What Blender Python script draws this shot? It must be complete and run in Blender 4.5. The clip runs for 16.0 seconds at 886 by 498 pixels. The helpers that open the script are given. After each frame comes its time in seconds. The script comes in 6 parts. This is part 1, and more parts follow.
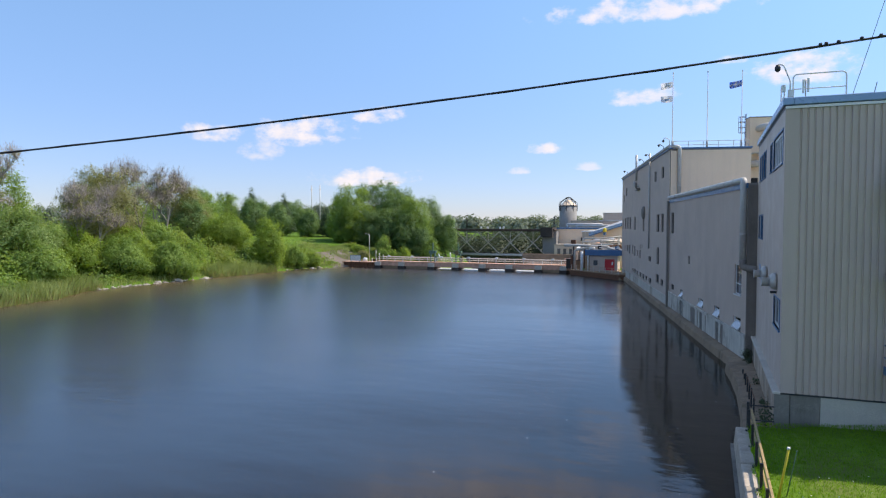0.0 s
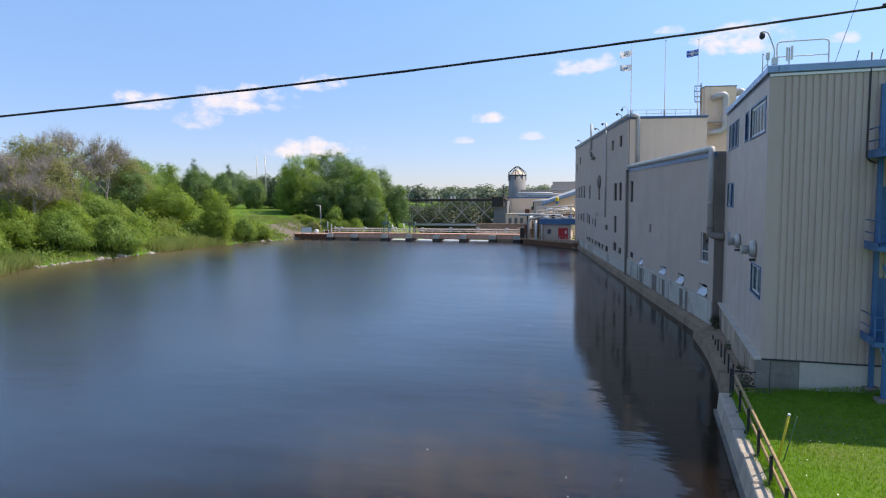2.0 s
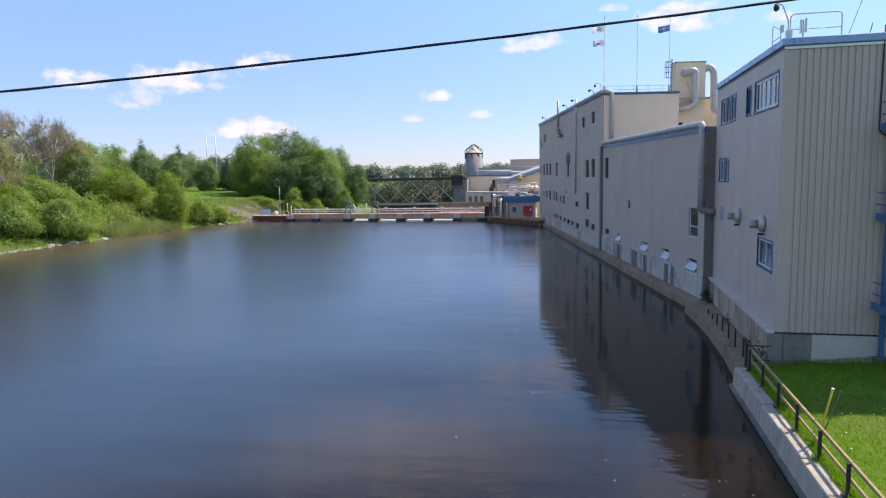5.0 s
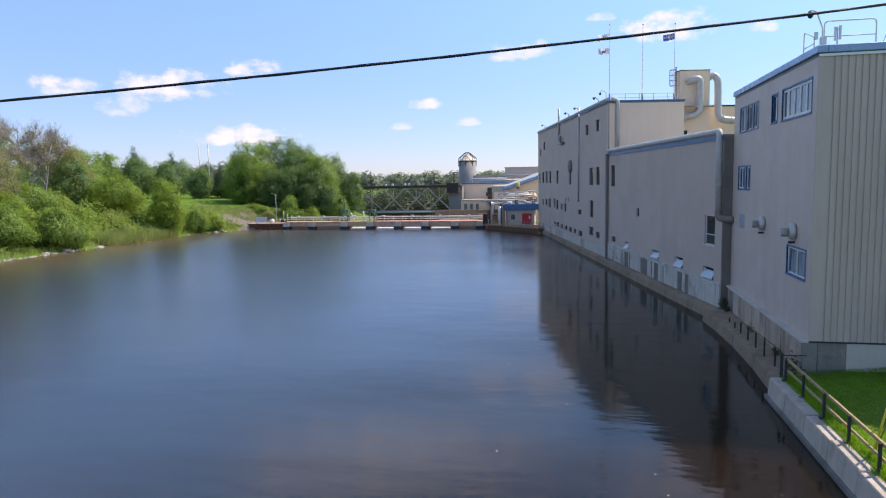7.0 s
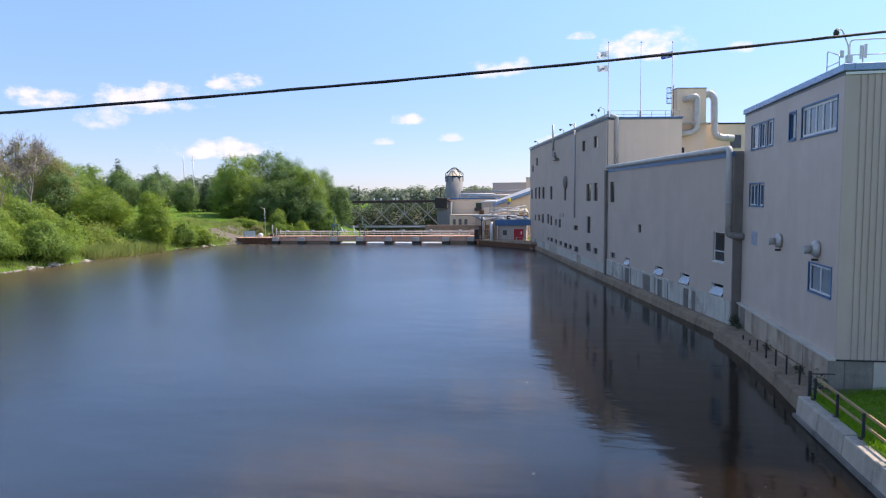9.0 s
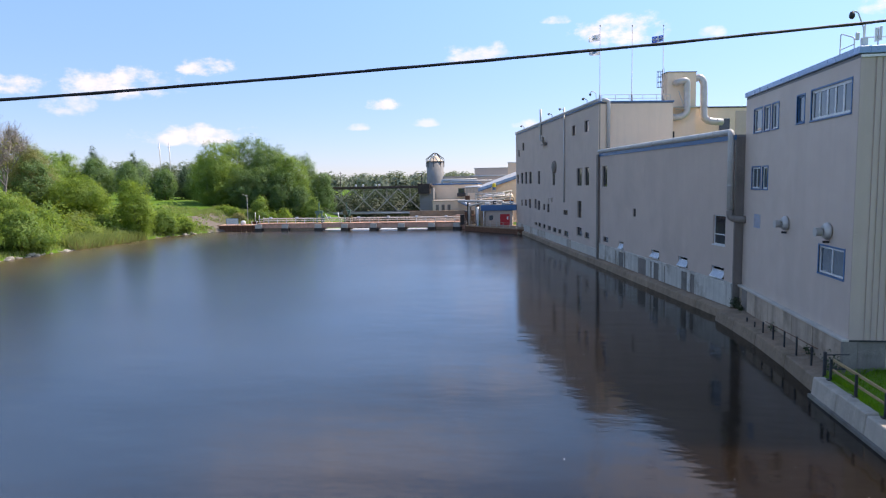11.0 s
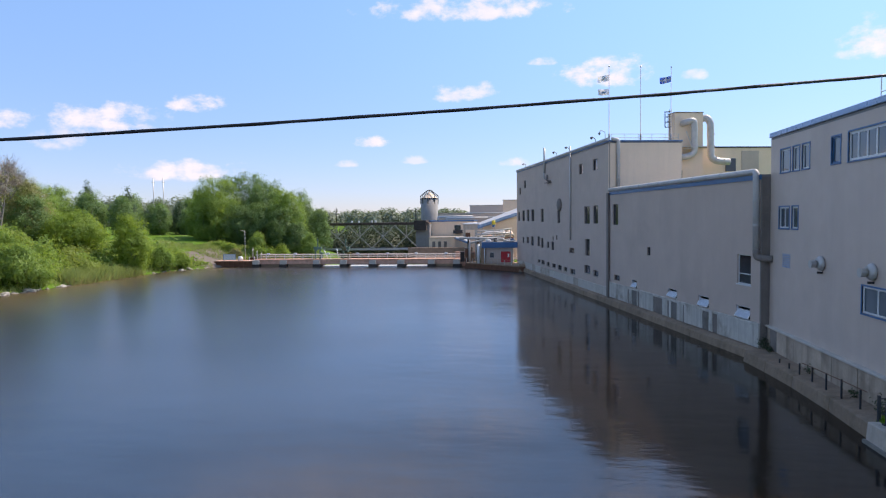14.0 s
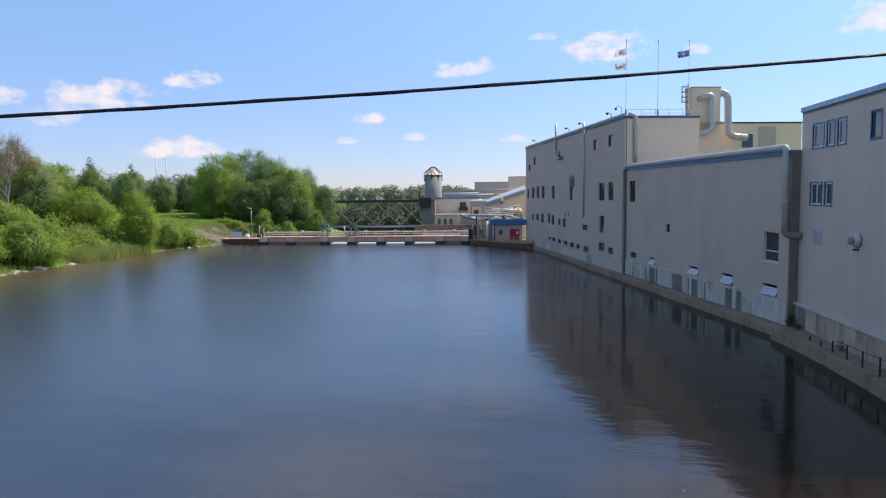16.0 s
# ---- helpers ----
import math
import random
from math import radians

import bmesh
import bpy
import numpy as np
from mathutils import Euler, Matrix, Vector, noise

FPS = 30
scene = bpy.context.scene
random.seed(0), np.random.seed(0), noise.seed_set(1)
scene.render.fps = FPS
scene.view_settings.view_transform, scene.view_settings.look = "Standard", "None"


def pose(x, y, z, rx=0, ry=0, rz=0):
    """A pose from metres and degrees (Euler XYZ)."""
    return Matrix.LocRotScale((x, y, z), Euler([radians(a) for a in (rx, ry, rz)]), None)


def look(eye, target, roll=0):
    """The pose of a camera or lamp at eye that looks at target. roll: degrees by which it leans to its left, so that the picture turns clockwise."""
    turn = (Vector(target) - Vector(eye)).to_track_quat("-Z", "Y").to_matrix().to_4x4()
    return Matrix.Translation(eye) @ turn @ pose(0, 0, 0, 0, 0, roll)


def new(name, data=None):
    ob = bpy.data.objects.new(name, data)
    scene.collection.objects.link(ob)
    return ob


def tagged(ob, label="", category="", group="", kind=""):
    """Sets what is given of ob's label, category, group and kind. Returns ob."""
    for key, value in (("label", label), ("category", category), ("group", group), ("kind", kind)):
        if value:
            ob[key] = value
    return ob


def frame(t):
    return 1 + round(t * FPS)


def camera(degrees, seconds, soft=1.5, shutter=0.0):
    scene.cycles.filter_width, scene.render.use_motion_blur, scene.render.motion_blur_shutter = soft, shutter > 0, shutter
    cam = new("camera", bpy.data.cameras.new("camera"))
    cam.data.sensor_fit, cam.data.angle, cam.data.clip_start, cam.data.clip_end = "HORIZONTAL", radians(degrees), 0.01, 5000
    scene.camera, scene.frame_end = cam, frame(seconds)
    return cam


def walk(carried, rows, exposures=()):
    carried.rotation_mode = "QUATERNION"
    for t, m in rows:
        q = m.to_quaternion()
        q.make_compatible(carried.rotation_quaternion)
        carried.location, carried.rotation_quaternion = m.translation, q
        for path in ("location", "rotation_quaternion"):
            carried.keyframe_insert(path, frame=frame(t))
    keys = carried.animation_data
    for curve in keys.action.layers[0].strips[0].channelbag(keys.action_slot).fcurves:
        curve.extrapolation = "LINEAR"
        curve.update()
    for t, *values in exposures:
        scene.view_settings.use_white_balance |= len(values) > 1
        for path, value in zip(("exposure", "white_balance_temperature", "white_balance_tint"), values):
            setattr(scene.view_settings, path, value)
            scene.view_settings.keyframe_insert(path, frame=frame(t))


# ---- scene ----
cam = camera(68.1, 16.0, soft=1.2)
PATH = [
    (0, (-3.363, -34.927, 10.555), (-4.109, -33.073, 10.4821), 0.1),
    (0.5, (-3.944, -34.811, 10.561), (-4.726, -32.971, 10.4968), 0.3),
    (1, (-4.48, -34.726, 10.556), (-5.2, -32.863, 10.4437), -0.1),
    (1.5, (-4.985, -34.67, 10.593), (-5.637, -32.785, 10.4562), -0.3),
    (2, (-5.493, -34.638, 10.613), (-6.082, -32.733, 10.4486), -0.4),
    (2.5, (-5.99, -34.618, 10.584), (-6.538, -32.705, 10.3809), -0.8),
    (3, (-6.49, -34.596, 10.575), (-7.045, -32.688, 10.3515), -0.5),
    (3.5, (-7.05, -34.533, 10.608), (-7.613, -32.631, 10.3584), -0.7),
    (4, (-7.63, -34.449, 10.625), (-8.159, -32.536, 10.3746), -0.9),
    (6.5, (-10.31, -34.223, 10.631), (-10.698, -32.271, 10.43), -1.1),
    (7, (-10.834, -34.183, 10.656), (-11.245, -32.236, 10.4488), -1.1),
    (7.5, (-11.327, -34.151, 10.683), (-11.693, -32.193, 10.4999), -1.0),
    (8, (-11.856, -34.104, 10.675), (-12.272, -32.154, 10.5074), -1.1),
    (8.5, (-12.471, -34.005, 10.697), (-12.888, -32.056, 10.5313), -0.8),
    (9, (-13.011, -33.97, 10.673), (-13.367, -32.008, 10.5105), -0.7),
    (11.5, (-15.447, -33.879, 10.692), (-15.733, -31.916, 10.4433), -1.2),
    (12, (-15.895, -33.837, 10.701), (-16.237, -31.89, 10.4024), -1.2),
    (12.5, (-16.434, -33.703, 10.711), (-16.792, -31.753, 10.448), -1.1),
    (13, (-16.937, -33.592, 10.722), (-17.203, -31.616, 10.5615), -0.9),
    (13.5, (-17.383, -33.532, 10.744), (-17.633, -31.552, 10.6117), -0.7),
    (14, (-17.81, -33.493, 10.771), (-18.058, -31.511, 10.6746), -0.7),
    (14.5, (-18.294, -33.414, 10.758), (-18.592, -31.438, 10.6694), -0.8),
    (15, (-18.814, -33.295, 10.77), (-19.093, -31.318, 10.6458), -0.7),
    (15.5, (-19.289, -33.201, 10.777), (-19.486, -31.218, 10.6134), -0.5),
    (16, (-19.719, -33.136, 10.782), (-19.966, -31.158, 10.6162), -0.8),
]
EXPOSURES = [(0, 0.5, 7100, 13), (2.5, 0.50, 7100, 15), (4, 0.63, 7100, 18), (7, 0.62, 7100, 18), (9, 0.68, 7100, 18), (12.5, 0.68, 7100, 18), (14, 0.56, 7100, 18), (14.5, 0.45, 7100, 15), (15.2, 0.38, 7100, 14), (16, 0.44, 7100, 15)]
walk(cam, [(t, look(eye, target, roll)) for t, eye, target, roll in PATH], EXPOSURES)

# ---- world, sun, exposure ----
SUN_EL, SUN_AZ = radians(51), math.atan2(0.826, 0.563)   # azimuth from +y towards +x

# small fair-weather clouds: azimuth, elevation, half width, half height (radians), density
CLOUDS = (
    (-0.721, 0.133, 0.050, 0.018, 1.0), (-0.594, 0.140, 0.090, 0.026, 1.0), (-0.479, 0.167, 0.042, 0.017, 1.0),
    (-0.651, 0.112, 0.032, 0.022, 0.7), (-0.499, 0.072, 0.095, 0.018, 1.0), (-0.225, 0.117, 0.032, 0.012, 1.0),
    (-0.268, 0.083, 0.021, 0.008, 0.8), (-0.089, 0.188, 0.060, 0.019, 0.8), (0.119, 0.210, 0.076, 0.028, 1.0),
    (0.030, 0.227, 0.024, 0.008, 0.8), (-0.166, 0.088, 0.024, 0.008, 0.6), (-0.080, 0.304, 0.160, 0.022, 0.9),
    (0.459, 0.215, 0.050, 0.030, 0.9), (0.242, 0.195, 0.022, 0.010, 0.7), (-0.015, 0.082, 0.028, 0.009, 0.8),
    # broken cloud higher up, over the camera and behind it
    (-0.30, 0.43, 0.35, 0.088, 0.85), (0.28, 0.46, 0.30, 0.096, 0.85), (-0.85, 0.50, 0.38, 0.128, 0.30), (-0.10, 0.62, 0.54, 0.144, 0.35),
    (0.75, 0.62, 0.35, 0.10, 0.7), (-0.60, 0.80, 0.68, 0.192, 0.35), (2.0, 0.45, 0.6, 0.16, 0.7), (-2.2, 0.40, 0.7, 0.15, 0.7), (3.0, 0.75, 0.9, 0.2, 0.7), (-1.5, 0.95, 0.8, 0.2, 0.8),
)


def make_world():
    w = bpy.data.worlds.new("sky")
    scene.world = w
    w.use_nodes = True
    nt = w.node_tree
    nt.nodes.clear()
    N = nt.nodes.new
    link = nt.links.new

    def math_node(op, a, b=None, c=None):
        n = N("ShaderNodeMath")
        n.operation = op
        for i, q in enumerate((a, b, c)):
            if q is None:
                continue
            if isinstance(q, (int, float)):
                n.inputs[i].default_value = q
            else:
                link(q, n.inputs[i])
        return n.outputs[0]

    sky = N("ShaderNodeTexSky")
    sky.sky_type = "NISHITA"
    sky.sun_disc = False
    sky.sun_elevation = SUN_EL
    sky.sun_rotation = SUN_AZ
    sky.altitude = 50
    sky.air_density, sky.dust_density, sky.ozone_density = SKY_AIR, SKY_DUST, SKY_OZONE
    tc = N("ShaderNodeTexCoord")
    sep = N("ShaderNodeSeparateXYZ")
    link(tc.outputs["Generated"], sep.inputs[0])
    az = math_node("ARCTAN2", sep.outputs[0], sep.outputs[1])
    el = math_node("ARCSINE", sep.outputs[2])
    comb = N("ShaderNodeCombineXYZ")
    link(az, comb.inputs[0])
    link(math_node("MULTIPLY", el, 1.6), comb.inputs[1])
    big = N("ShaderNodeTexNoise")
    big.inputs["Scale"].default_value, big.inputs["Detail"].default_value, big.inputs["Roughness"].default_value = 26, 7, 0.6
    link(comb.outputs[0], big.inputs["Vector"])
    puff = math_node("MULTIPLY", math_node("SUBTRACT", big.outputs["Fac"], 0.5), 3.6)
    total = None
    for a0, e0, hw, hh, dens in CLOUDS:
        dx = math_node("MULTIPLY", math_node("SUBTRACT", az, a0), 1 / hw)
        dy0 = math_node("SUBTRACT", el, e0 - hh * 0.35)
        # flatter underneath than on top
        dy = math_node("MAXIMUM", math_node("MULTIPLY", dy0, 0.8 / hh), math_node("MULTIPLY", dy0, -1.7 / hh))
        r = math_node("ADD", math_node("MULTIPLY", dx, dx), math_node("MULTIPLY", dy, dy))
        m = math_node("SUBTRACT", 0.75, r)
        m = math_node("ADD", m, puff)
        s = N("ShaderNodeMapRange")
        s.interpolation_type = "SMOOTHSTEP"
        s.inputs["From Min"].default_value, s.inputs["From Max"].default_value = -0.12, 1.0
        s.inputs["To Max"].default_value = dens
        link(m, s.inputs["Value"])
        inside = math_node("LESS_THAN", r, 3.0)
        v = math_node("MULTIPLY", s.outputs[0], inside)
        total = v if total is None else math_node("MAXIMUM", total, v)
    shade = N("ShaderNodeTexNoise")
    shade.inputs["Scale"].default_value, shade.inputs["Detail"].default_value = 45, 4
    link(comb.outputs[0], shade.inputs["Vector"])
    ramp = N("ShaderNodeMix")
    ramp.data_type = "RGBA"
    ramp.inputs["A"].default_value = (*CLOUD_LO, 1)
    ramp.inputs["B"].default_value = (*CLOUD_HI, 1)
    link(math_node("MULTIPLY_ADD", shade.outputs["Fac"], 1.6, -0.3), ramp.inputs["Factor"])
    mix = N("ShaderNodeMix")
    mix.data_type = "RGBA"
    link(math_node("MULTIPLY", total, 0.92), mix.inputs["Factor"])
    # haze: the low sky is paler and less bright than clean air would give
    low = N("ShaderNodeMapRange")
    low.interpolation_type = "SMOOTHSTEP"
    low.inputs["From Min"].default_value, low.inputs["From Max"].default_value = -0.02, 0.42
    link(el, low.inputs["Value"])
    tint = N("ShaderNodeMix")
    tint.data_type = "RGBA"
    tint.inputs["A"].default_value = (*HAZE_LOW, 1)
    tint.inputs["B"].default_value = (*HAZE_HIGH, 1)
    link(low.outputs[0], tint.inputs["Factor"])
    hazed = N("ShaderNodeMix")
    hazed.data_type, hazed.blend_type = "RGBA", "MULTIPLY"
    hazed.inputs["Factor"].default_value = 1.0
    link(sky.outputs[0], hazed.inputs["A"])
    link(tint.outputs["Result"], hazed.inputs["B"])
    link(hazed.outputs["Result"], mix.inputs["A"])
    link(ramp.outputs["Result"], mix.inputs["B"])
    bg = N("ShaderNodeBackground")
    bg.inputs["Strength"].default_value = SKY_STRENGTH
    link(mix.outputs["Result"], bg.inputs["Color"])
    out = N("ShaderNodeOutputWorld")
    link(bg.outputs[0], out.inputs["Surface"])


SKY_STRENGTH, SKY_AIR, SKY_DUST, SKY_OZONE = 0.15, 1.0, 0.1, 2.4
HAZE_LOW, HAZE_HIGH = (0.435, 0.495, 0.755), (0.80, 0.97, 1.08)
CLOUD_LO, CLOUD_HI = (4.0, 4.1, 4.7), (5.0, 4.75, 4.95)
make_world()
sun_data = bpy.data.lights.new("sun", "SUN")
sun_data.energy, sun_data.angle, sun_data.color = 3.6, radians(0.53), (1.0, 0.95, 0.87)
sun = new("sun", sun_data)
sun.matrix_world = look((40, 40, 80), (40 - 0.826 * math.cos(SUN_EL), 40 - 0.563 * math.cos(SUN_EL), 80 - math.sin(SUN_EL)))


# ---- materials ----
def node_mat(name):
    m = bpy.data.materials.new(name)
    m.use_nodes = True
    nt = m.node_tree
    return m, nt, nt.nodes["Principled BSDF"], nt.nodes.new, nt.links.new


def noise_fac(nt, scale, stretch=(1, 1, 1), detail=4.0, rough=0.55, lo=0.35, hi=0.65):
    N, link = nt.nodes.new, nt.links.new
    tc = N("ShaderNodeTexCoord")
    mp = N("ShaderNodeMapping")
    mp.inputs["Scale"].default_value = [scale * q for q in stretch]
    link(tc.outputs["Object"], mp.inputs[0])
    n = N("ShaderNodeTexNoise")
    n.inputs["Scale"].default_value, n.inputs["Detail"].default_value, n.inputs["Roughness"].default_value = 1, detail, rough
    link(mp.outputs[0], n.inputs["Vector"])
    r = N("ShaderNodeMapRange")
    r.inputs["From Min"].default_value, r.inputs["From Max"].default_value = lo, hi
    link(n.outputs["Fac"], r.inputs["Value"])
    return r.outputs[0]


def mixed(nt, fac, a, b, kind="MIX"):
    n = nt.nodes.new("ShaderNodeMix")
    n.data_type, n.blend_type = "RGBA", kind
    for sock, q in (("Factor", fac), ("A", a), ("B", b)):
        if isinstance(q, (int, float)):
            n.inputs[sock].default_value = q
        elif isinstance(q, tuple):
            n.inputs[sock].default_value = (*q, 1)
        else:
            nt.links.new(q, n.inputs[sock])
    return n.outputs["Result"]


def surface(name, color, rough=0.7, metal=0.0, vary=0.15, scale=1.5, stain=None, stain_amount=0.4, streak=0.0, bump=0.15, fine=25.0, each=0.0):
    """A painted, cast or metal surface: mottling, finer grain, stains, vertical streaks, relief."""
    m, nt, b, N, link = node_mat(name)
    dark = tuple(c * (1 - vary) for c in color)
    light = tuple(min(1, c * (1 + vary)) for c in color)
    col = mixed(nt, noise_fac(nt, scale), dark, light)
    col = mixed(nt, noise_fac(nt, fine, detail=2), col, tuple(c * 0.88 for c in color))
    if stain:
        f = noise_fac(nt, scale * 0.55, detail=6, rough=0.65, lo=0.52, hi=0.72)
        g = N("ShaderNodeMath"); g.operation = "MULTIPLY"; g.inputs[1].default_value = stain_amount
        link(f, g.inputs[0])
        col = mixed(nt, g.outputs[0], col, stain)
    if streak:
        f = noise_fac(nt, 1.6, (1, 1, 0.05), detail=5, rough=0.7, lo=0.45, hi=0.75)
        g = N("ShaderNodeMath"); g.operation = "MULTIPLY"; g.inputs[1].default_value = streak
        link(f, g.inputs[0])
        col = mixed(nt, g.outputs[0], col, stain or dark)
    if each:
        oi = N("ShaderNodeObjectInfo")
        r = N("ShaderNodeMapRange")
        r.inputs["To Min"].default_value, r.inputs["To Max"].default_value = 1 - each, 1 + each
        link(oi.outputs["Random"], r.inputs["Value"])
        hsv = N("ShaderNodeHueSaturation")
        link(r.outputs[0], hsv.inputs["Value"])
        link(col, hsv.inputs["Color"])
        col = hsv.outputs[0]
    link(col, b.inputs["Base Color"])
    b.inputs["Metallic"].default_value = metal
    rr = N("ShaderNodeMapRange")
    rr.inputs["To Min"].default_value, rr.inputs["To Max"].default_value = max(0.05, rough - 0.12), min(1, rough + 0.12)
    link(noise_fac(nt, scale * 2.3), rr.inputs["Value"])
    link(rr.outputs[0], b.inputs["Roughness"])
    bp = N("ShaderNodeBump")
    bp.inputs["Strength"].default_value, bp.inputs["Distance"].default_value = bump, 0.02
    link(noise_fac(nt, fine * 0.6, detail=5, lo=0.2, hi=0.8), bp.inputs["Height"])
    link(bp.outputs[0], b.inputs["Normal"])
    return m


def foliage(name, dark, light, through_light=0.35):
    m, nt, b, N, link = node_mat(name)
    geo = N("ShaderNodeNewGeometry")
    col = mixed(nt, geo.outputs["Random Per Island"], dark, light)
    col = mixed(nt, noise_fac(nt, 0.35, detail=3), col, tuple(d * 0.8 for d in dark))
    link(col, b.inputs["Base Color"])
    b.inputs["Roughness"].default_value = 0.55
    b.inputs["Specular IOR Level"].default_value = 0.3
    t = N("ShaderNodeBsdfTranslucent")
    bright = mixed(nt, 0.5, col, tuple(min(0.9, q) for q in (light[0] * 1.3, light[1] * 1.3, light[2] * (1.3 if light[2] > light[0] * 0.9 else 0.6))))
    link(bright, t.inputs["Color"])
    mx = N("ShaderNodeMixShader")
    mx.inputs[0].default_value = through_light
    link(b.outputs[0], mx.inputs[1])
    link(t.outputs[0], mx.inputs[2])
    link(mx.outputs[0], nt.nodes["Material Output"].inputs["Surface"])
    return m


def water_mat(name):
    m, nt, b, N, link = node_mat(name)
    col = mixed(nt, noise_fac(nt, 0.02, (1, 1, 1)), (0.0100, 0.0064, 0.0035), (0.0150, 0.0092, 0.0048))
    tc = N("ShaderNodeTexCoord")
    sep = N("ShaderNodeSeparateXYZ")
    link(tc.outputs["Object"], sep.inputs[0])
    # calm in the lee of the factory, wind-ruffled out in the reach
    wind = N("ShaderNodeMath")
    wind.operation = "MULTIPLY_ADD"
    wind.inputs[1].default_value = 26.0
    link(noise_fac(nt, 0.035, (0.5, 1.4, 1), detail=5, lo=0.3, hi=0.7), wind.inputs[0])
    lee = N("ShaderNodeVectorMath")
    lee.operation = "DOT_PRODUCT"
    lee.inputs[1].default_value = (-1.0, 0.20, 0.0)
    link(tc.outputs["Object"], lee.inputs[0])
    link(lee.outputs["Value"], wind.inputs[2])
    rr = N("ShaderNodeMapRange")
    rr.interpolation_type = "SMOOTHSTEP"
    rr.inputs["From Min"].default_value, rr.inputs["From Max"].default_value = 22.0, 62.0
    rr.inputs["To Min"].default_value, rr.inputs["To Max"].default_value = 0.09, 0.27
    link(wind.outputs[0], rr.inputs["Value"])
    link(rr.outputs[0], b.inputs["Roughness"])
    wob = N("ShaderNodeMath")
    wob.operation = "MULTIPLY_ADD"
    wob.inputs[1].default_value = 9.0
    link(noise_fac(nt, 0.08, detail=4, lo=0, hi=1), wob.inputs[0])
    link(sep.outputs[0], wob.inputs[2])
    reach = N("ShaderNodeMapRange")
    reach.interpolation_type = "SMOOTHSTEP"
    reach.inputs["From Min"].default_value, reach.inputs["From Max"].default_value = 22.0, 58.0
    link(wind.outputs[0], reach.inputs["Value"])
    col = mixed(nt, reach.outputs[0], col, (0.006, 0.0075, 0.0095))
    # IOR climbs well above water's out there, to brighten the mirrored sky
    gloss = N("ShaderNodeMapRange")
    gloss.inputs["To Min"].default_value, gloss.inputs["To Max"].default_value = 1.37, 2.50
    link(reach.outputs[0], gloss.inputs["Value"])
    # cat's-paws painted as IOR lanes: darker and lighter sky reflection across the reach
    lanes = N("ShaderNodeMapRange")
    lanes.inputs["To Min"].default_value, lanes.inputs["To Max"].default_value = -0.45, 0.45
    link(noise_fac(nt, 0.05, (0.45, 1.5, 1), detail=5, rough=0.6, lo=0.3, hi=0.7), lanes.inputs["Value"])
    shift = N("ShaderNodeMath")
    shift.operation = "MULTIPLY_ADD"
    link(lanes.outputs[0], shift.inputs[0])
    link(reach.outputs[0], shift.inputs[1])
    link(gloss.outputs[0], shift.inputs[2])
    link(shift.outputs[0], b.inputs["IOR"])
    sh = N("ShaderNodeMapRange")
    sh.interpolation_type = "SMOOTHSTEP"
    sh.inputs["From Min"].default_value, sh.inputs["From Max"].default_value = -62, -92
    link(wob.outputs[0], sh.inputs["Value"])
    col = mixed(nt, sh.outputs[0], col, (0.115, 0.078, 0.032))
    link(col, b.inputs["Base Color"])
    # murky water scatters the sun sideways
    b.subsurface_method = "BURLEY"
    b.inputs["Subsurface Weight"].default_value = 1.0
    b.inputs["Subsurface Radius"].default_value = (1.0, 1.0, 1.0)
    b.inputs["Subsurface Scale"].default_value = 3.2
    swell = noise_fac(nt, 0.45, (0.6, 1.3, 1), detail=3, lo=0, hi=1)
    ripple = noise_fac(nt, 2.4, (0.7, 1.2, 1), detail=3, lo=0, hi=1)
    b1 = N("ShaderNodeBump")
    b1.inputs["Strength"].default_value, b1.inputs["Distance"].default_value = 1.0, 0.026
    link(swell, b1.inputs["Height"])
    b2 = N("ShaderNodeBump")
    b2.inputs["Strength"].default_value, b2.inputs["Distance"].default_value = 1.0, 0.0022
    link(ripple, b2.inputs["Height"])
    link(b1.outputs[0], b2.inputs["Normal"])
    link(b2.outputs[0], b.inputs["Normal"])
    return m


def glass_mat(name, tint):
    m, nt, b, N, link = node_mat(name)
    b.inputs["Base Color"].default_value = (*tint, 1)
    b.inputs["Roughness"].default_value = 0.06
    b.inputs["IOR"].default_value = 1.52
    b.inputs["Specular IOR Level"].default_value = 0.8
    bp = N("ShaderNodeBump")
    bp.inputs["Strength"].default_value, bp.inputs["Distance"].default_value = 0.3, 0.01
    link(noise_fac(nt, 1.3, detail=1), bp.inputs["Height"])
    link(bp.outputs[0], b.inputs["Normal"])
    return m


SIDING = surface("ribbed_metal_siding", (0.57, 0.455, 0.385), 0.5, 0.0, 0.05, 0.5, (0.30, 0.25, 0.19), 0.12, 0.25, 0.05)
SIDING_FLAT = surface("smooth_grey_cladding", (0.64, 0.515, 0.425), 0.55, 0.0, 0.05, 0.35, (0.33, 0.30, 0.27), 0.15, 0.12, 0.05)
RENDER_GREY = surface("grey_rendered_wall", (0.59, 0.468, 0.382), 0.85, 0, 0.07, 0.3, (0.36, 0.29, 0.24), 0.38, 0.14, 0.3, 12)
RENDER_TAN = surface("tan_rendered_wall", (0.93, 0.715, 0.515), 0.85, 0, 0.05, 0.3, (0.60, 0.46, 0.34), 0.25, 0.2, 0.15, 30)
STAINED = surface("stained_brown_render", (0.24, 0.205, 0.175), 0.9, 0, 0.12, 0.6, (0.12, 0.10, 0.08), 0.5, 0.4, 0.3, 12)
BLUE = surface("blue_painted_metal", (0.04, 0.15, 0.32), 0.4, 0, 0.12, 1.5, (0.10, 0.13, 0.2), 0.3, 0.1, 0.05)
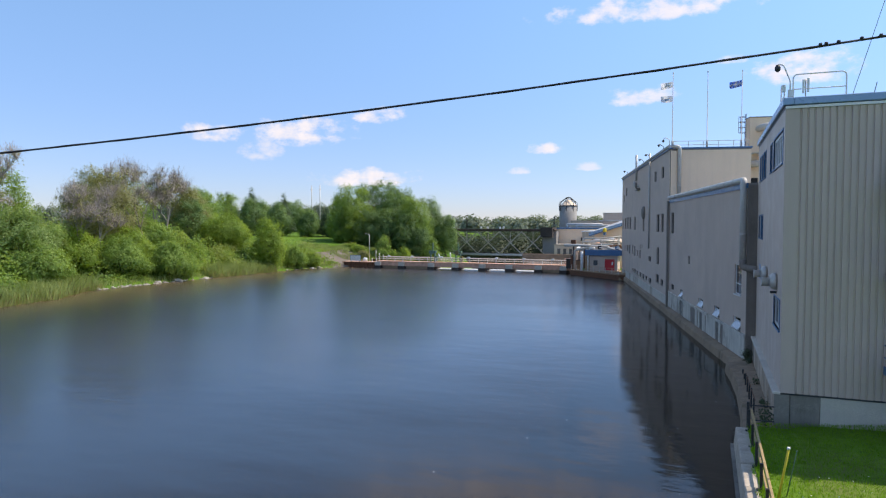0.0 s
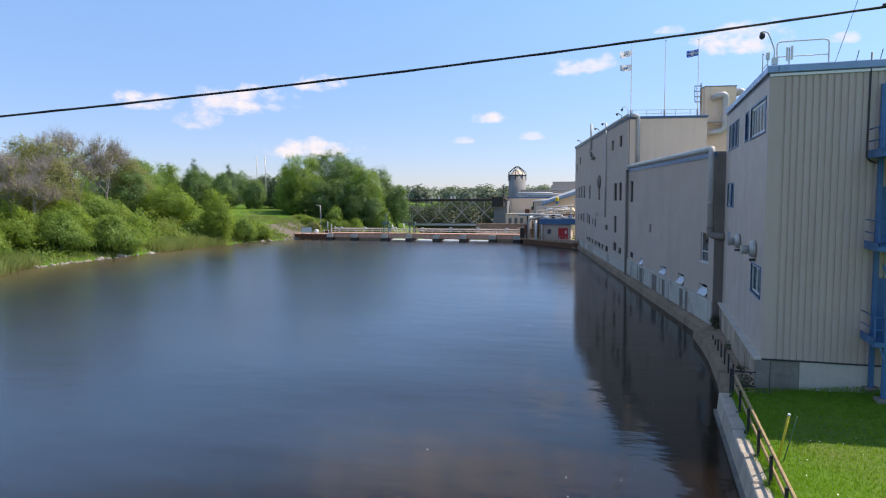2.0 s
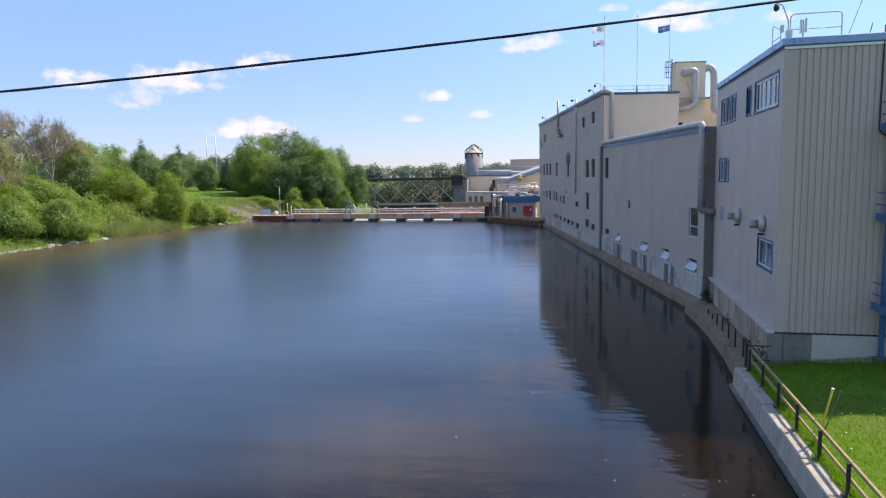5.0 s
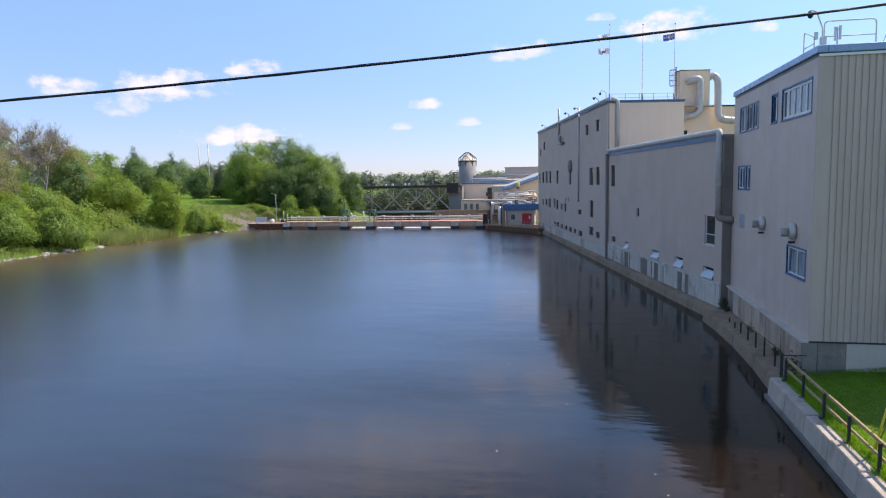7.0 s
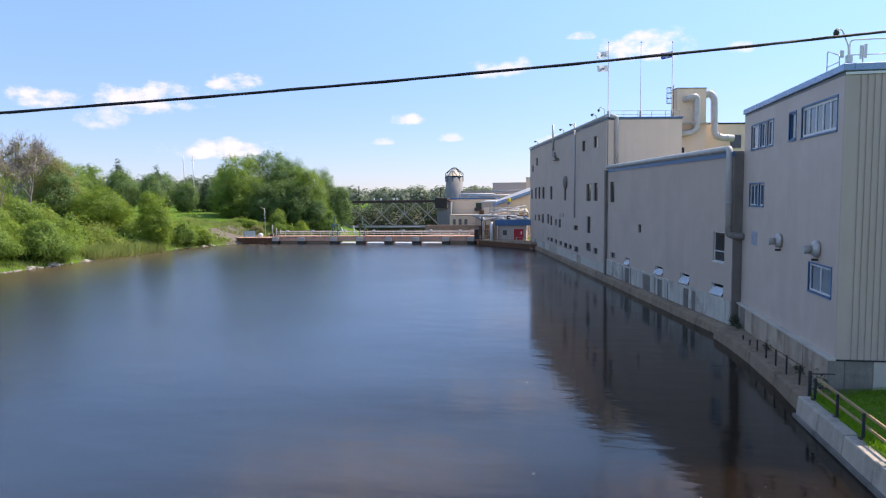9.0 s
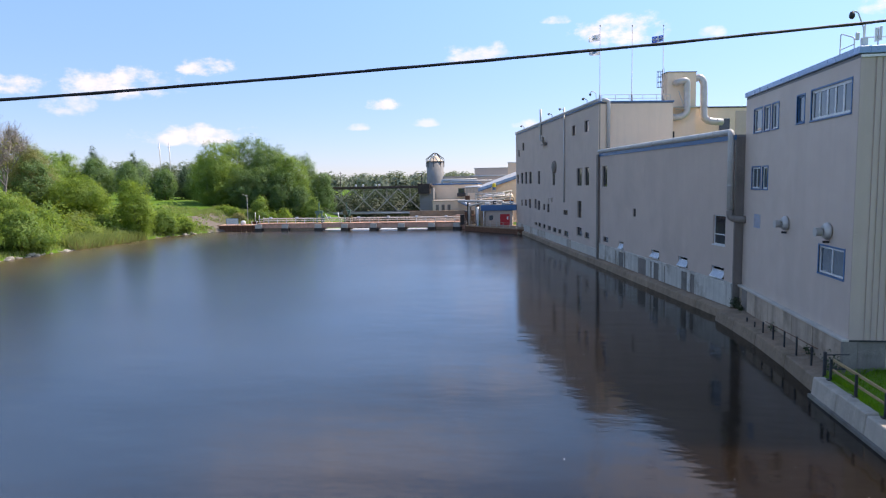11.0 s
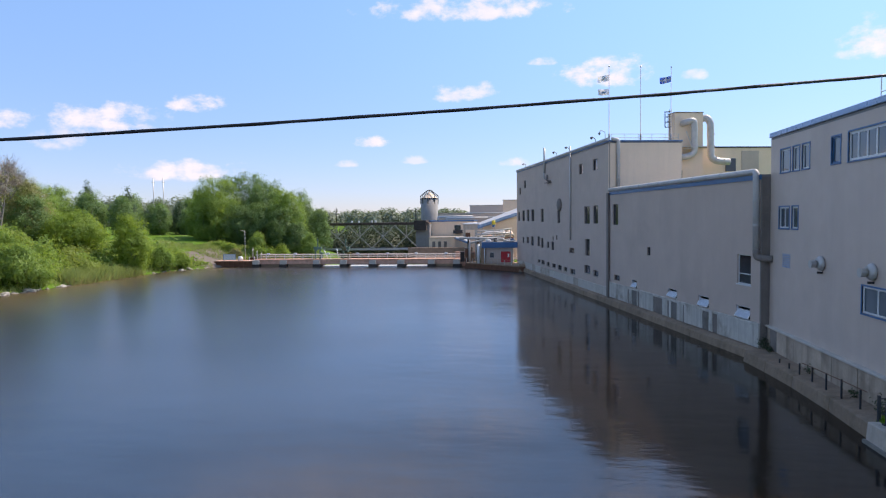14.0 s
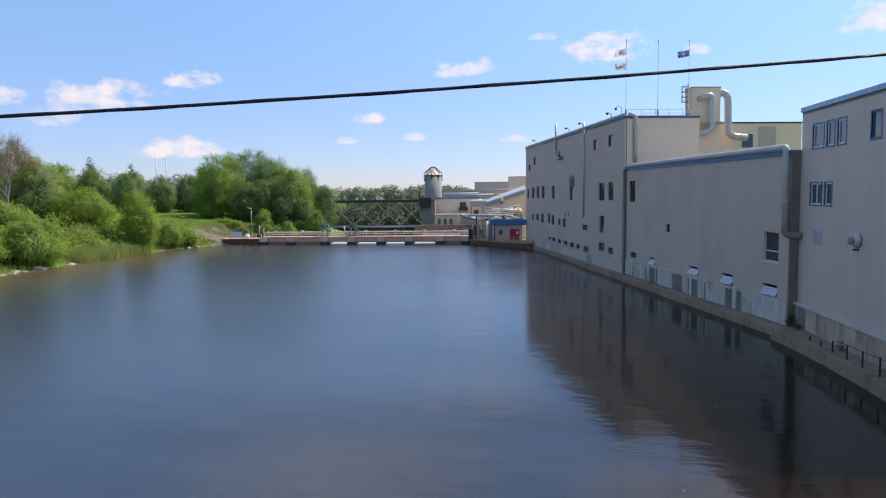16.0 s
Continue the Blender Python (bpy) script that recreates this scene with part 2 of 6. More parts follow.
BLUE_PALE = surface("pale_blue_roof_metal", (0.27, 0.40, 0.58), 0.35, 0.2, 0.1, 0.8, (0.25, 0.27, 0.3), 0.3, 0.0, 0.05)
CONCRETE = surface("weathered_concrete", (0.50, 0.425, 0.34), 0.9, 0, 0.16, 1.1, (0.20, 0.17, 0.13), 0.7, 0.45, 0.5, 18, 0.12)
CONCRETE_DARK = surface("wet_dark_concrete", (0.22, 0.20, 0.17), 0.85, 0, 0.2, 1.3, (0.08, 0.07, 0.05), 0.6, 0.4, 0.5, 18, 0.15)
CONCRETE_LEDGE = surface("mossy_footing_concrete", (0.31, 0.22, 0.145), 0.9, 0, 0.2, 1.2, (0.13, 0.10, 0.06), 0.6, 0.4, 0.5, 18, 0.12)
CONCRETE_PALE = surface("limewashed_concrete", (0.58, 0.53, 0.45), 0.85, 0, 0.08, 0.9, (0.35, 0.33, 0.29), 0.5, 0.35, 0.4, 18, 0.06)
LIMEWASH = surface("stained_whitewashed_concrete", (0.60, 0.565, 0.49), 0.85, 0, 0.14, 0.8, (0.20, 0.165, 0.12), 0.75, 0.6, 0.4, 18)
POLE_GREY = surface("dull_grey_pole_paint", (0.34, 0.34, 0.35), 0.6, 0.1, 0.1, 2.0, (0.25, 0.24, 0.23), 0.3)
GALV = surface("galvanised_metal", (0.56, 0.54, 0.50), 0.5, 0.3, 0.12, 2.0, (0.4, 0.38, 0.35), 0.4, 0.1, 0.08)
INSULATED = surface("insulated_pipe_jacket", (0.56, 0.54, 0.50), 0.55, 0.15, 0.1, 2.0, (0.42, 0.40, 0.37), 0.5, 0.0, 0.2, 9)
WHITE = surface("white_painted_metal", (0.80, 0.80, 0.78), 0.4, 0, 0.05, 2.0, (0.5, 0.45, 0.4), 0.25)
DARK_METAL = surface("dark_painted_steel", (0.035, 0.036, 0.04), 0.5, 0.2, 0.3, 3.0, (0.12, 0.06, 0.03), 0.4)
RUST = surface("rusted_steel", (0.19, 0.085, 0.045), 0.85, 0.1, 0.3, 2.0, (0.07, 0.035, 0.02), 0.6, 0.3, 0.4)
RAIL_WOOD = surface("ochre_painted_rail", (0.42, 0.29, 0.13), 0.6, 0, 0.18, 3.0, (0.16, 0.11, 0.06), 0.5, 0, 0.2)
EARTH = surface("brown_yard_earth", (0.17, 0.125, 0.09), 0.95, 0, 0.25, 0.8, (0.09, 0.07, 0.05), 0.5, 0, 0.6, 6)
BLEACHED = surface("sun_bleached_timber", (0.74, 0.42, 0.29), 0.85, 0, 0.2, 1.0, (0.30, 0.2, 0.14), 0.5, 0.3, 0.4)
PLANK = surface("weathered_deck_timber", (0.45, 0.31, 0.20), 0.85, 0, 0.2, 1.2, (0.14, 0.09, 0.06), 0.6, 0.2, 0.4, 20, 0.2)
TRUSS = surface("bleached_bridge_steel", (0.55, 0.49, 0.40), 0.85, 0.0, 0.2, 1.5, (0.16, 0.10, 0.06), 0.6, 0.3, 0.3)
TRUSS_DECK = surface("rust_brown_bridge_deck", (0.105, 0.075, 0.06), 0.9, 0, 0.3, 1.2, (0.05, 0.04, 0.035), 0.5, 0.2, 0.4)
TRUSS_DARK = surface("dark_bridge_timber", (0.055, 0.045, 0.038), 0.9, 0, 0.3, 1.5, (0.10, 0.07, 0.05), 0.5, 0.2, 0.4)
GREEN = surface("green_machine_paint", (0.11, 0.20, 0.14), 0.5, 0, 0.2, 2.0, (0.10, 0.08, 0.06), 0.4)
OLIVE = surface("mossy_green_brown_paint", (0.16, 0.14, 0.05), 0.7, 0, 0.3, 3.0, (0.08, 0.05, 0.03), 0.5)
RED = surface("red_painted_door", (0.55, 0.012, 0.02), 0.45, 0, 0.1, 2.0, (0.35, 0.02, 0.02), 0.3)
YELLOW = surface("yellow_paint", (0.72, 0.55, 0.04), 0.6, 0, 0.12, 4.0, (0.35, 0.25, 0.05), 0.3)
SILO_GREY = surface("grey_silo_concrete", (0.30, 0.29, 0.275), 0.8, 0, 0.1, 0.4, (0.18, 0.17, 0.15), 0.4, 0.35, 0.2)
RUBBER = surface("black_cable_jacket", (0.012, 0.012, 0.014), 0.6, 0, 0.2, 8.0, None, 0, 0, 0.1)
ROOFING = surface("grey_roof_membrane", (0.26, 0.25, 0.24), 0.9, 0, 0.15, 0.6, (0.14, 0.13, 0.12), 0.5, 0, 0.3)
BARK_BROWN = surface("brown_twig_bark", (0.42, 0.365, 0.315), 0.95, 0, 0.3, 3.0, (0.09, 0.07, 0.05), 0.5, 0.3, 0.8, 14)
# dusty panes; the pale blue-grey base also paints in the sky they mirror
GLASS_SKY = surface("sky_pale_dusty_glass", (0.46, 0.50, 0.54), 0.22, 0.0, 0.08, 3.0, (0.45, 0.48, 0.5), 0.3, 0.0, 0.05)
STONE = surface("shore_stone", (0.36, 0.33, 0.28), 0.9, 0, 0.25, 2.5, (0.2, 0.17, 0.13), 0.5, 0, 0.6, 9, 0.3)
BARK = surface("grey_brown_bark", (0.15, 0.125, 0.10), 0.95, 0, 0.3, 3.0, (0.07, 0.06, 0.05), 0.5, 0.3, 0.8, 14)
BARK_PALE = surface("pale_dead_bark", (0.30, 0.265, 0.225), 0.95, 0, 0.25, 3.0, (0.15, 0.13, 0.11), 0.5, 0.3, 0.8, 14)
GRAVEL = surface("grey_gravel_track", (0.20, 0.165, 0.13), 0.95, 0, 0.15, 1.4, (0.22, 0.19, 0.15), 0.5, 0, 0.7, 8)
GLASS = glass_mat("dark_window_glass", (0.015, 0.02, 0.025))
GLASS_BLUE = glass_mat("sky_tinted_window_glass", (0.05, 0.075, 0.09))
# near-black base colour stands in for the darkness of rooms
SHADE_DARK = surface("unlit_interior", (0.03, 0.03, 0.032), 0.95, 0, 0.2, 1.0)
FOOTING = surface("stained_footing_concrete", (0.50, 0.39, 0.29), 0.9, 0, 0.2, 0.9, (0.15, 0.115, 0.08), 0.65, 0.55, 0.5, 18, 0.12)
CREAM = surface("cream_painted_pipe", (0.84, 0.76, 0.64), 0.5, 0, 0.1, 2.0, (0.5, 0.36, 0.24), 0.35)
BLIND = surface("pale_window_blind", (0.62, 0.63, 0.62), 0.8, 0, 0.06, 2.0)
FLAG_WHITE = foliage("white_flag_cloth", (0.76, 0.76, 0.76), (0.80, 0.80, 0.80), 0.5)
FLAG_BLUE = foliage("blue_flag_cloth", (0.03, 0.10, 0.45), (0.03, 0.10, 0.46), 0.4)
WATER = water_mat("river_water")
LEAF_MID = foliage("mid_green_leaves", (0.160, 0.273, 0.062), (0.337, 0.449, 0.112), 0.52)
LEAF_BRIGHT = foliage("bright_green_leaves", (0.200, 0.319, 0.056), (0.345, 0.440, 0.088), 0.55)
LEAF_DARK = foliage("dark_green_leaves", (0.142, 0.248, 0.094), (0.244, 0.348, 0.123), 0.45)
LEAF_CONIFER = foliage("dark_conifer_needles", (0.069, 0.124, 0.063), (0.136, 0.199, 0.097), 0.3)
LEAF_OLIVE = foliage("olive_thinning_leaves", (0.263, 0.275, 0.122), (0.376, 0.369, 0.172), 0.5)
LEAF_PALE = foliage("pale_flowering_leaves", (0.115, 0.218, 0.041), (0.414, 0.506, 0.218), 0.5)
LEAF_WEED = foliage("yellowish_weed_leaves", (0.23, 0.30, 0.075), (0.42, 0.50, 0.15), 0.5)
# air haze over the distance is mixed into this paler, greyer leaf colour
LEAF_FAR = foliage("haze_tinted_far_leaves", (0.19, 0.235, 0.175), (0.225, 0.27, 0.19), 0.35)
# shade between and under the leaves is put into this very dark green
LEAF_SHADE = foliage("shade_toned_leaves", (0.065, 0.088, 0.045), (0.095, 0.122, 0.062), 0.25)
REED = foliage("reed_blades", (0.224, 0.320, 0.111), (0.449, 0.492, 0.203), 0.5)
REED_DRY = foliage("dry_reed_stems", (0.30, 0.26, 0.11), (0.46, 0.41, 0.19), 0.25)
GRASS_BLADE = foliage("lawn_blades", (0.13, 0.29, 0.012), (0.24, 0.42, 0.02), 0.5)
CLOVER = surface("white_clover_heads", (0.8, 0.82, 0.6), 0.9)


def ground_mat():
    m, nt, b, N, link = node_mat("grass_and_earth")
    col = mixed(nt, noise_fac(nt, 0.12, detail=5), (0.095, 0.18, 0.02), (0.145, 0.25, 0.028))
    col = mixed(nt, noise_fac(nt, 3.0, detail=4), col, (0.085, 0.17, 0.012))
    f = noise_fac(nt, 0.06, detail=5, lo=0.60, hi=0.75)
    col = mixed(nt, f, col, (0.16, 0.15, 0.06))
    link(col, b.inputs["Base Color"])
    b.inputs["Roughness"].default_value = 0.95
    b.inputs["Specular IOR Level"].default_value = 0.15
    bp = N("ShaderNodeBump")
    bp.inputs["Strength"].default_value, bp.inputs["Distance"].default_value = 0.8, 0.12
    link(noise_fac(nt, 5.0, detail=5, lo=0, hi=1), bp.inputs["Height"])
    link(bp.outputs[0], b.inputs["Normal"])
    return m


GROUND = ground_mat()


# ---- building helpers ----
class Geo:
    """Vertices and faces of one mesh."""

    def __init__(self):
        self.v, self.f = [], []

    def add(self, verts, faces):
        o = len(self.v)
        self.v += [tuple(p) for p in verts]
        self.f += [tuple(o + i for i in q) for q in faces]
        return self

    def box(self, x0, x1, y0, y1, z0, z1, m=None):
        vs = [Vector((x, y, z)) for x in (x0, x1) for y in (y0, y1) for z in (z0, z1)]
        if m:
            vs = [m @ p for p in vs]
        return self.add(vs, [(0, 1, 3, 2), (4, 6, 7, 5), (0, 4, 5, 1), (2, 3, 7, 6), (0, 2, 6, 4), (1, 5, 7, 3)])

    def sweep(self, pts, r, seg=10, ends=True):
        """A round bar along points; r: one radius or one a point."""
        pts = [Vector(p) for p in pts]
        rs = r if isinstance(r, (list, tuple)) else [r] * len(pts)
        o, up, last = len(self.v), None, len(pts) - 1
        for i, p in enumerate(pts):
            d = (pts[min(i + 1, last)] - pts[max(i - 1, 0)]).normalized()
            if up is None:
                up = Vector((0, 0, 1)) if abs(d.z) < 0.9 else Vector((1, 0, 0))
            a = d.cross(up).normalized()
            up = a.cross(d).normalized()
            for k in range(seg):
                q = 2 * math.pi * k / seg
                self.v.append(tuple(p + (a * math.cos(q) + up * math.sin(q)) * rs[i]))
        for i in range(last):
            for k in range(seg):
                a, b = o + i * seg + k, o + i * seg + (k + 1) % seg
                self.f.append((a, b, b + seg, a + seg))
        if ends:
            self.f.append(tuple(o + k for k in reversed(range(seg))))
            self.f.append(tuple(o + last * seg + k for k in range(seg)))
        return self

    def bar(self, p, q, w, h=None):
        """A square bar from p to q."""
        p, q = Vector(p), Vector(q)
        h = h or w
        d = (q - p).normalized()
        up = Vector((0, 0, 1)) if abs(d.z) < 0.95 else Vector((0, 1, 0))
        a = d.cross(up).normalized()
        c = a.cross(d).normalized()
        vs = [e + a * (sx * w / 2) + c * (sz * h / 2) for e in (p, q) for sx, sz in ((-1, -1), (1, -1), (1, 1), (-1, 1))]
        return self.add(vs, [(0, 1, 2, 3), (7, 6, 5, 4), (0, 4, 5, 1), (1, 5, 6, 2), (2, 6, 7, 3), (3, 7, 4, 0)])


def bend(points, radius, steps=5):
    """A polyline with its corners rounded off."""
    pts = [Vector(p) for p in points]
    out = [pts[0]]
    for a, b, c in zip(pts, pts[1:], pts[2:]):
        r = min(radius, (a - b).length * 0.49, (c - b).length * 0.49)
        p, q = b + (a - b).normalized() * r, b + (c - b).normalized() * r
        for i in range(steps + 1):
            t = i / steps
            out.append(p * (1 - t) ** 2 + b * (2 * t * (1 - t)) + q * t ** 2)
    return out + [pts[-1]]


def mesh_of(name, geo, material, bevel=0.0, smooth=False):
    me = bpy.data.meshes.new(name)
    if bevel:
        bm = bmesh.new()
        vs = [bm.verts.new(p) for p in geo.v]
        for q in geo.f:
            try:
                bm.faces.new([vs[i] for i in q])
            except ValueError:
                pass
        bmesh.ops.recalc_face_normals(bm, faces=bm.faces[:])
        bmesh.ops.bevel(bm, geom=bm.edges[:], offset=bevel, segments=1, affect="EDGES", clamp_overlap=True)
        bm.to_mesh(me)
        bm.free()
    else:
        me.from_pydata(geo.v, [], geo.f)
        bm = bmesh.new()
        bm.from_mesh(me)
        bmesh.ops.recalc_face_normals(bm, faces=bm.faces[:])
        bm.to_mesh(me)
        bm.free()
    if smooth:
        me.polygons.foreach_set("use_smooth", [len(p.vertices) == 4 for p in me.polygons])
    me.materials.append(material)
    return me


def part(name, geo, material, parent=None, label="", bevel=0.0, smooth=False):
    ob = new(name, mesh_of(name, geo, material, bevel, smooth))
    if parent:
        ob.parent = parent
    if label:
        tagged(ob, label)
    return ob


def thing(name, m=None, label="", category="", group="", kind=""):
    ob = new(name)
    ob.empty_display_size = 0.2
    if m:
        ob.matrix_world = m
    return tagged(ob, label, category, group, kind)


def solo(name, geo, material, label, category, group="", kind="", bevel=0.0, smooth=False, m=None):
    ob = part(name, geo, material, None, "", bevel, smooth)
    if m:
        ob.matrix_world = m
    return tagged(ob, label, category, group, kind)


def holed_wall(y0, y1, z0, z1, holes, thick=0.3, x=0.0):
    """A wall that faces -x, from x to x + thick, with openings (ya, yb, za, zb) right through it."""
    g = Geo()
    ys = sorted({y0, y1, *(q for h in holes for q in h[:2])})
    zs = sorted({z0, z1, *(q for h in holes for q in h[2:4])})
    solid = {}
    for i in range(len(ys) - 1):
        for j in range(len(zs) - 1):
            cy, cz = (ys[i] + ys[i + 1]) / 2, (zs[j] + zs[j + 1]) / 2
            solid[i, j] = not any(h[0] < cy < h[1] and h[2] < cz < h[3] for h in holes)
    index = {}

    def vert(i, j, s):
        if (i, j, s) not in index:
            index[i, j, s] = len(g.v)
            g.v.append((x + s * thick, ys[i], zs[j]))
        return index[i, j, s]

    for (i, j), full in solid.items():
        if not full:
            continue
        g.f.append((vert(i, j, 0), vert(i, j + 1, 0), vert(i + 1, j + 1, 0), vert(i + 1, j, 0)))
        g.f.append((vert(i, j, 1), vert(i + 1, j, 1), vert(i + 1, j + 1, 1), vert(i, j + 1, 1)))
        for di, dj, a, b in ((-1, 0, (i, j), (i, j + 1)), (1, 0, (i + 1, j), (i + 1, j + 1)), (0, -1, (i, j), (i + 1, j)), (0, 1, (i, j + 1), (i + 1, j + 1))):
            if not solid.get((i + di, j + dj), False):
                g.f.append((vert(*a, 0), vert(*b, 0), vert(*b, 1), vert(*a, 1)))
    return g


def window(parent, hole, frame_mat, glass, mullions=0, deep=0.16, bar=0.06, rail=None, sill=None, trim=None, blind=False, flap=False):
    """A window in an opening of a wall that faces -x: frame, panes, and what else shows."""
    ya, yb, za, zb = hole
    g = Geo()
    for a, b, c, d in ((ya, ya + bar, za, zb), (yb - bar, yb, za, zb), (ya + bar, yb - bar, za, za + bar), (ya + bar, yb - bar, zb - bar, zb)):
        g.box(deep - 0.05, deep + 0.05, a, b, c, d)
    edges = [ya + bar]
    for k in range(mullions):
        c = ya + (yb - ya) * (k + 1) / (mullions + 1)
        g.box(deep - 0.045, deep + 0.045, c - bar / 2, c + bar / 2, za + bar, zb - bar)
        edges += [c - bar / 2, c + bar / 2]
    edges.append(yb - bar)
    if rail:
        g.box(deep - 0.04, deep + 0.04, ya + bar, yb - bar, rail - bar / 2, rail + bar / 2)
    win = part("window", g, frame_mat, parent)
    if flap:
        h = zb - za
        low, top, w0, w1 = za + 0.16, zb - h * 0.30, -0.16, deep + 0.06
        a, b = ya + 0.05, yb - 0.05
        f = Geo()
        for p, q in (((w0, a, low), (w1, a, top)), ((w0, b, low), (w1, b, top)), ((w0, a, low), (w0, b, low)), ((w1, a, top), (w1, b, top))):
            f.bar(p, q, 0.06)
        part("sash", f, WHITE, win, "open sash swung outwards at the foot")
        p = Geo().bar((w0, (a + b) / 2, low), (w1, (a + b) / 2, top), b - a - 0.05, 0.012)
        part("pane", p, GLASS_SKY, win)
        back = Geo().box(deep + 0.5, deep + 0.52, ya - 0.3, yb + 0.3, za - 0.3, zb + 0.3)
        part("interior", back, SHADE_DARK, win)
    else:
        for a, b in zip(edges[::2], edges[1::2]):
            part("pane", Geo().box(deep - 0.008, deep + 0.008, a, b, za + bar, zb - bar), glass, win)
        if blind:
            part("blind", Geo().box(deep + 0.1, deep + 0.12, ya + bar, yb - bar, za + bar, zb - bar), BLIND, win)
    if sill:
        part("sill", Geo().box(-0.07, deep - 0.05, ya - 0.06, yb + 0.06, za - 0.09, za), sill, win, bevel=0.01)
    if trim:
        t = Geo()
        for a, b, c, d in ((ya - 0.09, ya, za - 0.09, zb + 0.09), (yb, yb + 0.09, za - 0.09, zb + 0.09), (ya, yb, zb, zb + 0.09), (ya, yb, za - 0.09, za)):
            t.box(-0.03, deep - 0.05, a, b, c, d)
        part("trim", t, trim, win, "blue painted surround")
    return win


def big_mesh(name, verts, loops_per, mats):
    """A mesh from arrays: verts (n, 3), every loops_per of them one face."""
    n = len(verts)
    me = bpy.data.meshes.new(name)
    me.vertices.add(n)
    me.vertices.foreach_set("co", np.asarray(verts, dtype=np.float32).ravel())
    me.loops.add(n)
    me.loops.foreach_set("vertex_index", np.arange(n, dtype=np.int32))
    m = n // loops_per
    me.polygons.add(m)
    me.polygons.foreach_set("loop_start", np.arange(m, dtype=np.int32) * loops_per)
    me.update(calc_edges=True)
    for q in mats:
        me.materials.append(q)
    return me


def leaf_quads(rng, centres, normals, size, loose=0.55):
    """Pointed leaf sprays: a diamond at each centre, facing about the normal."""
    n = len(centres)
    nr = normals + rng.normal(0, loose, (n, 3))
    nr /= np.linalg.norm(nr, axis=1, keepdims=True) + 1e-9
    side = np.cross(nr, rng.normal(0, 1, (n, 3)))
    side /= np.linalg.norm(side, axis=1, keepdims=True) + 1e-9
    other = np.cross(nr, side)
    s = size * rng.uniform(0.55, 1.35, (n, 1))
    w = rng.uniform(0.45, 0.85, (n, 1))
    fold = nr * s * 0.22
    return np.stack([centres + side * s, centres + other * s * w + fold, centres - side * s, centres - other * s * w + fold], 1).reshape(-1, 3)


# ---- ground and water ----
def shore_left(y):
    return float(np.interp(y, (-400, 10, 20, 30, 40, 55, 96, 106, 112, 124, 160, 200, 1000), (-95, -88, -86.5, -88.5, -94.5, -94.5, -93, -88.5, -84, -72, -74, -92, -150)))


def shore_right(y):
    if y < 105:
        return float(np.interp(y, (-400, -0.4, 0.0, 17, 104), (-1.3, -1.3, 0.5, 0.5, -17.0)))
    return float(np.interp(y, (105, 112, 125, 200, 1000), (-28, -30, -46, -46, -90)))


def land(x, y):
    """Height of the ground."""
    bed = -2.5 if y < 108 else -6.0
    d = shore_left(y) - x
    e = x - shore_right(y)
    if d > -4:
        h = float(np.interp(d, (-4, 0, 0.6, 3, 12, 35, 100, 250, 900), (bed, -0.1, 0.25, 0.7, 3.6, 6.0, 8.0, 10.5, 14)))
        h += 2.3 * math.exp(-((y - 80) / 17.0) ** 2) * min(max((d - 3) / 12.0, 0.0), 1.0)
        return h + (0.35 * noise.noise(Vector((x * 0.09, y * 0.09, 0))) if d > 4 else 0)
    if e > -0.2:
        rise = 0.095 * min(max(x, 0.0), 6.0) * min(max(1 + y / 9.0, 0.0), 1.0) if y < 0.3 else 0.0
        return 1.05 + rise if y < 30 else 1.3
    return bed


def build_ground():
    xs = sorted({*np.linspace(-1800, -300, 12), *np.linspace(-300, -130, 35), *np.linspace(-130, -66, 97), *np.linspace(-66, -20, 24), *np.linspace(-20, 0.01, 70), *np.linspace(0.3, 40, 25), *np.linspace(60, 1800, 14)})
    ys = sorted({*np.linspace(-500, -20, 25), *np.linspace(-20, 200, 150), *np.linspace(210, 420, 30), *np.linspace(500, 3500, 12)})
    nx = len(xs)
    v = [(float(x), float(y), land(float(x), float(y))) for y in ys for x in xs]
    f = [(j * nx + i, j * nx + i + 1, (j + 1) * nx + i + 1, (j + 1) * nx + i) for j in range(len(ys) - 1) for i in range(nx - 1)]
    g = Geo()
    g.v, g.f = v, f
    ob = part("ground", g, GROUND, smooth=True)
    tagged(ob, "grassy river bank and lawn with bare earth patches", "ground", kind="structure")


build_ground()
solo("water", Geo().add([(-130, -500, 0), (20, -500, 0), (20, 109.6, 0), (-130, 109.6, 0)], [(0, 1, 2, 3)]), WATER, "dark brown river water with gentle ripples", "water", kind="structure")
solo("water", Geo().add([(-150, 111, -3.2), (-20, 111, -3.2), (-20, 900, -3.2), (-150, 900, -3.2)], [(0, 1, 2, 3)]), WATER, "lower river water below the dam", "water", kind="structure")


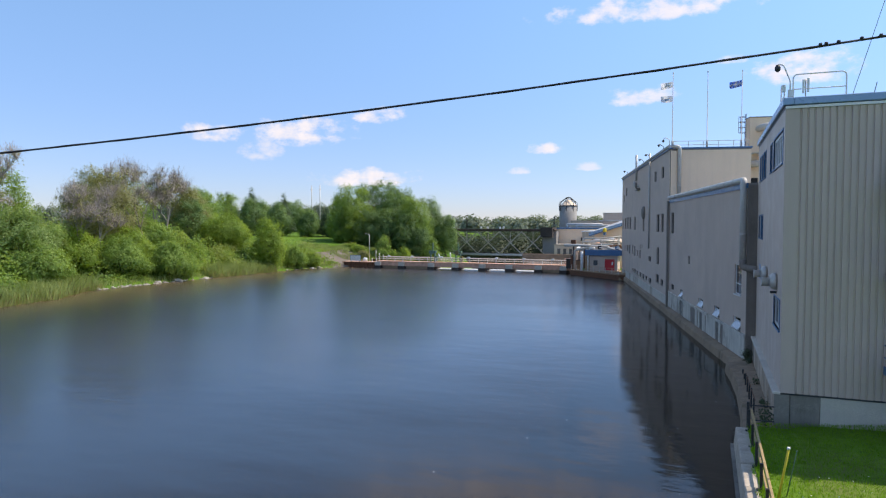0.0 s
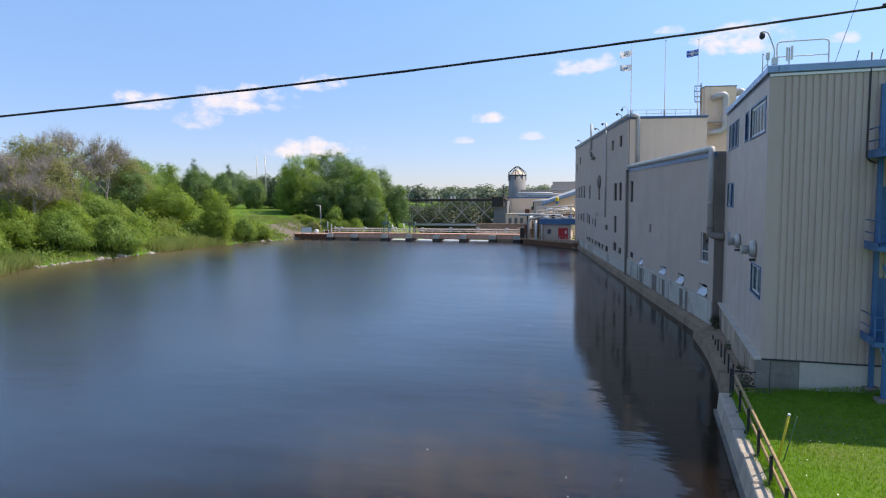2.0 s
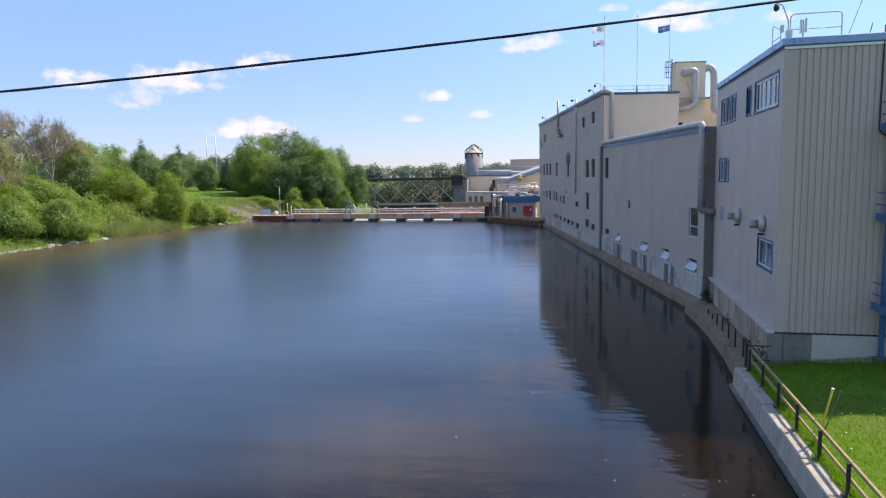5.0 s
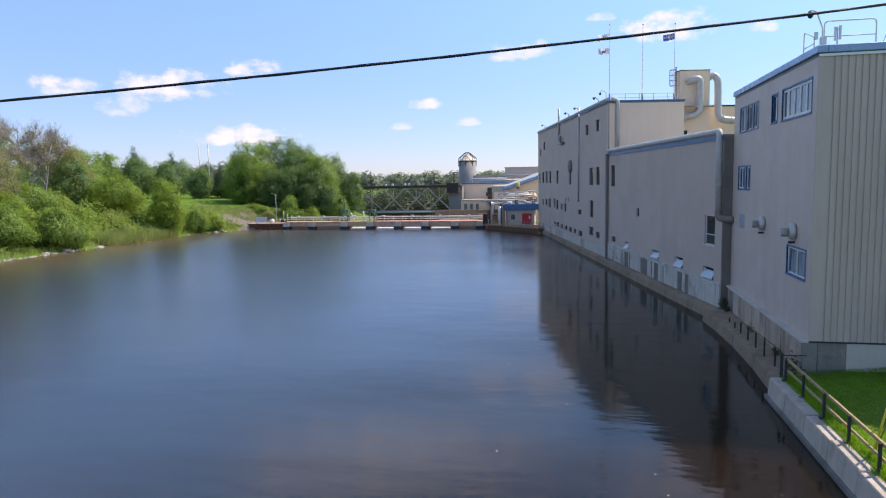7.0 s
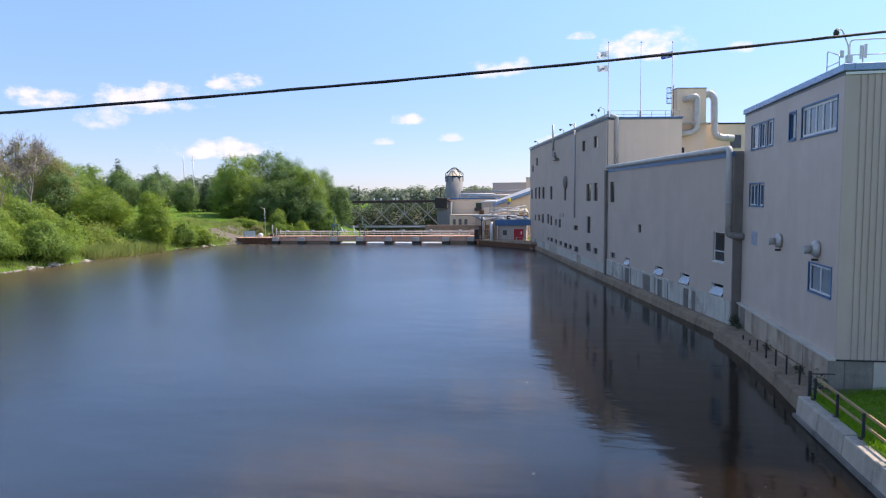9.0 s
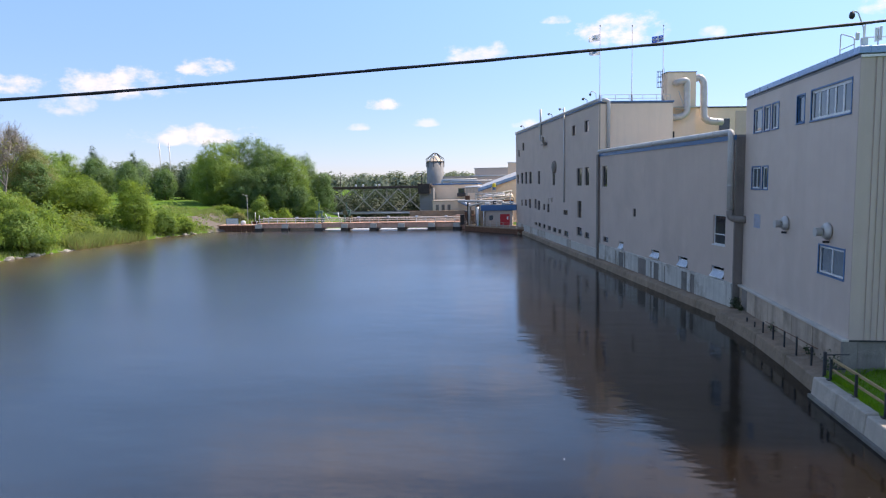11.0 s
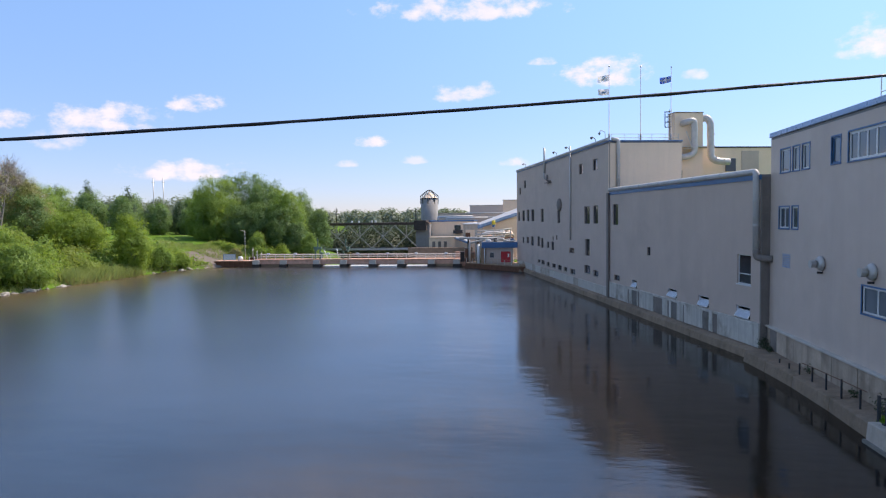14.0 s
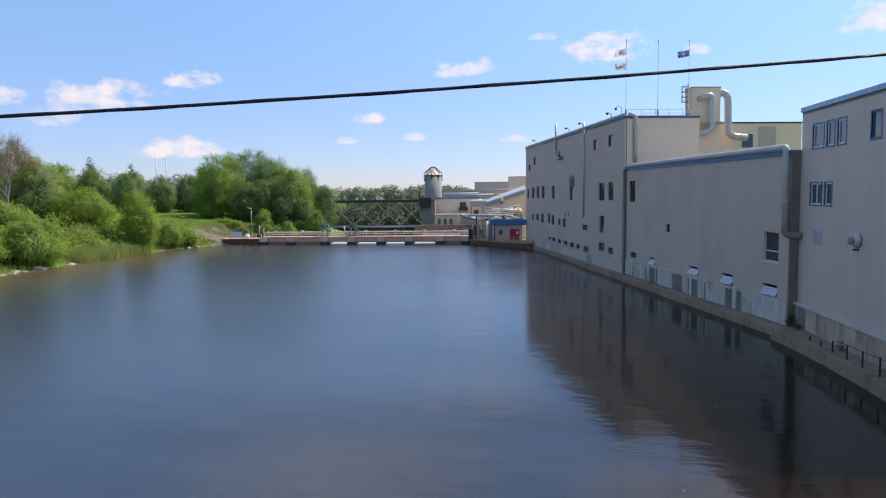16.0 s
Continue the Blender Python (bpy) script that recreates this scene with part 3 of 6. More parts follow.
def build_track():
    """An uneven gravel flat between the lawn and the dam."""
    c = [Vector(q) for q in ((-99.5, 105.2, 0), (-94.2, 103.4, 0), (-77.0, 113.4, 0), (-92.5, 117.0, 0))]
    g = Geo()
    nu, nv = 22, 14
    for i in range(nu + 1):
        for k in range(nv + 1):
            u, v = i / nu, k / nv
            p = c[0].lerp(c[3], v).lerp(c[1].lerp(c[2], v), u)
            edge = min(u, 1 - u, v, 1 - v) < 0.01
            w = 0.9 if edge else 0.0
            p = p + Vector((w * noise.noise(p * 0.6), w * noise.noise(p * 0.6 + Vector((7, 0, 0))), 0))
            g.v.append((p.x, p.y, land(p.x, p.y) + (0.03 if edge else 0.11)))
    for i in range(nu):
        for k in range(nv):
            a = i * (nv + 1) + k
            g.f.append((a, a + 1, a + nv + 2, a + nv + 1))
    solo("road", g, GRAVEL, "grey-brown gravel flat beside the end of the dam", "road", kind="structure", smooth=True)


build_track()
solo("yard", Geo().box(-29.5, 60, 111.0, 126, 0.6, 1.36).box(-45.0, 60, 126.01, 240, 0.6, 1.36).box(-44.0, -29.51, 115.0, 126, 0.6, 1.36), EARTH, "brown earth factory yard", "yard", kind="structure")

WALL = pose(-1.275, 19.8, 0, 0, 0, 12.35)   # along the river front: local y runs along the wall, local x goes inland


# ---- metal-clad building at the near end ----
def metal_building():
    b = thing("factory_building", None, "grey metal-clad three-storey building with ribbed end wall", "building")
    holes = [(13.55, 15.2, 13.6, 15.17), (6.44, 7.52, 13.62, 15.15), (0.78, 5.5, 13.6, 15.2), (13.6, 15.35, 9.74, 11.2), (0.8, 3.76, 5.42, 6.86), (12.05, 13.1, 13.6, 15.17), (10.5, 11.6, 13.6, 15.17), (12.15, 13.15, 9.74, 11.2)]
    part("wall", holed_wall(0.035, 17.04, 2.58, 16.05, holes, 0.25), SIDING_FLAT, b, "smooth grey cladding facing the river")
    for k, (h, n) in enumerate(zip(holes, (0, 0, 4, 1, 1, 0, 0, 0))):
        window(b, h, WHITE if k not in (1,) else BLUE, GLASS_BLUE, n, 0.10, 0.14 if k == 2 else 0.10, None, BLUE, BLUE, blind=k in (2,))
    # ribbed end wall: trapezoid ribs 0.29 m apart
    g = Geo()
    x, prof = 0.42, [(0.0, 0.052), (0.0, 0.0)]
    while x < 14.0:
        prof += [(x, 0.0), (x + 0.19, 0.0), (x + 0.205, 0.05), (x + 0.275, 0.05)]
        x += 0.29
    prof.append((14.0, 0.0))
    for px, py in prof:
        g.v += [(px, py, 2.56), (px, py, 16.05)]
    for i in range(len(prof) - 1):
        g.f.append((2 * i, 2 * i + 1, 2 * i + 3, 2 * i + 2))
    part("end_wall", g, SIDING, b, "ribbed beige metal siding")
    part("inner_wall", Geo().box(0.26, 14.0, 0.06, 0.3, 2.45, 16.05), SHADE_DARK, b)
    part("lap_joint", Geo().box(0.0, 14.0, -0.012, 0.0, 7.68, 7.74), SIDING, b)
    part("back_wall", Geo().box(0.25, 14, 16.8, 17.0, 2.45, 16.05).box(13.75, 14.0, 0.3, 16.8, 2.45, 16.05), SIDING_FLAT, b)
    part("floor_slab", Geo().box(0.26, 13.74, 0.31, 16.79, 7.9, 8.1).box(0.26, 13.74, 0.31, 16.79, 12.2, 12.4), SHADE_DARK, b)
    part("roof", Geo().box(0.0, 14.0, 0.0, 17.04, 16.05, 16.2), ROOFING, b)
    part("parapet_cap", Geo().box(-0.12, 0.35, -0.12, 17.1, 16.22, 16.57).box(0.35, 14.1, -0.12, 0.35, 16.22, 16.57), BLUE_PALE, b, "pale blue metal parapet flashing", bevel=0.03)
    part("fascia", Geo().box(0.0, 14.0, -0.07, -0.001, 16.06, 16.18), WHITE, b, "white strip below the parapet on the end wall")
    part("drip_cap", Geo().box(-0.32, 0.02, -0.05, 17.04, 2.47, 2.60), CONCRETE_PALE, b, bevel=0.02)
    part("end_drip", Geo().box(0.02, 14.0, -0.04, 0.1, 2.49, 2.56), DARK_METAL, b)
    # foundation: panels along the river, dark block and white wall at the end
    y = 0.25
    k = 0
    rng = random.Random(5)
    while y < 16.9:
        w = min(rng.choice((1.3, 1.5, 1.7)), 16.95 - y)
        part("foundation_panel", Geo().box(-0.22 + rng.uniform(-0.02, 0.02), 0.05, y, y + w - 0.05, 0.6, 2.47), (FOOTING, STAINED, FOOTING)[k % 3 if rng.random() < 0.7 else 0], b, bevel=0.015)
        y += w
        k += 1
    part("foundation", Geo().box(0.05, 13.9, 0.2, 16.9, 0.5, 2.5), CONCRETE_DARK, b)
    part("corner_block", Geo().box(-0.24, 0.42, -0.02, 0.24, 0.6, 2.49).box(0.44, 1.70, 0.02, 0.24, 0.6, 2.49), CONCRETE_DARK, b, "dark weathered concrete corner", bevel=0.02)
    part("white_plinth", Geo().box(1.71, 13.9, -0.01, 0.22, 0.6, 2.49), CONCRETE_PALE, b, "whitewashed concrete plinth")
    g = Geo()
    for k in range(7):
        g.box(-0.03, 0.02, 13.33, 14.63, 7.08 + k * 0.125, 7.15 + k * 0.125)
    g.box(-0.015, 0.02, 13.3, 14.66, 7.04, 7.08).box(-0.015, 0.02, 13.3, 14.66, 7.93, 7.97)
    part("louvre", g, BLUE_PALE, b, "pale blue louvred vent")


metal_building()


def wall_fan(y, z):
    t = thing("exhaust_fan", pose(0, y, z), "round grey wall exhaust hood with a stub outlet", "fan", "wall fans")
    ring = Geo().sweep([(-0.02, 0, 0), (-0.08, 0, 0), (-0.20, 0, 0), (-0.34, 0, 0)], [0.40, 0.46, 0.42, 0.30], 20)
    part("hood", ring, GALV, t, smooth=True)
    part("outlet", Geo().sweep([(-0.38, 0, -0.03), (-0.66, 0, -0.04), (-0.72, 0, -0.04)], [0.22, 0.22, 0.25], 16), GALV, t, smooth=True)
    part("bracket", Geo().box(-0.3, 0.02, -0.05, 0.05, -0.62, -0.5), DARK_METAL, t)


wall_fan(8.5, 7.72)
wall_fan(2.6, 7.7)


# ---- roof gear on the metal building ----
def roof_gear():
    t = thing("roof_railing", pose(0.0, 0.55, 16.2), "white tubular safety railing along the roof edge", "railing")
    g = Geo().sweep(bend([(0.35, 0, 0.0), (0.35, 0, 1.55), (2.55, 0, 1.55), (2.55, 0, 0.0)], 0.22), 0.035, 8)
    part("hoop", g, WHITE, t, smooth=True)
    part("mid_rail", Geo().sweep([(0.35, 0, 0.85), (2.55, 0, 0.85)], 0.028, 8), WHITE, t, smooth=True)
    part("hoop", Geo().sweep(bend([(0.0, 0.2, 0.0), (0.0, 0.2, 0.9), (0.0, 1.7, 1.4), (0.0, 1.7, 0.0)], 0.2), 0.03, 8), WHITE, t, smooth=True)
    part("mid_rail", Geo().sweep([(0.0, 0.2, 0.6), (0.0, 1.7, 0.6)], 0.025, 8), WHITE, t, smooth=True)
    c = thing("security_camera", pose(0.15, 0.3, 16.45), "dome security camera on a white bent arm", "camera")
    part("arm", Geo().sweep(bend([(0.05, 0, 0.0), (0.05, 0, 0.95), (-0.25, 0, 1.75), (-0.5, 0, 1.78)], 0.15), 0.035, 8), WHITE, c, smooth=True)
    part("dome", Geo().sweep([(-0.5, 0, 1.76), (-0.5, 0, 1.62), (-0.5, 0, 1.5), (-0.5, 0, 1.42)], [0.08, 0.13, 0.12, 0.04], 14), DARK_METAL, c, "dark glass dome", smooth=True)
    part("junction_box", Geo().box(-0.05, 0.22, -0.1, 0.1, 0.2, 0.55).box(-0.3, -0.14, -0.06, 0.06, 0.45, 0.8), WHITE, c, bevel=0.02)
    a = thing("antenna", pose(0.85, 0.35, 16.45), "white panel antenna on a short mast", "antenna")
    part("mast", Geo().sweep([(0, 0, 0.0), (0, 0, 1.0)], 0.03, 8), GALV, a, smooth=True)
    part("panel", Geo().box(-0.14, -0.05, -0.05, 0.05, 0.35, 1.0).box(0.06, 0.16, -0.06, 0.06, 0.4, 1.05), WHITE, a, bevel=0.015)
    for x in (3.55, 4.5):
        solo("lightning_rod", Geo().sweep([(x, 0.1, 16.48), (x + 0.12, 0.1, 17.05)], 0.018, 6), DARK_METAL, "thin dark rod on the parapet", "rod", "roof rods")
    solo("conduit", Geo().sweep(bend([(4.15, -0.05, 16.9), (4.12, -0.05, 14.0), (4.1, -0.09, 12.1), (4.5, -0.12, 11.9)], 0.3), 0.035, 8), DARK_METAL, "dark conduit running down ribbed siding", "conduit", smooth=True)


roof_gear()


# ---- blue escape stair ----
def stair():
    t = thing("escape_stair", pose(4.5, -2.0, 1.05), "blue steel escape stair with three landings", "staircase")
    for px in (0.15, 3.6):
        for py in (0.05, 1.8):
            part("column", Geo().box(px - 0.1, px + 0.1, py - 0.1, py + 0.1, 0.15, 14.4 if py > 1 else 11.9), BLUE, t, bevel=0.01)
            part("base_plate", Geo().box(px - 0.3, px + 0.3, py - 0.3, py + 0.3, 0.1, 0.5), CONCRETE_DARK, t, bevel=0.02)
    for k, z in enumerate((3.0, 7.2, 11.3)):
        part("landing", Geo().box(-0.35, 3.9, -0.1, 1.88, z - 0.22, z).box(-0.35, -0.29, -0.1, 1.88, z, z + 0.15), BLUE, t, bevel=0.01)
        for h in (0.55, 1.1):
            part("handrail", Geo().sweep([(-0.32, 1.85, z + h), (-0.32, -0.07, z + h), (3.85, -0.07, z + h)], 0.03, 8), BLUE, t, smooth=True)
        for px in (-0.32, 1.0, 2.4, 3.8):
            part("post", Geo().box(px - 0.03, px + 0.03, -0.1, -0.04, z, z + 1.1), BLUE, t)
        part("door", Geo().box(0.08, 1.75, 1.86, 1.92, z + 0.02, z + 2.6), BLUE, t, "blue steel door", bevel=0.01)
    for z0, z1, a, b in ((0.1, 2.9, 3.4, 0.5), (3.0, 7.1, 0.5, 3.4), (7.2, 11.2, 3.4, 0.5)):
        part("stringer", Geo().bar((a, 0.15, z0), (b, 0.15, z1), 0.06, 0.28), BLUE, t)
        part("stringer", Geo().bar((a, 0.95, z0), (b, 0.95, z1), 0.06, 0.28), BLUE, t)
        n = round((z1 - z0) / 0.19)
        g = Geo()
        for k in range(1, n):
            q = k / n
            g.box(a + (b - a) * q - 0.13, a + (b - a) * q + 0.13, 0.18, 0.92, z0 + (z1 - z0) * q - 0.02, z0 + (z1 - z0) * q + 0.02)
        part("tread", g, BLUE, t)
    for z in (0.6, 4.2, 8.4):
        part("brace", Geo().bar((-0.1, -0.02, z + 2.2), (0.75, -0.02, z - 0.4), 0.07), BLUE, t)


stair()


# ---- low wing and main block on the river front ----
def pipe_run(name, pts, r, material, label, m, group="", seg=14, collars=0.0, round_off=0.35):
    t = thing(name, m, label, "pipe", group)
    part("tube", Geo().sweep(bend(pts, round_off), r, seg), material, t, smooth=True)
    if collars:
        for a, b in zip(pts, pts[1:]):
            a, b = Vector(a), Vector(b)
            n = int((b - a).length / collars)
            d = (b - a).normalized() if n else None
            for k in range(1, n + 1):
                c = a + (b - a) * (k / (n + 1))
                part("collar", Geo().sweep([c - d * 0.05, c + d * 0.05], r * 1.12, seg), material, t)
    return t


LOW_WINDOWS = [(25.9, 27.7, 3.02, 3.69), (20.7, 22.15, 2.66, 3.6), (10.85, 12.85, 2.75, 3.65), (4.75, 6.6, 2.7, 3.7), (-1.55, 0.45, 2.65, 3.65),
               (-1.6, 0.3, 5.36, 7.64), (17.05, 17.9, 6.55, 7.42), (26.4, 28.2, 9.62, 12.08)]


def low_wing():
    b = thing("factory_wing", WALL, "long grey rendered wing with a blue roof edge", "building")
    part("wall", holed_wall(-2.8, 29.25, 2.6, 13.45, LOW_WINDOWS, 0.3), RENDER_GREY, b, "grey rendered river wall")
    for k, h in enumerate(LOW_WINDOWS):
        if k in (1, 2, 3, 4):
            window(b, h, WHITE, GLASS_BLUE, 0, 0.12, 0.05, flap=True)
        elif k == 5:
            window(b, h, WHITE, GLASS, 0, 0.16, 0.07, 6.15, WHITE)
        else:
            window(b, h, DARK_METAL, GLASS, 0, 0.2, 0.05)
    # end wall takes a darker brown than the river wall
    part("end_wall", Geo().box(0.0, 20.0, -2.95, -2.8, 0.9, 13.45), STAINED, b, "dark brown end wall")
    part("back_wall", Geo().box(19.7, 20.0, -2.8, 29.2, 1.0, 13.45), RENDER_GREY, b)
    part("floor_slab", Geo().box(0.6, 19.7, -2.7, 29.2, 4.4, 4.7).box(0.6, 19.7, -2.7, 29.2, 8.8, 9.0), SHADE_DARK, b)
    part("roof", Geo().box(0.0, 20.0, -2.95, 29.25, 13.45, 13.62), ROOFING, b)
    part("fascia", Geo().box(-0.08, -0.003, -2.95, 29.25, 13.25, 13.62), BLUE, b, "blue painted roof edge")
    # whitewashed foundation, broken by darker set-back panels and dark slots
    niches = ((3.2, 3.95, STAINED), (4.6, 5.75, CONCRETE_DARK), (9.15, 9.45, STAINED), (10.7, 11.95, CONCRETE_DARK), (12.4, 12.72, STAINED),
              (13.9, 16.1, STAINED), (19.8, 20.25, STAINED), (20.45, 21.9, CONCRETE_DARK), (22.7, 23.1, STAINED))
    y = -2.85
    for ya, yb, mat in niches + ((29.25, 29.3, STAINED),):
        n = max(1, round((ya - y) / 3.2))
        for k in range(n):
            part("foundation_panel", Geo().box(-0.10, 0.3, y + (ya - y) * k / n, y + (ya - y) * (k + 1) / n - 0.012, 0.85, 2.46), LIMEWASH, b, bevel=0.012)
        if yb < 29.2:
            part("damp_panel", Geo().box(-0.05, 0.3, ya, yb - 0.012, 0.85, 2.46), mat, b, bevel=0.012)
        y = yb
    part("foundation", Geo().box(0.3, 19.6, -2.8, 29.2, 0.0, 2.55), CONCRETE_DARK, b)
    part("string_course", Geo().box(-0.14, 0.0, -2.9, 29.25, 2.46, 2.68), LIMEWASH, b, bevel=0.015)


low_wing()
pipe_run("roof_pipe", [(-0.15, 29.0, 13.85), (-0.15, -2.35, 13.85), (-0.22, -2.55, 13.6), (-0.22, -2.62, 8.1)], 0.23, INSULATED,
         "fat insulated pipe along the roof edge and down the corner", WALL, "", 14, 2.6, 0.3)

pipe_run("pipe_elbow", [(-0.22, -2.62, 8.1), (-0.22, -2.66, 7.55), (0.3, -3.2, 7.45), (0.62, -3.42, 7.45)], 0.25, STAINED, "dark elbow where the roof pipe enters the wall", WALL, "", 14, 0, 0.3)

BLOCK_WINDOWS = [(40.06, 41.84, 16.55, 17.95), (33.79, 35.78, 16.63, 18.09), (76.05, 78.03, 16.19, 17.71), (80.66, 82.25, 15.15, 16.5),
                 (37.01, 39.41, 9.67, 12.03), (33.64, 35.63, 9.72, 12.08), (51.74, 53.36, 9.66, 12.05), (62.3, 64.28, 9.79, 12.04),
                 (69.32, 71.55, 9.86, 12.04), (73.4, 75.5, 9.84, 12.06), (77.27, 79.5, 9.83, 11.94), (81.93, 83.56, 9.81, 11.65),
                 (37.07, 38.98, 5.33, 7.62), (44.17, 46.7, 5.32, 6.07), (55.5, 57.25, 5.21, 6.6), (55.6, 56.3, 6.79, 7.52), (53.45, 54.11, 6.96, 7.68),
                 (58.68, 60.16, 5.45, 6.49), (62.45, 64.43, 5.27, 6.94), (65.24, 66.9, 5.46, 7.17), (69.92, 72.18, 5.35, 7.03),
                 (73.58, 75.98, 5.63, 6.82), (77.97, 79.5, 5.49, 6.71),
                 (36.87, 39.4, 2.94, 4.02), (33.51, 35.5, 2.88, 3.62), (43.67, 46.18, 2.25, 3.0), (47.92, 49.73, 2.36, 3.0), (50.98, 53.23, 2.33, 3.03),
                 (54.56, 56.63, 2.41, 3.05), (58.41, 60.25, 2.42, 3.08), (61.77, 64.13, 2.45, 3.14), (64.94, 66.59, 2.56, 3.06)]


def main_block():
    b = thing("factory_block", WALL, "tall grey rendered factory block with rows of dark windows", "building")
    part("wall", holed_wall(29.3, 84.7, 1.9, 19.55, BLOCK_WINDOWS, 0.35), RENDER_GREY, b, "grey rendered river wall")
    for k, h in enumerate(BLOCK_WINDOWS):
        window(b, h, DARK_METAL, GLASS, 0, 0.22, 0.06, None, CONCRETE if k > 22 else None)
    part("end_wall", Geo().box(0.75, 9.1, 29.3, 29.6, 13.4, 19.55), RENDER_TAN, b, "tan rendered end wall")
    part("corner_pier", Geo().box(-0.05, 0.75, 29.22, 29.6, 13.5, 19.5), RENDER_TAN, b)
    part("corner_seam", Geo().box(-0.07, 0.03, 29.19, 29.22, 13.5, 19.5), STAINED, b)
    part("downspout", Geo().box(-0.3, -0.12, 29.1, 29.65, 0.7, 13.5), STAINED, b, "dark boxed downspout at the seam")
    part("inner_wall", Geo().box(0.36, 9.1, 29.3, 29.6, 1.9, 13.4).box(8.8, 9.1, 29.6, 84.4, 1.0, 19.55), RENDER_TAN, b)
    part("far_wall", Geo().box(0.35, 9.1, 84.4, 84.7, 1.0, 19.55), RENDER_TAN, b)
    part("floor_slab", Geo().box(0.6, 8.8, 29.7, 84.3, 4.5, 4.8).box(0.6, 8.8, 29.7, 84.3, 8.5, 8.8).box(0.6, 8.8, 29.7, 84.3, 13.9, 14.2), SHADE_DARK, b)
    part("roof", Geo().box(0.0, 9.1, 29.3, 84.7, 19.55, 19.7), ROOFING, b)
    part("parapet_cap", Geo().box(-0.1, 0.3, 29.2, 84.8, 19.7, 19.88).box(0.3, 9.2, 29.2, 29.6, 19.7, 19.88), BLUE, b, "blue metal parapet cap", bevel=0.02)
    part("parapet", Geo().box(0.0, 0.25, 29.3, 84.7, 19.56, 19.7), RENDER_GREY, b)
    rng = random.Random(3)
    y = 29.35
    while y < 84.6:
        w = min(rng.choice((2.4, 3.2, 4.0)), 84.7 - y)
        part("foundation_panel", Geo().box(-0.06, 0.34, y, y + w - 0.05, 0.5, 1.88), CONCRETE_PALE if rng.random() < 0.6 else CONCRETE, b, bevel=0.02)
        y += w


main_block()
pipe_run("roof_pipe", [(-0.12, 84.0, 20.05), (-0.12, 29.5, 20.05)], 0.19, INSULATED, "insulated pipe along the block's roof edge", WALL, "", 12, 3.2)
pipe_run("downpipe", [(0.2, 29.1, 20.0), (1.0, 29.05, 19.9), (1.0, 29.05, 13.8)], 0.22, INSULATED, "fat insulated downpipe on the tan end wall", WALL, "", 14, 1.9, 0.35)
pipe_run("vent_pipe", [(-0.15, 45.6, 20.9), (-0.15, 45.7, 7.2)], 0.11, GALV, "thin grey vent pipe up the wall", WALL, "wall vent pipes", 10, 3.0)
pipe_run("vent_pipe", [(-0.18, 60.85, 22.3), (-0.18, 60.85, 18.0)], 0.17, GALV, "short grey vent stack above the roof", WALL, "wall vent pipes", 10, 2.0)


def block_gear():
    f = thing("exhaust_fan", WALL @ pose(0, 51.7, 12.5), "round weathered exhaust hood on the rendered wall", "fan", "wall fans")
    part("hood", Geo().sweep([(0.0, 0, 0), (-0.15, 0, 0), (-0.3, 0, 0), (-0.42, 0, 0)], [0.95, 1.0, 0.9, 0.55], 20), STAINED, f, smooth=True)
    b = thing("pipe_cluster", WALL @ pose(0, 58.0, 17.0), "rusty bracket and short pipes on the wall", "pipework")
    part("elbow", Geo().sweep(bend([(0.05, 0.9, 0.0), (-0.7, 0.9, 0.0), (-0.7, 0.9, 0.9)], 0.3), 0.16, 10), GALV, b, smooth=True)
    part("elbow", Geo().sweep(bend([(0.05, -0.6, -0.5), (-0.6, -0.6, -0.5), (-0.6, -0.6, 0.5)], 0.3), 0.15, 10), STAINED, b, smooth=True)
    part("bracket", Geo().box(-0.5, 0.03, -1.4, 1.6, -0.75, -0.65), STAINED, b)
    for k, (u, v) in enumerate(((34.6, 0.0), (46.5, 0.0), (53.5, 0.0), (76.0, 0.0))):
        t = thing("floodlight", WALL @ pose(v - 0.1, u, 20.2), "small roof-edge floodlight on a bent bracket", "light", "roof floodlights")
        part("bracket", Geo().sweep(bend([(0.1, 0, -0.34), (0.1, 0, 0.45), (-0.35, -0.1, 0.65)], 0.15), 0.04, 8), DARK_METAL, t, smooth=True)
        part("lamp_head", Geo().sweep([(-0.3, -0.1, 0.7), (-0.42, -0.15, 0.6), (-0.55, -0.2, 0.5)], [0.07, 0.12, 0.18], 12), DARK_METAL, t, smooth=True)
    t = thing("security_camera", WALL @ pose(0.25, 31.6, 19.88), "dome camera on a thin swan-neck arm", "camera")
    part("arm", Geo().sweep(bend([(0.0, 0, 0.0), (0.0, 0, 1.3), (-0.6, 0, 1.5), (-0.75, 0, 1.15)], 0.3), 0.04, 8), GALV, t, smooth=True)
    part("dome", Geo().sweep([(-0.75, 0, 1.2), (-0.75, 0, 1.05), (-0.75, 0, 0.9)], [0.1, 0.16, 0.06], 12), DARK_METAL, t, smooth=True)
    r = thing("roof_railing", WALL @ pose(0, 30.0, 19.7), "thin grey roof-edge railing", "railing")
    for z in (0.55, 1.0):
        part("rail", Geo().sweep([(0.45, 0, z), (9.0, 0, z)], 0.03, 6), GALV, r)
    for k in range(6):
        part("post", Geo().sweep([(0.45 + 1.71 * k, 0, 0.0), (0.45 + 1.71 * k, 0, 1.0)], 0.03, 6), GALV, r)


block_gear()


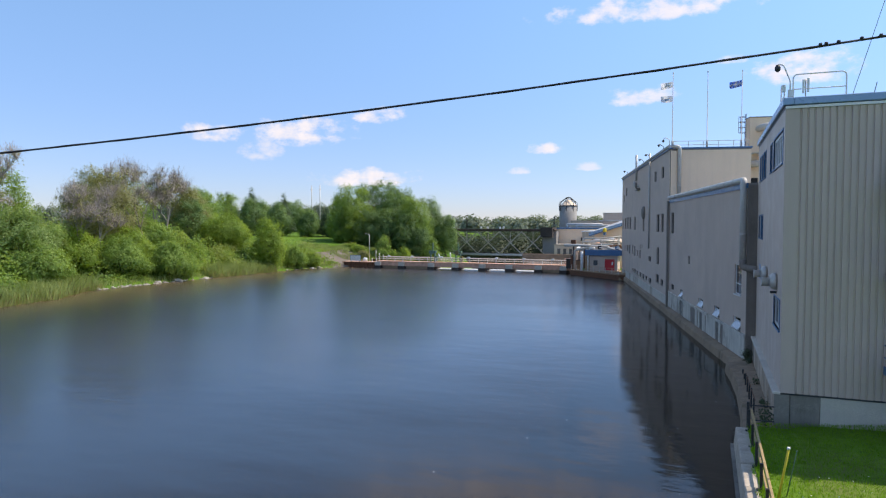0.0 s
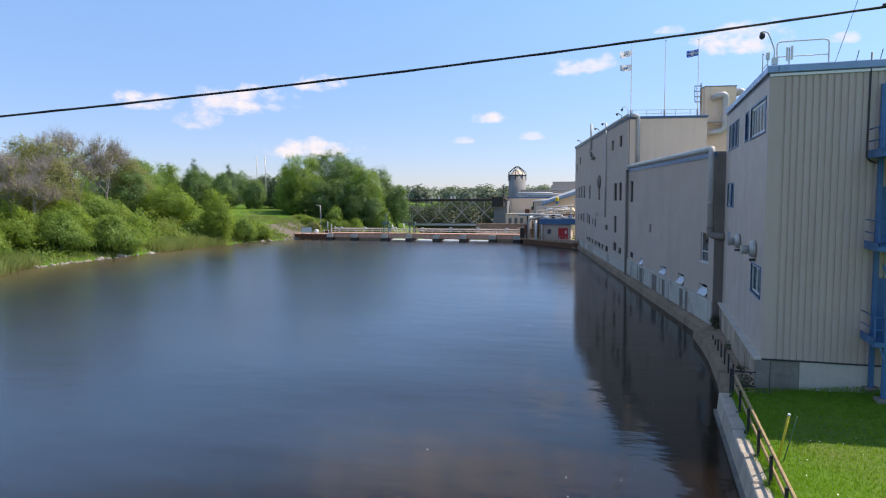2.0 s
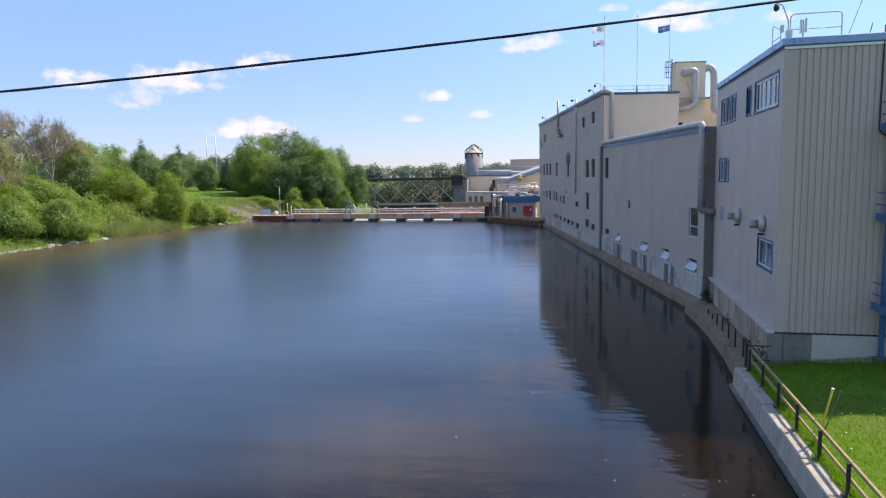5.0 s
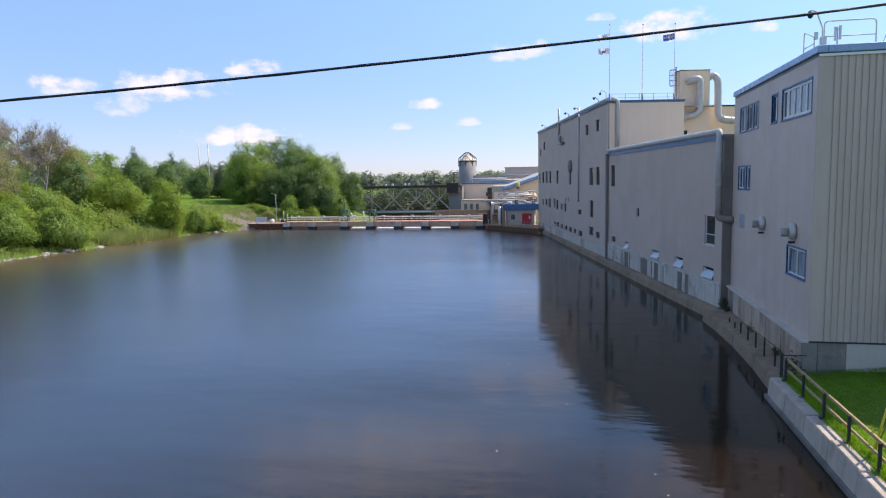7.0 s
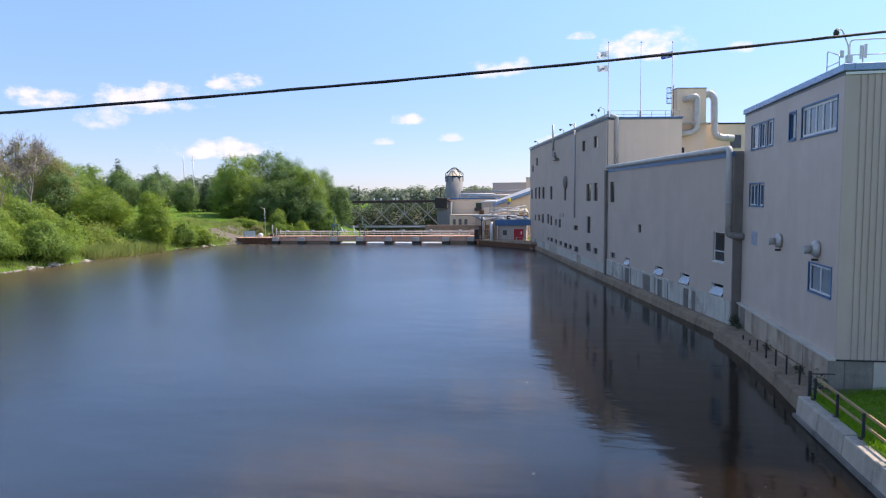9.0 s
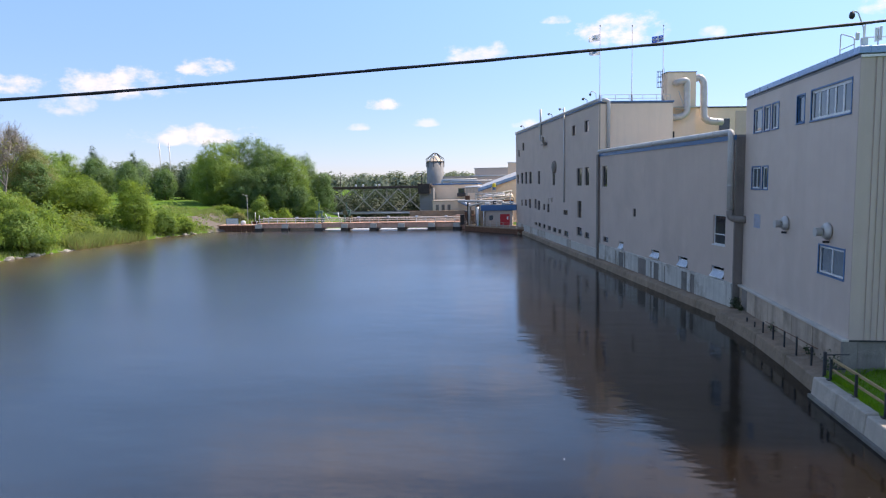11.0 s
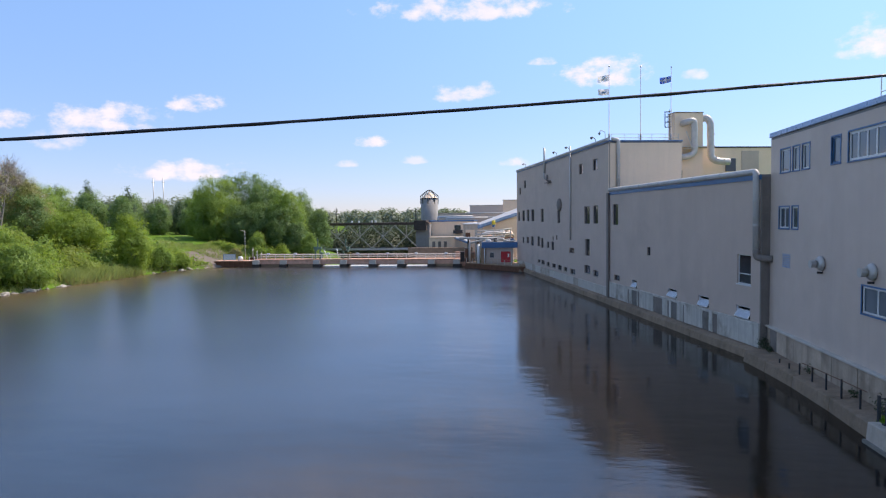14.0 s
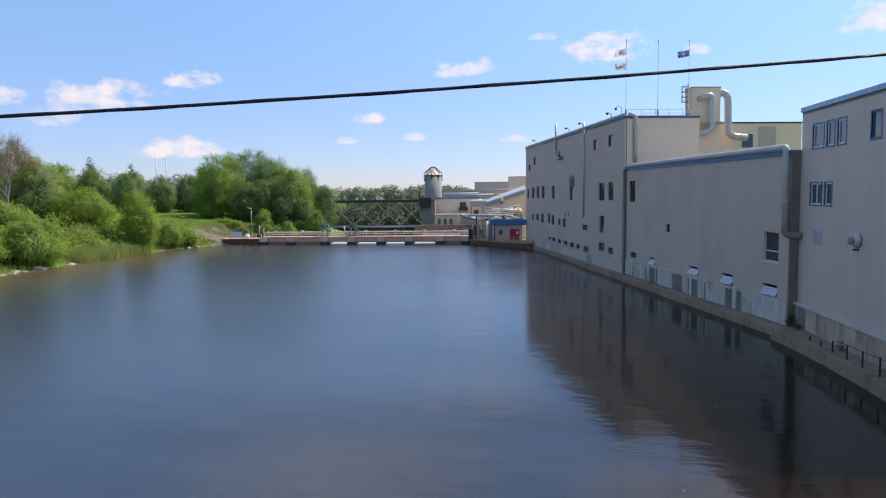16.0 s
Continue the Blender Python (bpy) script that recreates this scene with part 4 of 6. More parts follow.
def flag_mesh(w, h, wave, seed):
    g = Geo()
    n, k = 10, 6
    for i in range(n + 1):
        for j in range(k + 1):
            q = i / n
            g.v.append((-w * q, 0.16 * wave * math.sin(q * 7 + j * 0.35 + seed) * q + 0.02, -h * j / k - 0.22 * q * w * (0.6 + 0.4 * math.sin(seed + q * 3))))
    for i in range(n):
        for j in range(k):
            a = i * (k + 1) + j
            g.f.append((a, a + 1, a + k + 2, a + k + 1))
    return g


def flagpole(v, u, top, label, flags):
    t = thing("flagpole", WALL @ pose(v, u, 19.7), label, "flagpole", "roof flagpoles")
    h = top - 19.7
    part("pole", Geo().sweep([(0, 0, 0.0), (0, 0, 1.1), (0, 0, 1.12), (0, 0, h)], [0.12, 0.11, 0.048, 0.03], 10), POLE_GREY, t, smooth=True)
    part("ball", Geo().sweep([(0, 0, h), (0, 0, h + 0.06), (0, 0, h + 0.14), (0, 0, h + 0.2)], [0.03, 0.09, 0.09, 0.02], 10), GALV, t, smooth=True)
    for k, (z, mat, cross) in enumerate(flags):
        w, fh = 1.35, 0.75
        g = flag_mesh(w, fh, 1.0, k * 1.7)
        g.v = [(x - 0.05, y, q + z) for x, y, q in g.v]
        fl = part("flag", g, mat, t, cross, smooth=True)
        # a cross or emblem on the cloth, as plain shapes proud of it on both sides
        for side in (0.06, -0.06):
            e = Geo()
            pts = lambda a, b: (-w * a - 0.05, 0.16 * math.sin(a * 7 + b * 6 * 0.35 + k * 1.7) * a + 0.02 + side, -fh * b - 0.22 * a * w * (0.6 + 0.4 * math.sin(k * 1.7 + a * 3)) + z)
            if mat is FLAG_BLUE:
                for a0, a1, b0, b1 in [(q / 10, (q + 1) / 10, 0.34, 0.66) for q in range(10)] + [(0.38, 0.62, q / 6, (q + 1) / 6) for q in (0, 1, 4, 5)] \
                        + [(cx, cx + 0.1, cy, cy + 0.16) for cx in (0.15, 0.73) for cy in (0.1, 0.74)]:
                    e.add([pts(a0, b0), pts(a1, b0), pts(a1, b1), pts(a0, b1)], [(0, 1, 2, 3)])
                part("emblem", e, FLAG_WHITE, fl)
            else:
                for a0, a1, b0, b1 in ((0.3, 0.4, 0.35, 0.65), (0.4, 0.5, 0.4, 0.62), (0.5, 0.6, 0.35, 0.7), (0.6, 0.68, 0.45, 0.62)):
                    e.add([pts(a0, b0), pts(a1, b0), pts(a1, b1), pts(a0, b1)], [(0, 1, 2, 3)])
                part("emblem", e, GALV if k == 0 else BLUE_PALE, fl)


flagpole(0.4, 30.6, 28.9, "white flagpole flying two pale flags", [(8.3, FLAG_WHITE, "white flag with a small grey emblem"), (6.6, FLAG_WHITE, "white flag with a pale blue emblem")])
flagpole(4.4, 30.6, 28.9, "bare white flagpole on the roof", [])
flagpole(8.3, 30.6, 28.9, "white flagpole flying a blue flag with white cross", [(8.2, FLAG_BLUE, "blue flag with a white cross")])


def tower():
    b = thing("duct_tower", WALL, "tan rooftop tower beside bent ducts", "tower")
    back = 34.9
    g = Geo().box(9.9, 13.65, 33, back, 13, 23.8)
    part("wall", g, RENDER_TAN, b)
    part("cap", Geo().box(9.85, 13.7, 32.93, back + 0.05, 23.8, 23.88), DARK_METAL, b)
    part("ledge", Geo().box(10.1, 13.65, 32.0, 33.0, 19.3, 19.42), CONCRETE_PALE, b)
    part("brace", Geo().bar((10.9, 31.9, 21.3), (11.6, 31.9, 19.4), 0.07).bar((10.5, 31.8, 19.0), (13.2, 31.8, 19.4), 0.07), GALV, b)
    # no hole here: a thin near-black sheet paints the opening's shade
    part("opening", Geo().box(9.7, 10.9, 32.97, 33.02, 15.2, 16.4), SHADE_DARK, b)
    pipe_run("duct", [(10.9, 33.2, 22.4), (11.1, 32.2, 22.5), (12.1, 32.2, 22.75), (12.15, 32.2, 18.7), (11.4, 32.2, 18.15), (9.6, 32.2, 18.0)], 0.40, GALV, "shiny bent exhaust duct on the tower", WALL, "exhaust ducts", 18, 1.6, 0.9)
    pipe_run("duct", [(13.5, 33.6, 22.9), (14.3, 33.4, 23.3), (14.75, 33.2, 22.6), (14.75, 33.0, 18.0), (15.6, 33.0, 17.6), (17.2, 32.9, 17.5)], 0.44, GALV, "shiny bent exhaust duct beside the tower", WALL, "exhaust ducts", 18, 1.6, 1.0)
    lad = thing("ladder", WALL @ pose(9.5, 33.4, 19.7), "caged steel ladder up the tower", "ladder")
    for y in (-0.22, 0.22):
        part("stile", Geo().sweep([(0, y, 0), (0, y, 4.6)], 0.035, 6), DARK_METAL, lad)
    for k in range(14):
        part("rung", Geo().sweep([(0, -0.22, 0.3 + 0.3 * k), (0, 0.22, 0.3 + 0.3 * k)], 0.018, 6), DARK_METAL, lad)
    for z in (2.3, 2.95, 3.6, 4.25):
        part("cage_hoop", Geo().sweep([(0, -0.3, z), (-0.5, -0.36, z), (-0.8, 0, z), (-0.5, 0.36, z), (0, 0.3, z)], 0.03, 6), DARK_METAL, lad)
    for x, y in ((-0.5, -0.36), (-0.8, 0.0), (-0.5, 0.36)):
        part("cage_bar", Geo().sweep([(x, y, 2.3), (x, y, 4.25)], 0.025, 6), DARK_METAL, lad)
    c = thing("rear_building", WALL, "low tan building behind the wing", "building")
    part("wall", Geo().box(13.9, 26.0, 35.0, 52.0, 12.0, 19.5), RENDER_TAN, c)
    part("wall_panel", Geo().box(20.0, 22.4, 34.93, 35.0, 15.6, 19.1), RENDER_GREY, c)
    part("roof_edge", Geo().box(13.8, 26.1, 34.9, 52.1, 19.5, 19.68), DARK_METAL, c)
    part("window", Geo().box(17.8, 19.2, 34.9, 35.0, 16.4, 18.1), GLASS, c)


tower()


# ---- quay, ledge, rail ----
def quay():
    rng = random.Random(8)
    t = thing("quay_wall", None, "pale concrete block retaining wall at the waterside", "wall", kind="structure")
    y = -1.0
    while y > -34:
        w = 2.6
        top = 1.0 + rng.uniform(-0.03, 0.03)
        g = Geo().add([(-2.15, y - w + 0.04, -1.2), (-2.15, y - 0.02, -1.2), (-1.15, y - 0.02, -1.2), (-1.15, y - w + 0.04, -1.2),
                       (-1.95, y - w + 0.04, top), (-1.95, y - 0.02, top), (-1.15, y - 0.02, top + 0.02), (-1.15, y - w + 0.04, top + 0.02)],
                      [(0, 1, 2, 3), (4, 7, 6, 5), (0, 4, 5, 1), (1, 5, 6, 2), (2, 6, 7, 3), (3, 7, 4, 0)])
        k = part("block", g, CONCRETE, t, bevel=0.04)
        part("wet_band", Geo().box(-2.17, -1.2, y - w + 0.03, y - 0.01, -1.3, 0.16), CONCRETE_DARK, k)
        y -= w
    led = thing("ledge", None, "narrow concrete footing ledge at the foot of the buildings", "ledge", kind="structure")
    pts = [(-1.75, -1.0), (-1.55, 4.0), (-1.55, 9.0), (-1.75, 13.0), (-2.05, 16.4)]
    for (xa, ya), (xb, yb) in zip(pts, pts[1:]):
        g = Geo().add([(xa - 0.12, ya, -1.2), (xb - 0.12, yb - 0.03, -1.2), (-0.2, yb - 0.03, -1.2), (-0.2, ya, -1.2),
                       (xa + 0.12, ya, 0.72), (xb + 0.12, yb - 0.03, 0.72), (-0.2, yb - 0.03, 0.95), (-0.2, ya, 0.95)],
                      [(0, 1, 2, 3), (4, 7, 6, 5), (0, 4, 5, 1), (1, 5, 6, 2), (2, 6, 7, 3), (3, 7, 4, 0)])
        part("block", g, CONCRETE_LEDGE, led, bevel=0.04)
    y = -3.6
    while y < 84:
        w = 5.2
        q = -0.75 + rng.uniform(-0.03, 0.03) + 0.004 * y
        g = Geo().add([(q - 0.1, y, -1.3), (q - 0.1, y + w - 0.03, -1.3), (0.25, y + w - 0.03, -1.3), (0.25, y, -1.3),
                       (q + 0.1, y, 0.62), (q + 0.1, y + w - 0.03, 0.62), (0.25, y + w - 0.03, 0.88), (0.25, y, 0.88)],
                      [(0, 1, 2, 3), (4, 7, 6, 5), (0, 4, 5, 1), (1, 5, 6, 2), (2, 6, 7, 3), (3, 7, 4, 0)])
        g.v = [tuple(WALL @ Vector(p)) for p in g.v]
        part("block", g, CONCRETE_LEDGE, led, bevel=0.05)
        y += w
    g = Geo().add([(-1.5, 76.6, -1.3), (-1.5, 78.8, -1.3), (0.2, 78.8, -1.3), (0.2, 76.6, -1.3), (-1.2, 76.8, 1.1), (-1.2, 78.6, 1.1), (0.2, 78.6, 1.5), (0.2, 76.8, 1.5)],
                  [(0, 1, 2, 3), (4, 7, 6, 5), (0, 4, 5, 1), (1, 5, 6, 2), (2, 6, 7, 3), (3, 7, 4, 0)])
    g.v = [tuple(WALL @ Vector(p)) for p in g.v]
    part("buttress", g, CONCRETE_LEDGE, led, "weathered buttress beside the platform", bevel=0.08)
    r = thing("railing", None, "ochre timber rail on dark steel posts along the quay", "railing")
    ys = [-1.6 - 2.48 * k for k in range(11)]
    for y in ys:
        p = part("post", Geo().box(-1.46, -1.36, y - 0.05, y + 0.05, 0.95, 2.02), DARK_METAL, r, bevel=0.008)
        part("foot_plate", Geo().box(-1.56, -1.24, y - 0.11, y + 0.11, 1.0, 1.05), DARK_METAL, p)
    for a, b in zip(ys, ys[1:]):
        part("top_rail", Geo().box(-1.36, -1.27, b + 0.01, a - 0.01, 1.93, 2.05), RAIL_WOOD, r, bevel=0.01)
        part("mid_rail", Geo().box(-1.36, -1.29, b + 0.01, a - 0.01, 1.45, 1.56), RAIL_WOOD, r, bevel=0.01)
    part("end_post", Geo().box(-1.48, -1.36, -1.02, -0.88, 0.85, 2.2), DARK_METAL, r, bevel=0.01)
    for z in (1.35, 2.05):
        part("end_bar", Geo().sweep([(-1.42, -0.95, z), (-0.3, -0.85, z)], 0.03, 8), DARK_METAL, r)
    s = thing("ledge_posts", None, "short rusted railing stubs on the footing ledge", "railing")
    for k, y in enumerate((1.6, 3.6, 5.4, 7.2, 9.0, 10.6, 12.2)):
        h = (1.0, 1.05, 0.95, 0.9, 0.7, 0.35, 0.3)[k]
        part("post", Geo().box(-1.06, -0.98, y - 0.04, y + 0.04, 0.8, 0.8 + h), DARK_METAL, s)
    part("rail", Geo().sweep([(-1.0, 1.0, 1.85), (-1.02, 5.4, 1.72), (-1.02, 8.6, 1.6)], 0.025, 8), RUST, s)


quay()


def weeds():
    rng = np.random.default_rng(3)
    c, nr = [], []
    for x, y, z, s, n in ((-0.55, 16.7, 1.0, 0.5, 260), (-0.45, 15.6, 0.85, 0.3, 120), (-0.5, 9.0, 0.95, 0.3, 60), (-0.45, 3.5, 0.95, 0.35, 80), (-0.6, 0.2, 1.0, 0.5, 160)):
        d = rng.normal(0, 1, (n, 3))
        c.append(np.array([x, y, z + s * 0.5]) + d * np.array([s * 0.35, s * 0.6, s * 0.5]))
        nr.append(d)
    # leaf colour darkened for the shade in the wall gap
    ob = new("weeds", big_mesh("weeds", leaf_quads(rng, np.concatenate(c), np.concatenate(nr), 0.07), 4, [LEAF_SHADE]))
    tagged(ob, "dark green weeds growing on the concrete ledge", "weeds", kind="stuff")


weeds()


def stake():
    t = thing("marker_stake", pose(-0.95, -9.95, 1.05), "leaning yellow marker stake in the grass", "stake")
    part("rod", Geo().sweep([(0, 0, 0), (0.14, -0.15, 1.05), (0.26, -0.3, 1.95)], [0.045, 0.04, 0.04], 8), YELLOW, t, smooth=True)
    part("cap", Geo().sweep([(0.26, -0.3, 1.95), (0.27, -0.31, 2.02)], 0.05, 8), WHITE, t, smooth=True)


stake()
solo("garden_cane", Geo().sweep([(-0.62, -9.3, 1.0), (-0.52, -9.8, 2.05), (-0.44, -10.3, 3.0)], [0.022, 0.02, 0.016], 8), GREEN, "thin dark green cane leaning in the lawn", "cane", smooth=True)


# ---- overhead cables ----
def cable():
    z = lambda x: 0.001313 * x * x + 0.12347 * x + 14.133
    y = lambda x: -20.3 + 0.2083 * x
    t = thing("overhead_cable", None, "thick black twisted cable hung over the river", "cable")
    part("strand", Geo().sweep([(x, y(x), z(x)) for x in np.linspace(-75, 12, 80)], 0.022, 8), RUBBER, t, smooth=True)
    part("strand", Geo().sweep([(x, y(x) + 0.016 * math.sin(x * 2.2), z(x) + 0.016 * math.cos(x * 2.2)) for x in np.linspace(-60, 12, 420)], 0.012, 6), RUBBER, t, smooth=True)
    for x in (-1.42, -1.32, -1.11, -0.72, -0.4):
        part("clamp", Geo().box(x - 0.03, x + 0.03, y(x) - 0.03, y(x) + 0.03, z(x) + 0.01, z(x) + 0.06), DARK_METAL, t, bevel=0.01)
    solo("guy_wire", Geo().sweep([(2.75, 0.4, 16.5), (6.5, -4.5, 32)], 0.012, 6), DARK_METAL, "thin steel wire rising from the roof", "wire")


cable()


# ---- dam across the river ----
PIERS = (-78.4, -72.0, -64.2, -58.0, -51.4, -45.0, -38.2, -32.6)
FOAM = surface("white_spilling_water", (0.60, 0.64, 0.66), 0.6, 0, 0.08, 3.0, (0.45, 0.5, 0.52), 0.5, 0, 0.6)


def dam():
    d = thing("dam", None, "low concrete dam with timber walkway and white pipe rails", "dam")
    for x in PIERS:
        p = part("pier", Geo().box(x - 0.75, x + 0.75, 108.3, 112.5, -2.0, 1.5), CONCRETE_PALE, d, "pale concrete pier stained at the waterline", bevel=0.06)
        part("footing", Geo().box(x - 0.82, x + 0.82, 108.2, 112.4, -2.2, 0.62), TRUSS_DARK, p)
    part("beam", Geo().box(-78.4, -30.5, 109.0, 109.4, 0.62, 1.5), BLEACHED, d, "sun-bleached brown edge beam")
    x = -79.0
    while x < -30.5:
        part("plank", Geo().box(x, x + 1.16, 108.85, 111.6, 1.56, 1.74), BLEACHED, d)
        x += 1.2
    for k, (a, b) in enumerate(zip(PIERS, PIERS[1:])):
        if k in (2, 3, 4, 5):
            g = Geo().add([(a + 0.75, 109.6, 0.01), (b - 0.75, 109.6, 0.01), (b - 0.75, 110.8, 0.05), (a + 0.75, 110.8, 0.05), (b - 0.75, 113.0, 0.16), (a + 0.75, 113.0, 0.16), (b - 0.75, 113.4, -3.2), (a + 0.75, 113.4, -3.2)],
                          [(0, 1, 2, 3), (3, 2, 4, 5), (5, 4, 6, 7)])
            part("spill", g, FOAM, d, "white water spilling under the walkway")
        else:
            part("gate", Geo().box(a + 0.75, b - 0.75, 109.5, 109.8, -2.0, 1.2), PLANK, d, "brown timber sluice gate", bevel=0.02)
    for y in (108.95, 111.55):
        for z, r in ((2.25, 0.05), (2.72, 0.07)):
            part("rail", Geo().sweep([(-78.5, y, z), (-30.8, y, z)], r, 8), CREAM, d, "cream painted pipe rail")
    x = -78.2
    while x < -30:
        part("rail_post", Geo().box(x - 0.05, x + 0.05, 108.9, 109.0, 1.7, 2.7), WHITE, d)
        x += 2.15
    for x in (-75.5, -69.3, -61.6, -54.8, -48.0, -41.6, -35.0):
        part("lamp_box", Geo().box(x - 0.3, x + 0.3, 108.8, 109.15, 2.75, 3.15).box(x - 0.08, x + 0.08, 108.9, 109.05, 2.6, 2.8), WHITE, d, bevel=0.04)
    # abutment
    a = thing("abutment_wall", None, "rusted sheet-pile wall at the bank end of the dam", "wall")
    for k in range(16):
        x = -88.0 + 0.6 * k
        part("sheet_pile", Geo().box(x, x + 0.58, 108.7 + 0.18 * (k % 2), 109.3, -1.5, 1.3), RUST, a)
    part("cap", Geo().box(-88.2, -78.3, 108.6, 112.0, 1.3, 1.42), BLEACHED, a, bevel=0.02)
    for k in range(3):
        solo("timber_beam", Geo().box(-91.6 + 0.5 * k, -88.2, 109.4 + 0.5 * k, 109.8 + 0.5 * k, 0.45 + 0.28 * k, 0.75 + 0.28 * k), RUST, "brown timber beam stacked on the bank", "beam", "stacked beams", bevel=0.02)


dam()


def hoist(x, mat, drum):
    t = thing("gate_hoist", pose(x, 110.3, 1.7), "green sluice gate hoist with a tall rack frame", "hoist", "gate hoists")
    for q in (-0.55, 0.55):
        part("leg", Geo().box(q - 0.12, q + 0.12, -0.3, 0.3, 0.0, 2.4), mat, t, bevel=0.02)
    part("crossbeam", Geo().box(-0.9, 0.9, -0.4, 0.4, 2.2, 2.7), mat, t, bevel=0.03)
    part("rack", Geo().box(-0.1, 0.1, -0.12, 0.12, 2.7, 4.6), mat, t, bevel=0.01)
    part("gear_wheel", Geo().sweep([(-0.25, -0.55, 2.3), (-0.25, -0.42, 2.3)], 0.5, 18), drum, t)
    part("cabinet", Geo().box(0.5, 1.2, -0.4, 0.3, 0.2, 1.5), drum, t, bevel=0.03)


solo("retaining_wall", Geo().box(-46.5, -30.5, 126.0, 126.5, -5.0, 3.4), PLANK, "brown timber retaining wall below the pump house", "wall", kind="structure", bevel=0.03)
solo("retaining_wall", Geo().box(-33.5, -28.0, 114.0, 114.4, -5.0, 3.0), BLEACHED, "pinkish timber wall behind the platform", "wall", kind="structure", bevel=0.03)
hoist(-64.4, GREEN, GREEN)
hoist(-57.9, GREEN, OLIVE)


def sluice_arm(x, z, ang):
    solo("lever", Geo().sweep([(x, 110.2, 1.9), (x + 1.6 * math.cos(ang), 110.2, 1.9 + 2.2 * math.sin(ang))], [0.09, 0.14], 8), WHITE, "white counterweight lever on the walkway", "lever", "walkway levers", smooth=True)


sluice_arm(-62.0, 2.0, 2.2)
sluice_arm(-59.6, 2.0, 1.8)


def bank_end():
    s = thing("notice_board", pose(-84.8, 108.9, 1.42), "pale blue-and-white notice board by the dam", "sign")
    part("board", Geo().box(-1.45, 1.35, -0.04, 0.04, 0.15, 1.5), WHITE, s, bevel=0.01)
    part("border", Geo().box(-1.5, -1.40, -0.06, 0.05, 0.1, 1.55).box(1.30, 1.40, -0.06, 0.05, 0.1, 1.55).box(-1.5, 1.4, -0.06, 0.05, 1.47, 1.56), BLUE_PALE, s)
    for z, w in ((1.2, 1.1), (0.92, 1.0), (0.68, 1.1), (0.44, 0.8)):
        part("text_bar", Geo().box(-w, w - 0.1, -0.055, -0.041, z - 0.018, z + 0.018), BLUE_PALE, s)
    for x in (-1.2, 1.1):
        part("leg", Geo().box(x - 0.04, x + 0.04, 0.04, 0.1, 0.0, 1.5), DARK_METAL, s)
    p = thing("lamp_post", pose(-81.6, 110.2, 1.42), "slim grey lamp post at the end of the dam", "lamp post")
    part("pole", Geo().sweep([(0, 0, 0), (0, 0, 6.8)], [0.07, 0.045], 10), GALV, p, smooth=True)
    part("arm", Geo().sweep([(0, 0, 6.7), (-0.7, -0.3, 6.95)], 0.05, 8), GALV, p, smooth=True)
    part("lamp_head", Geo().box(-0.95, -0.60, -0.40, -0.2, 6.9, 7.02), GALV, p, bevel=0.04)
    for k, x in enumerate((-79.9, -78.9, -77.9)):
        solo("post", Geo().sweep([(x, 110.5, 1.42), (x, 110.5, (4.3, 3.6, 3.2)[k])], 0.09, 8), GALV, "grey steel bollard post", "post", "steel posts", smooth=True)
    t = thing("tank", pose(-82.6, 109.8, 1.42), "small white tank on the abutment", "tank")
    part("shell", Geo().sweep([(0, 0, 0), (0, 0, 0.75), (0, 0, 1.0)], [0.6, 0.6, 0.3], 14), WHITE, t, smooth=True)
    b = thing("barrier", pose(-79.3, 109.0, 1.42), "orange and white barrier boards", "barrier")
    part("board", Geo().box(-1.0, 0.6, -0.04, 0.04, 0.25, 0.75), RUST, b, bevel=0.01)
    for x in (-0.8, 0.4):
        part("leg", Geo().box(x - 0.05, x + 0.05, -0.2, 0.2, 0.0, 0.9), WHITE, b)


bank_end()


# ---- platform and pump kiosk against the factory ----
def platform():
    t = thing("platform", None, "timber-decked concrete platform with a rusted skirt", "platform", kind="structure")
    edge = [(-30.5, 105.3), (-19.0, 94.4), (-17.4, 94.6), (-19.4, 103.2), (-20.0, 110.0), (-30.6, 110.0)]
    n = len(edge)
    g = Geo().add([(x, y, 0.95) for x, y in edge] + [(x, y, 1.15) for x, y in edge], [tuple(range(n - 1, -1, -1)), tuple(range(n, 2 * n))] + [(i, (i + 1) % n, n + (i + 1) % n, n + i) for i in range(n)])
    part("deck", g, PLANK, t, "weathered timber edge and deck")
    small = [(x + 0.1, y + 0.12) for x, y in edge]
    g = Geo().add([(x, y, -1.5) for x, y in small] + [(x, y, 0.95) for x, y in small], [(i, (i + 1) % n, n + (i + 1) % n, n + i) for i in range(n)])
    part("skirt", g, RUST, t, "dark rusted skirt at the water")
    r = thing("platform_railing", None, "brown timber railing around the platform edge", "railing")
    a, b = Vector((-30.2, 105.4, 1.15)), Vector((-19.1, 94.8, 1.15))
    for k in range(9):
        p = a + (b - a) * k / 8
        part("post", Geo().box(p.x - 0.05, p.x + 0.05, p.y - 0.05, p.y + 0.05, 1.15, 2.15), GALV, r)
    for z in (0.5, 0.98):
        part("rail", Geo().sweep([a + Vector((0, 0, z)), b + Vector((0, 0, z))], 0.035, 6), PLANK, r)


platform()


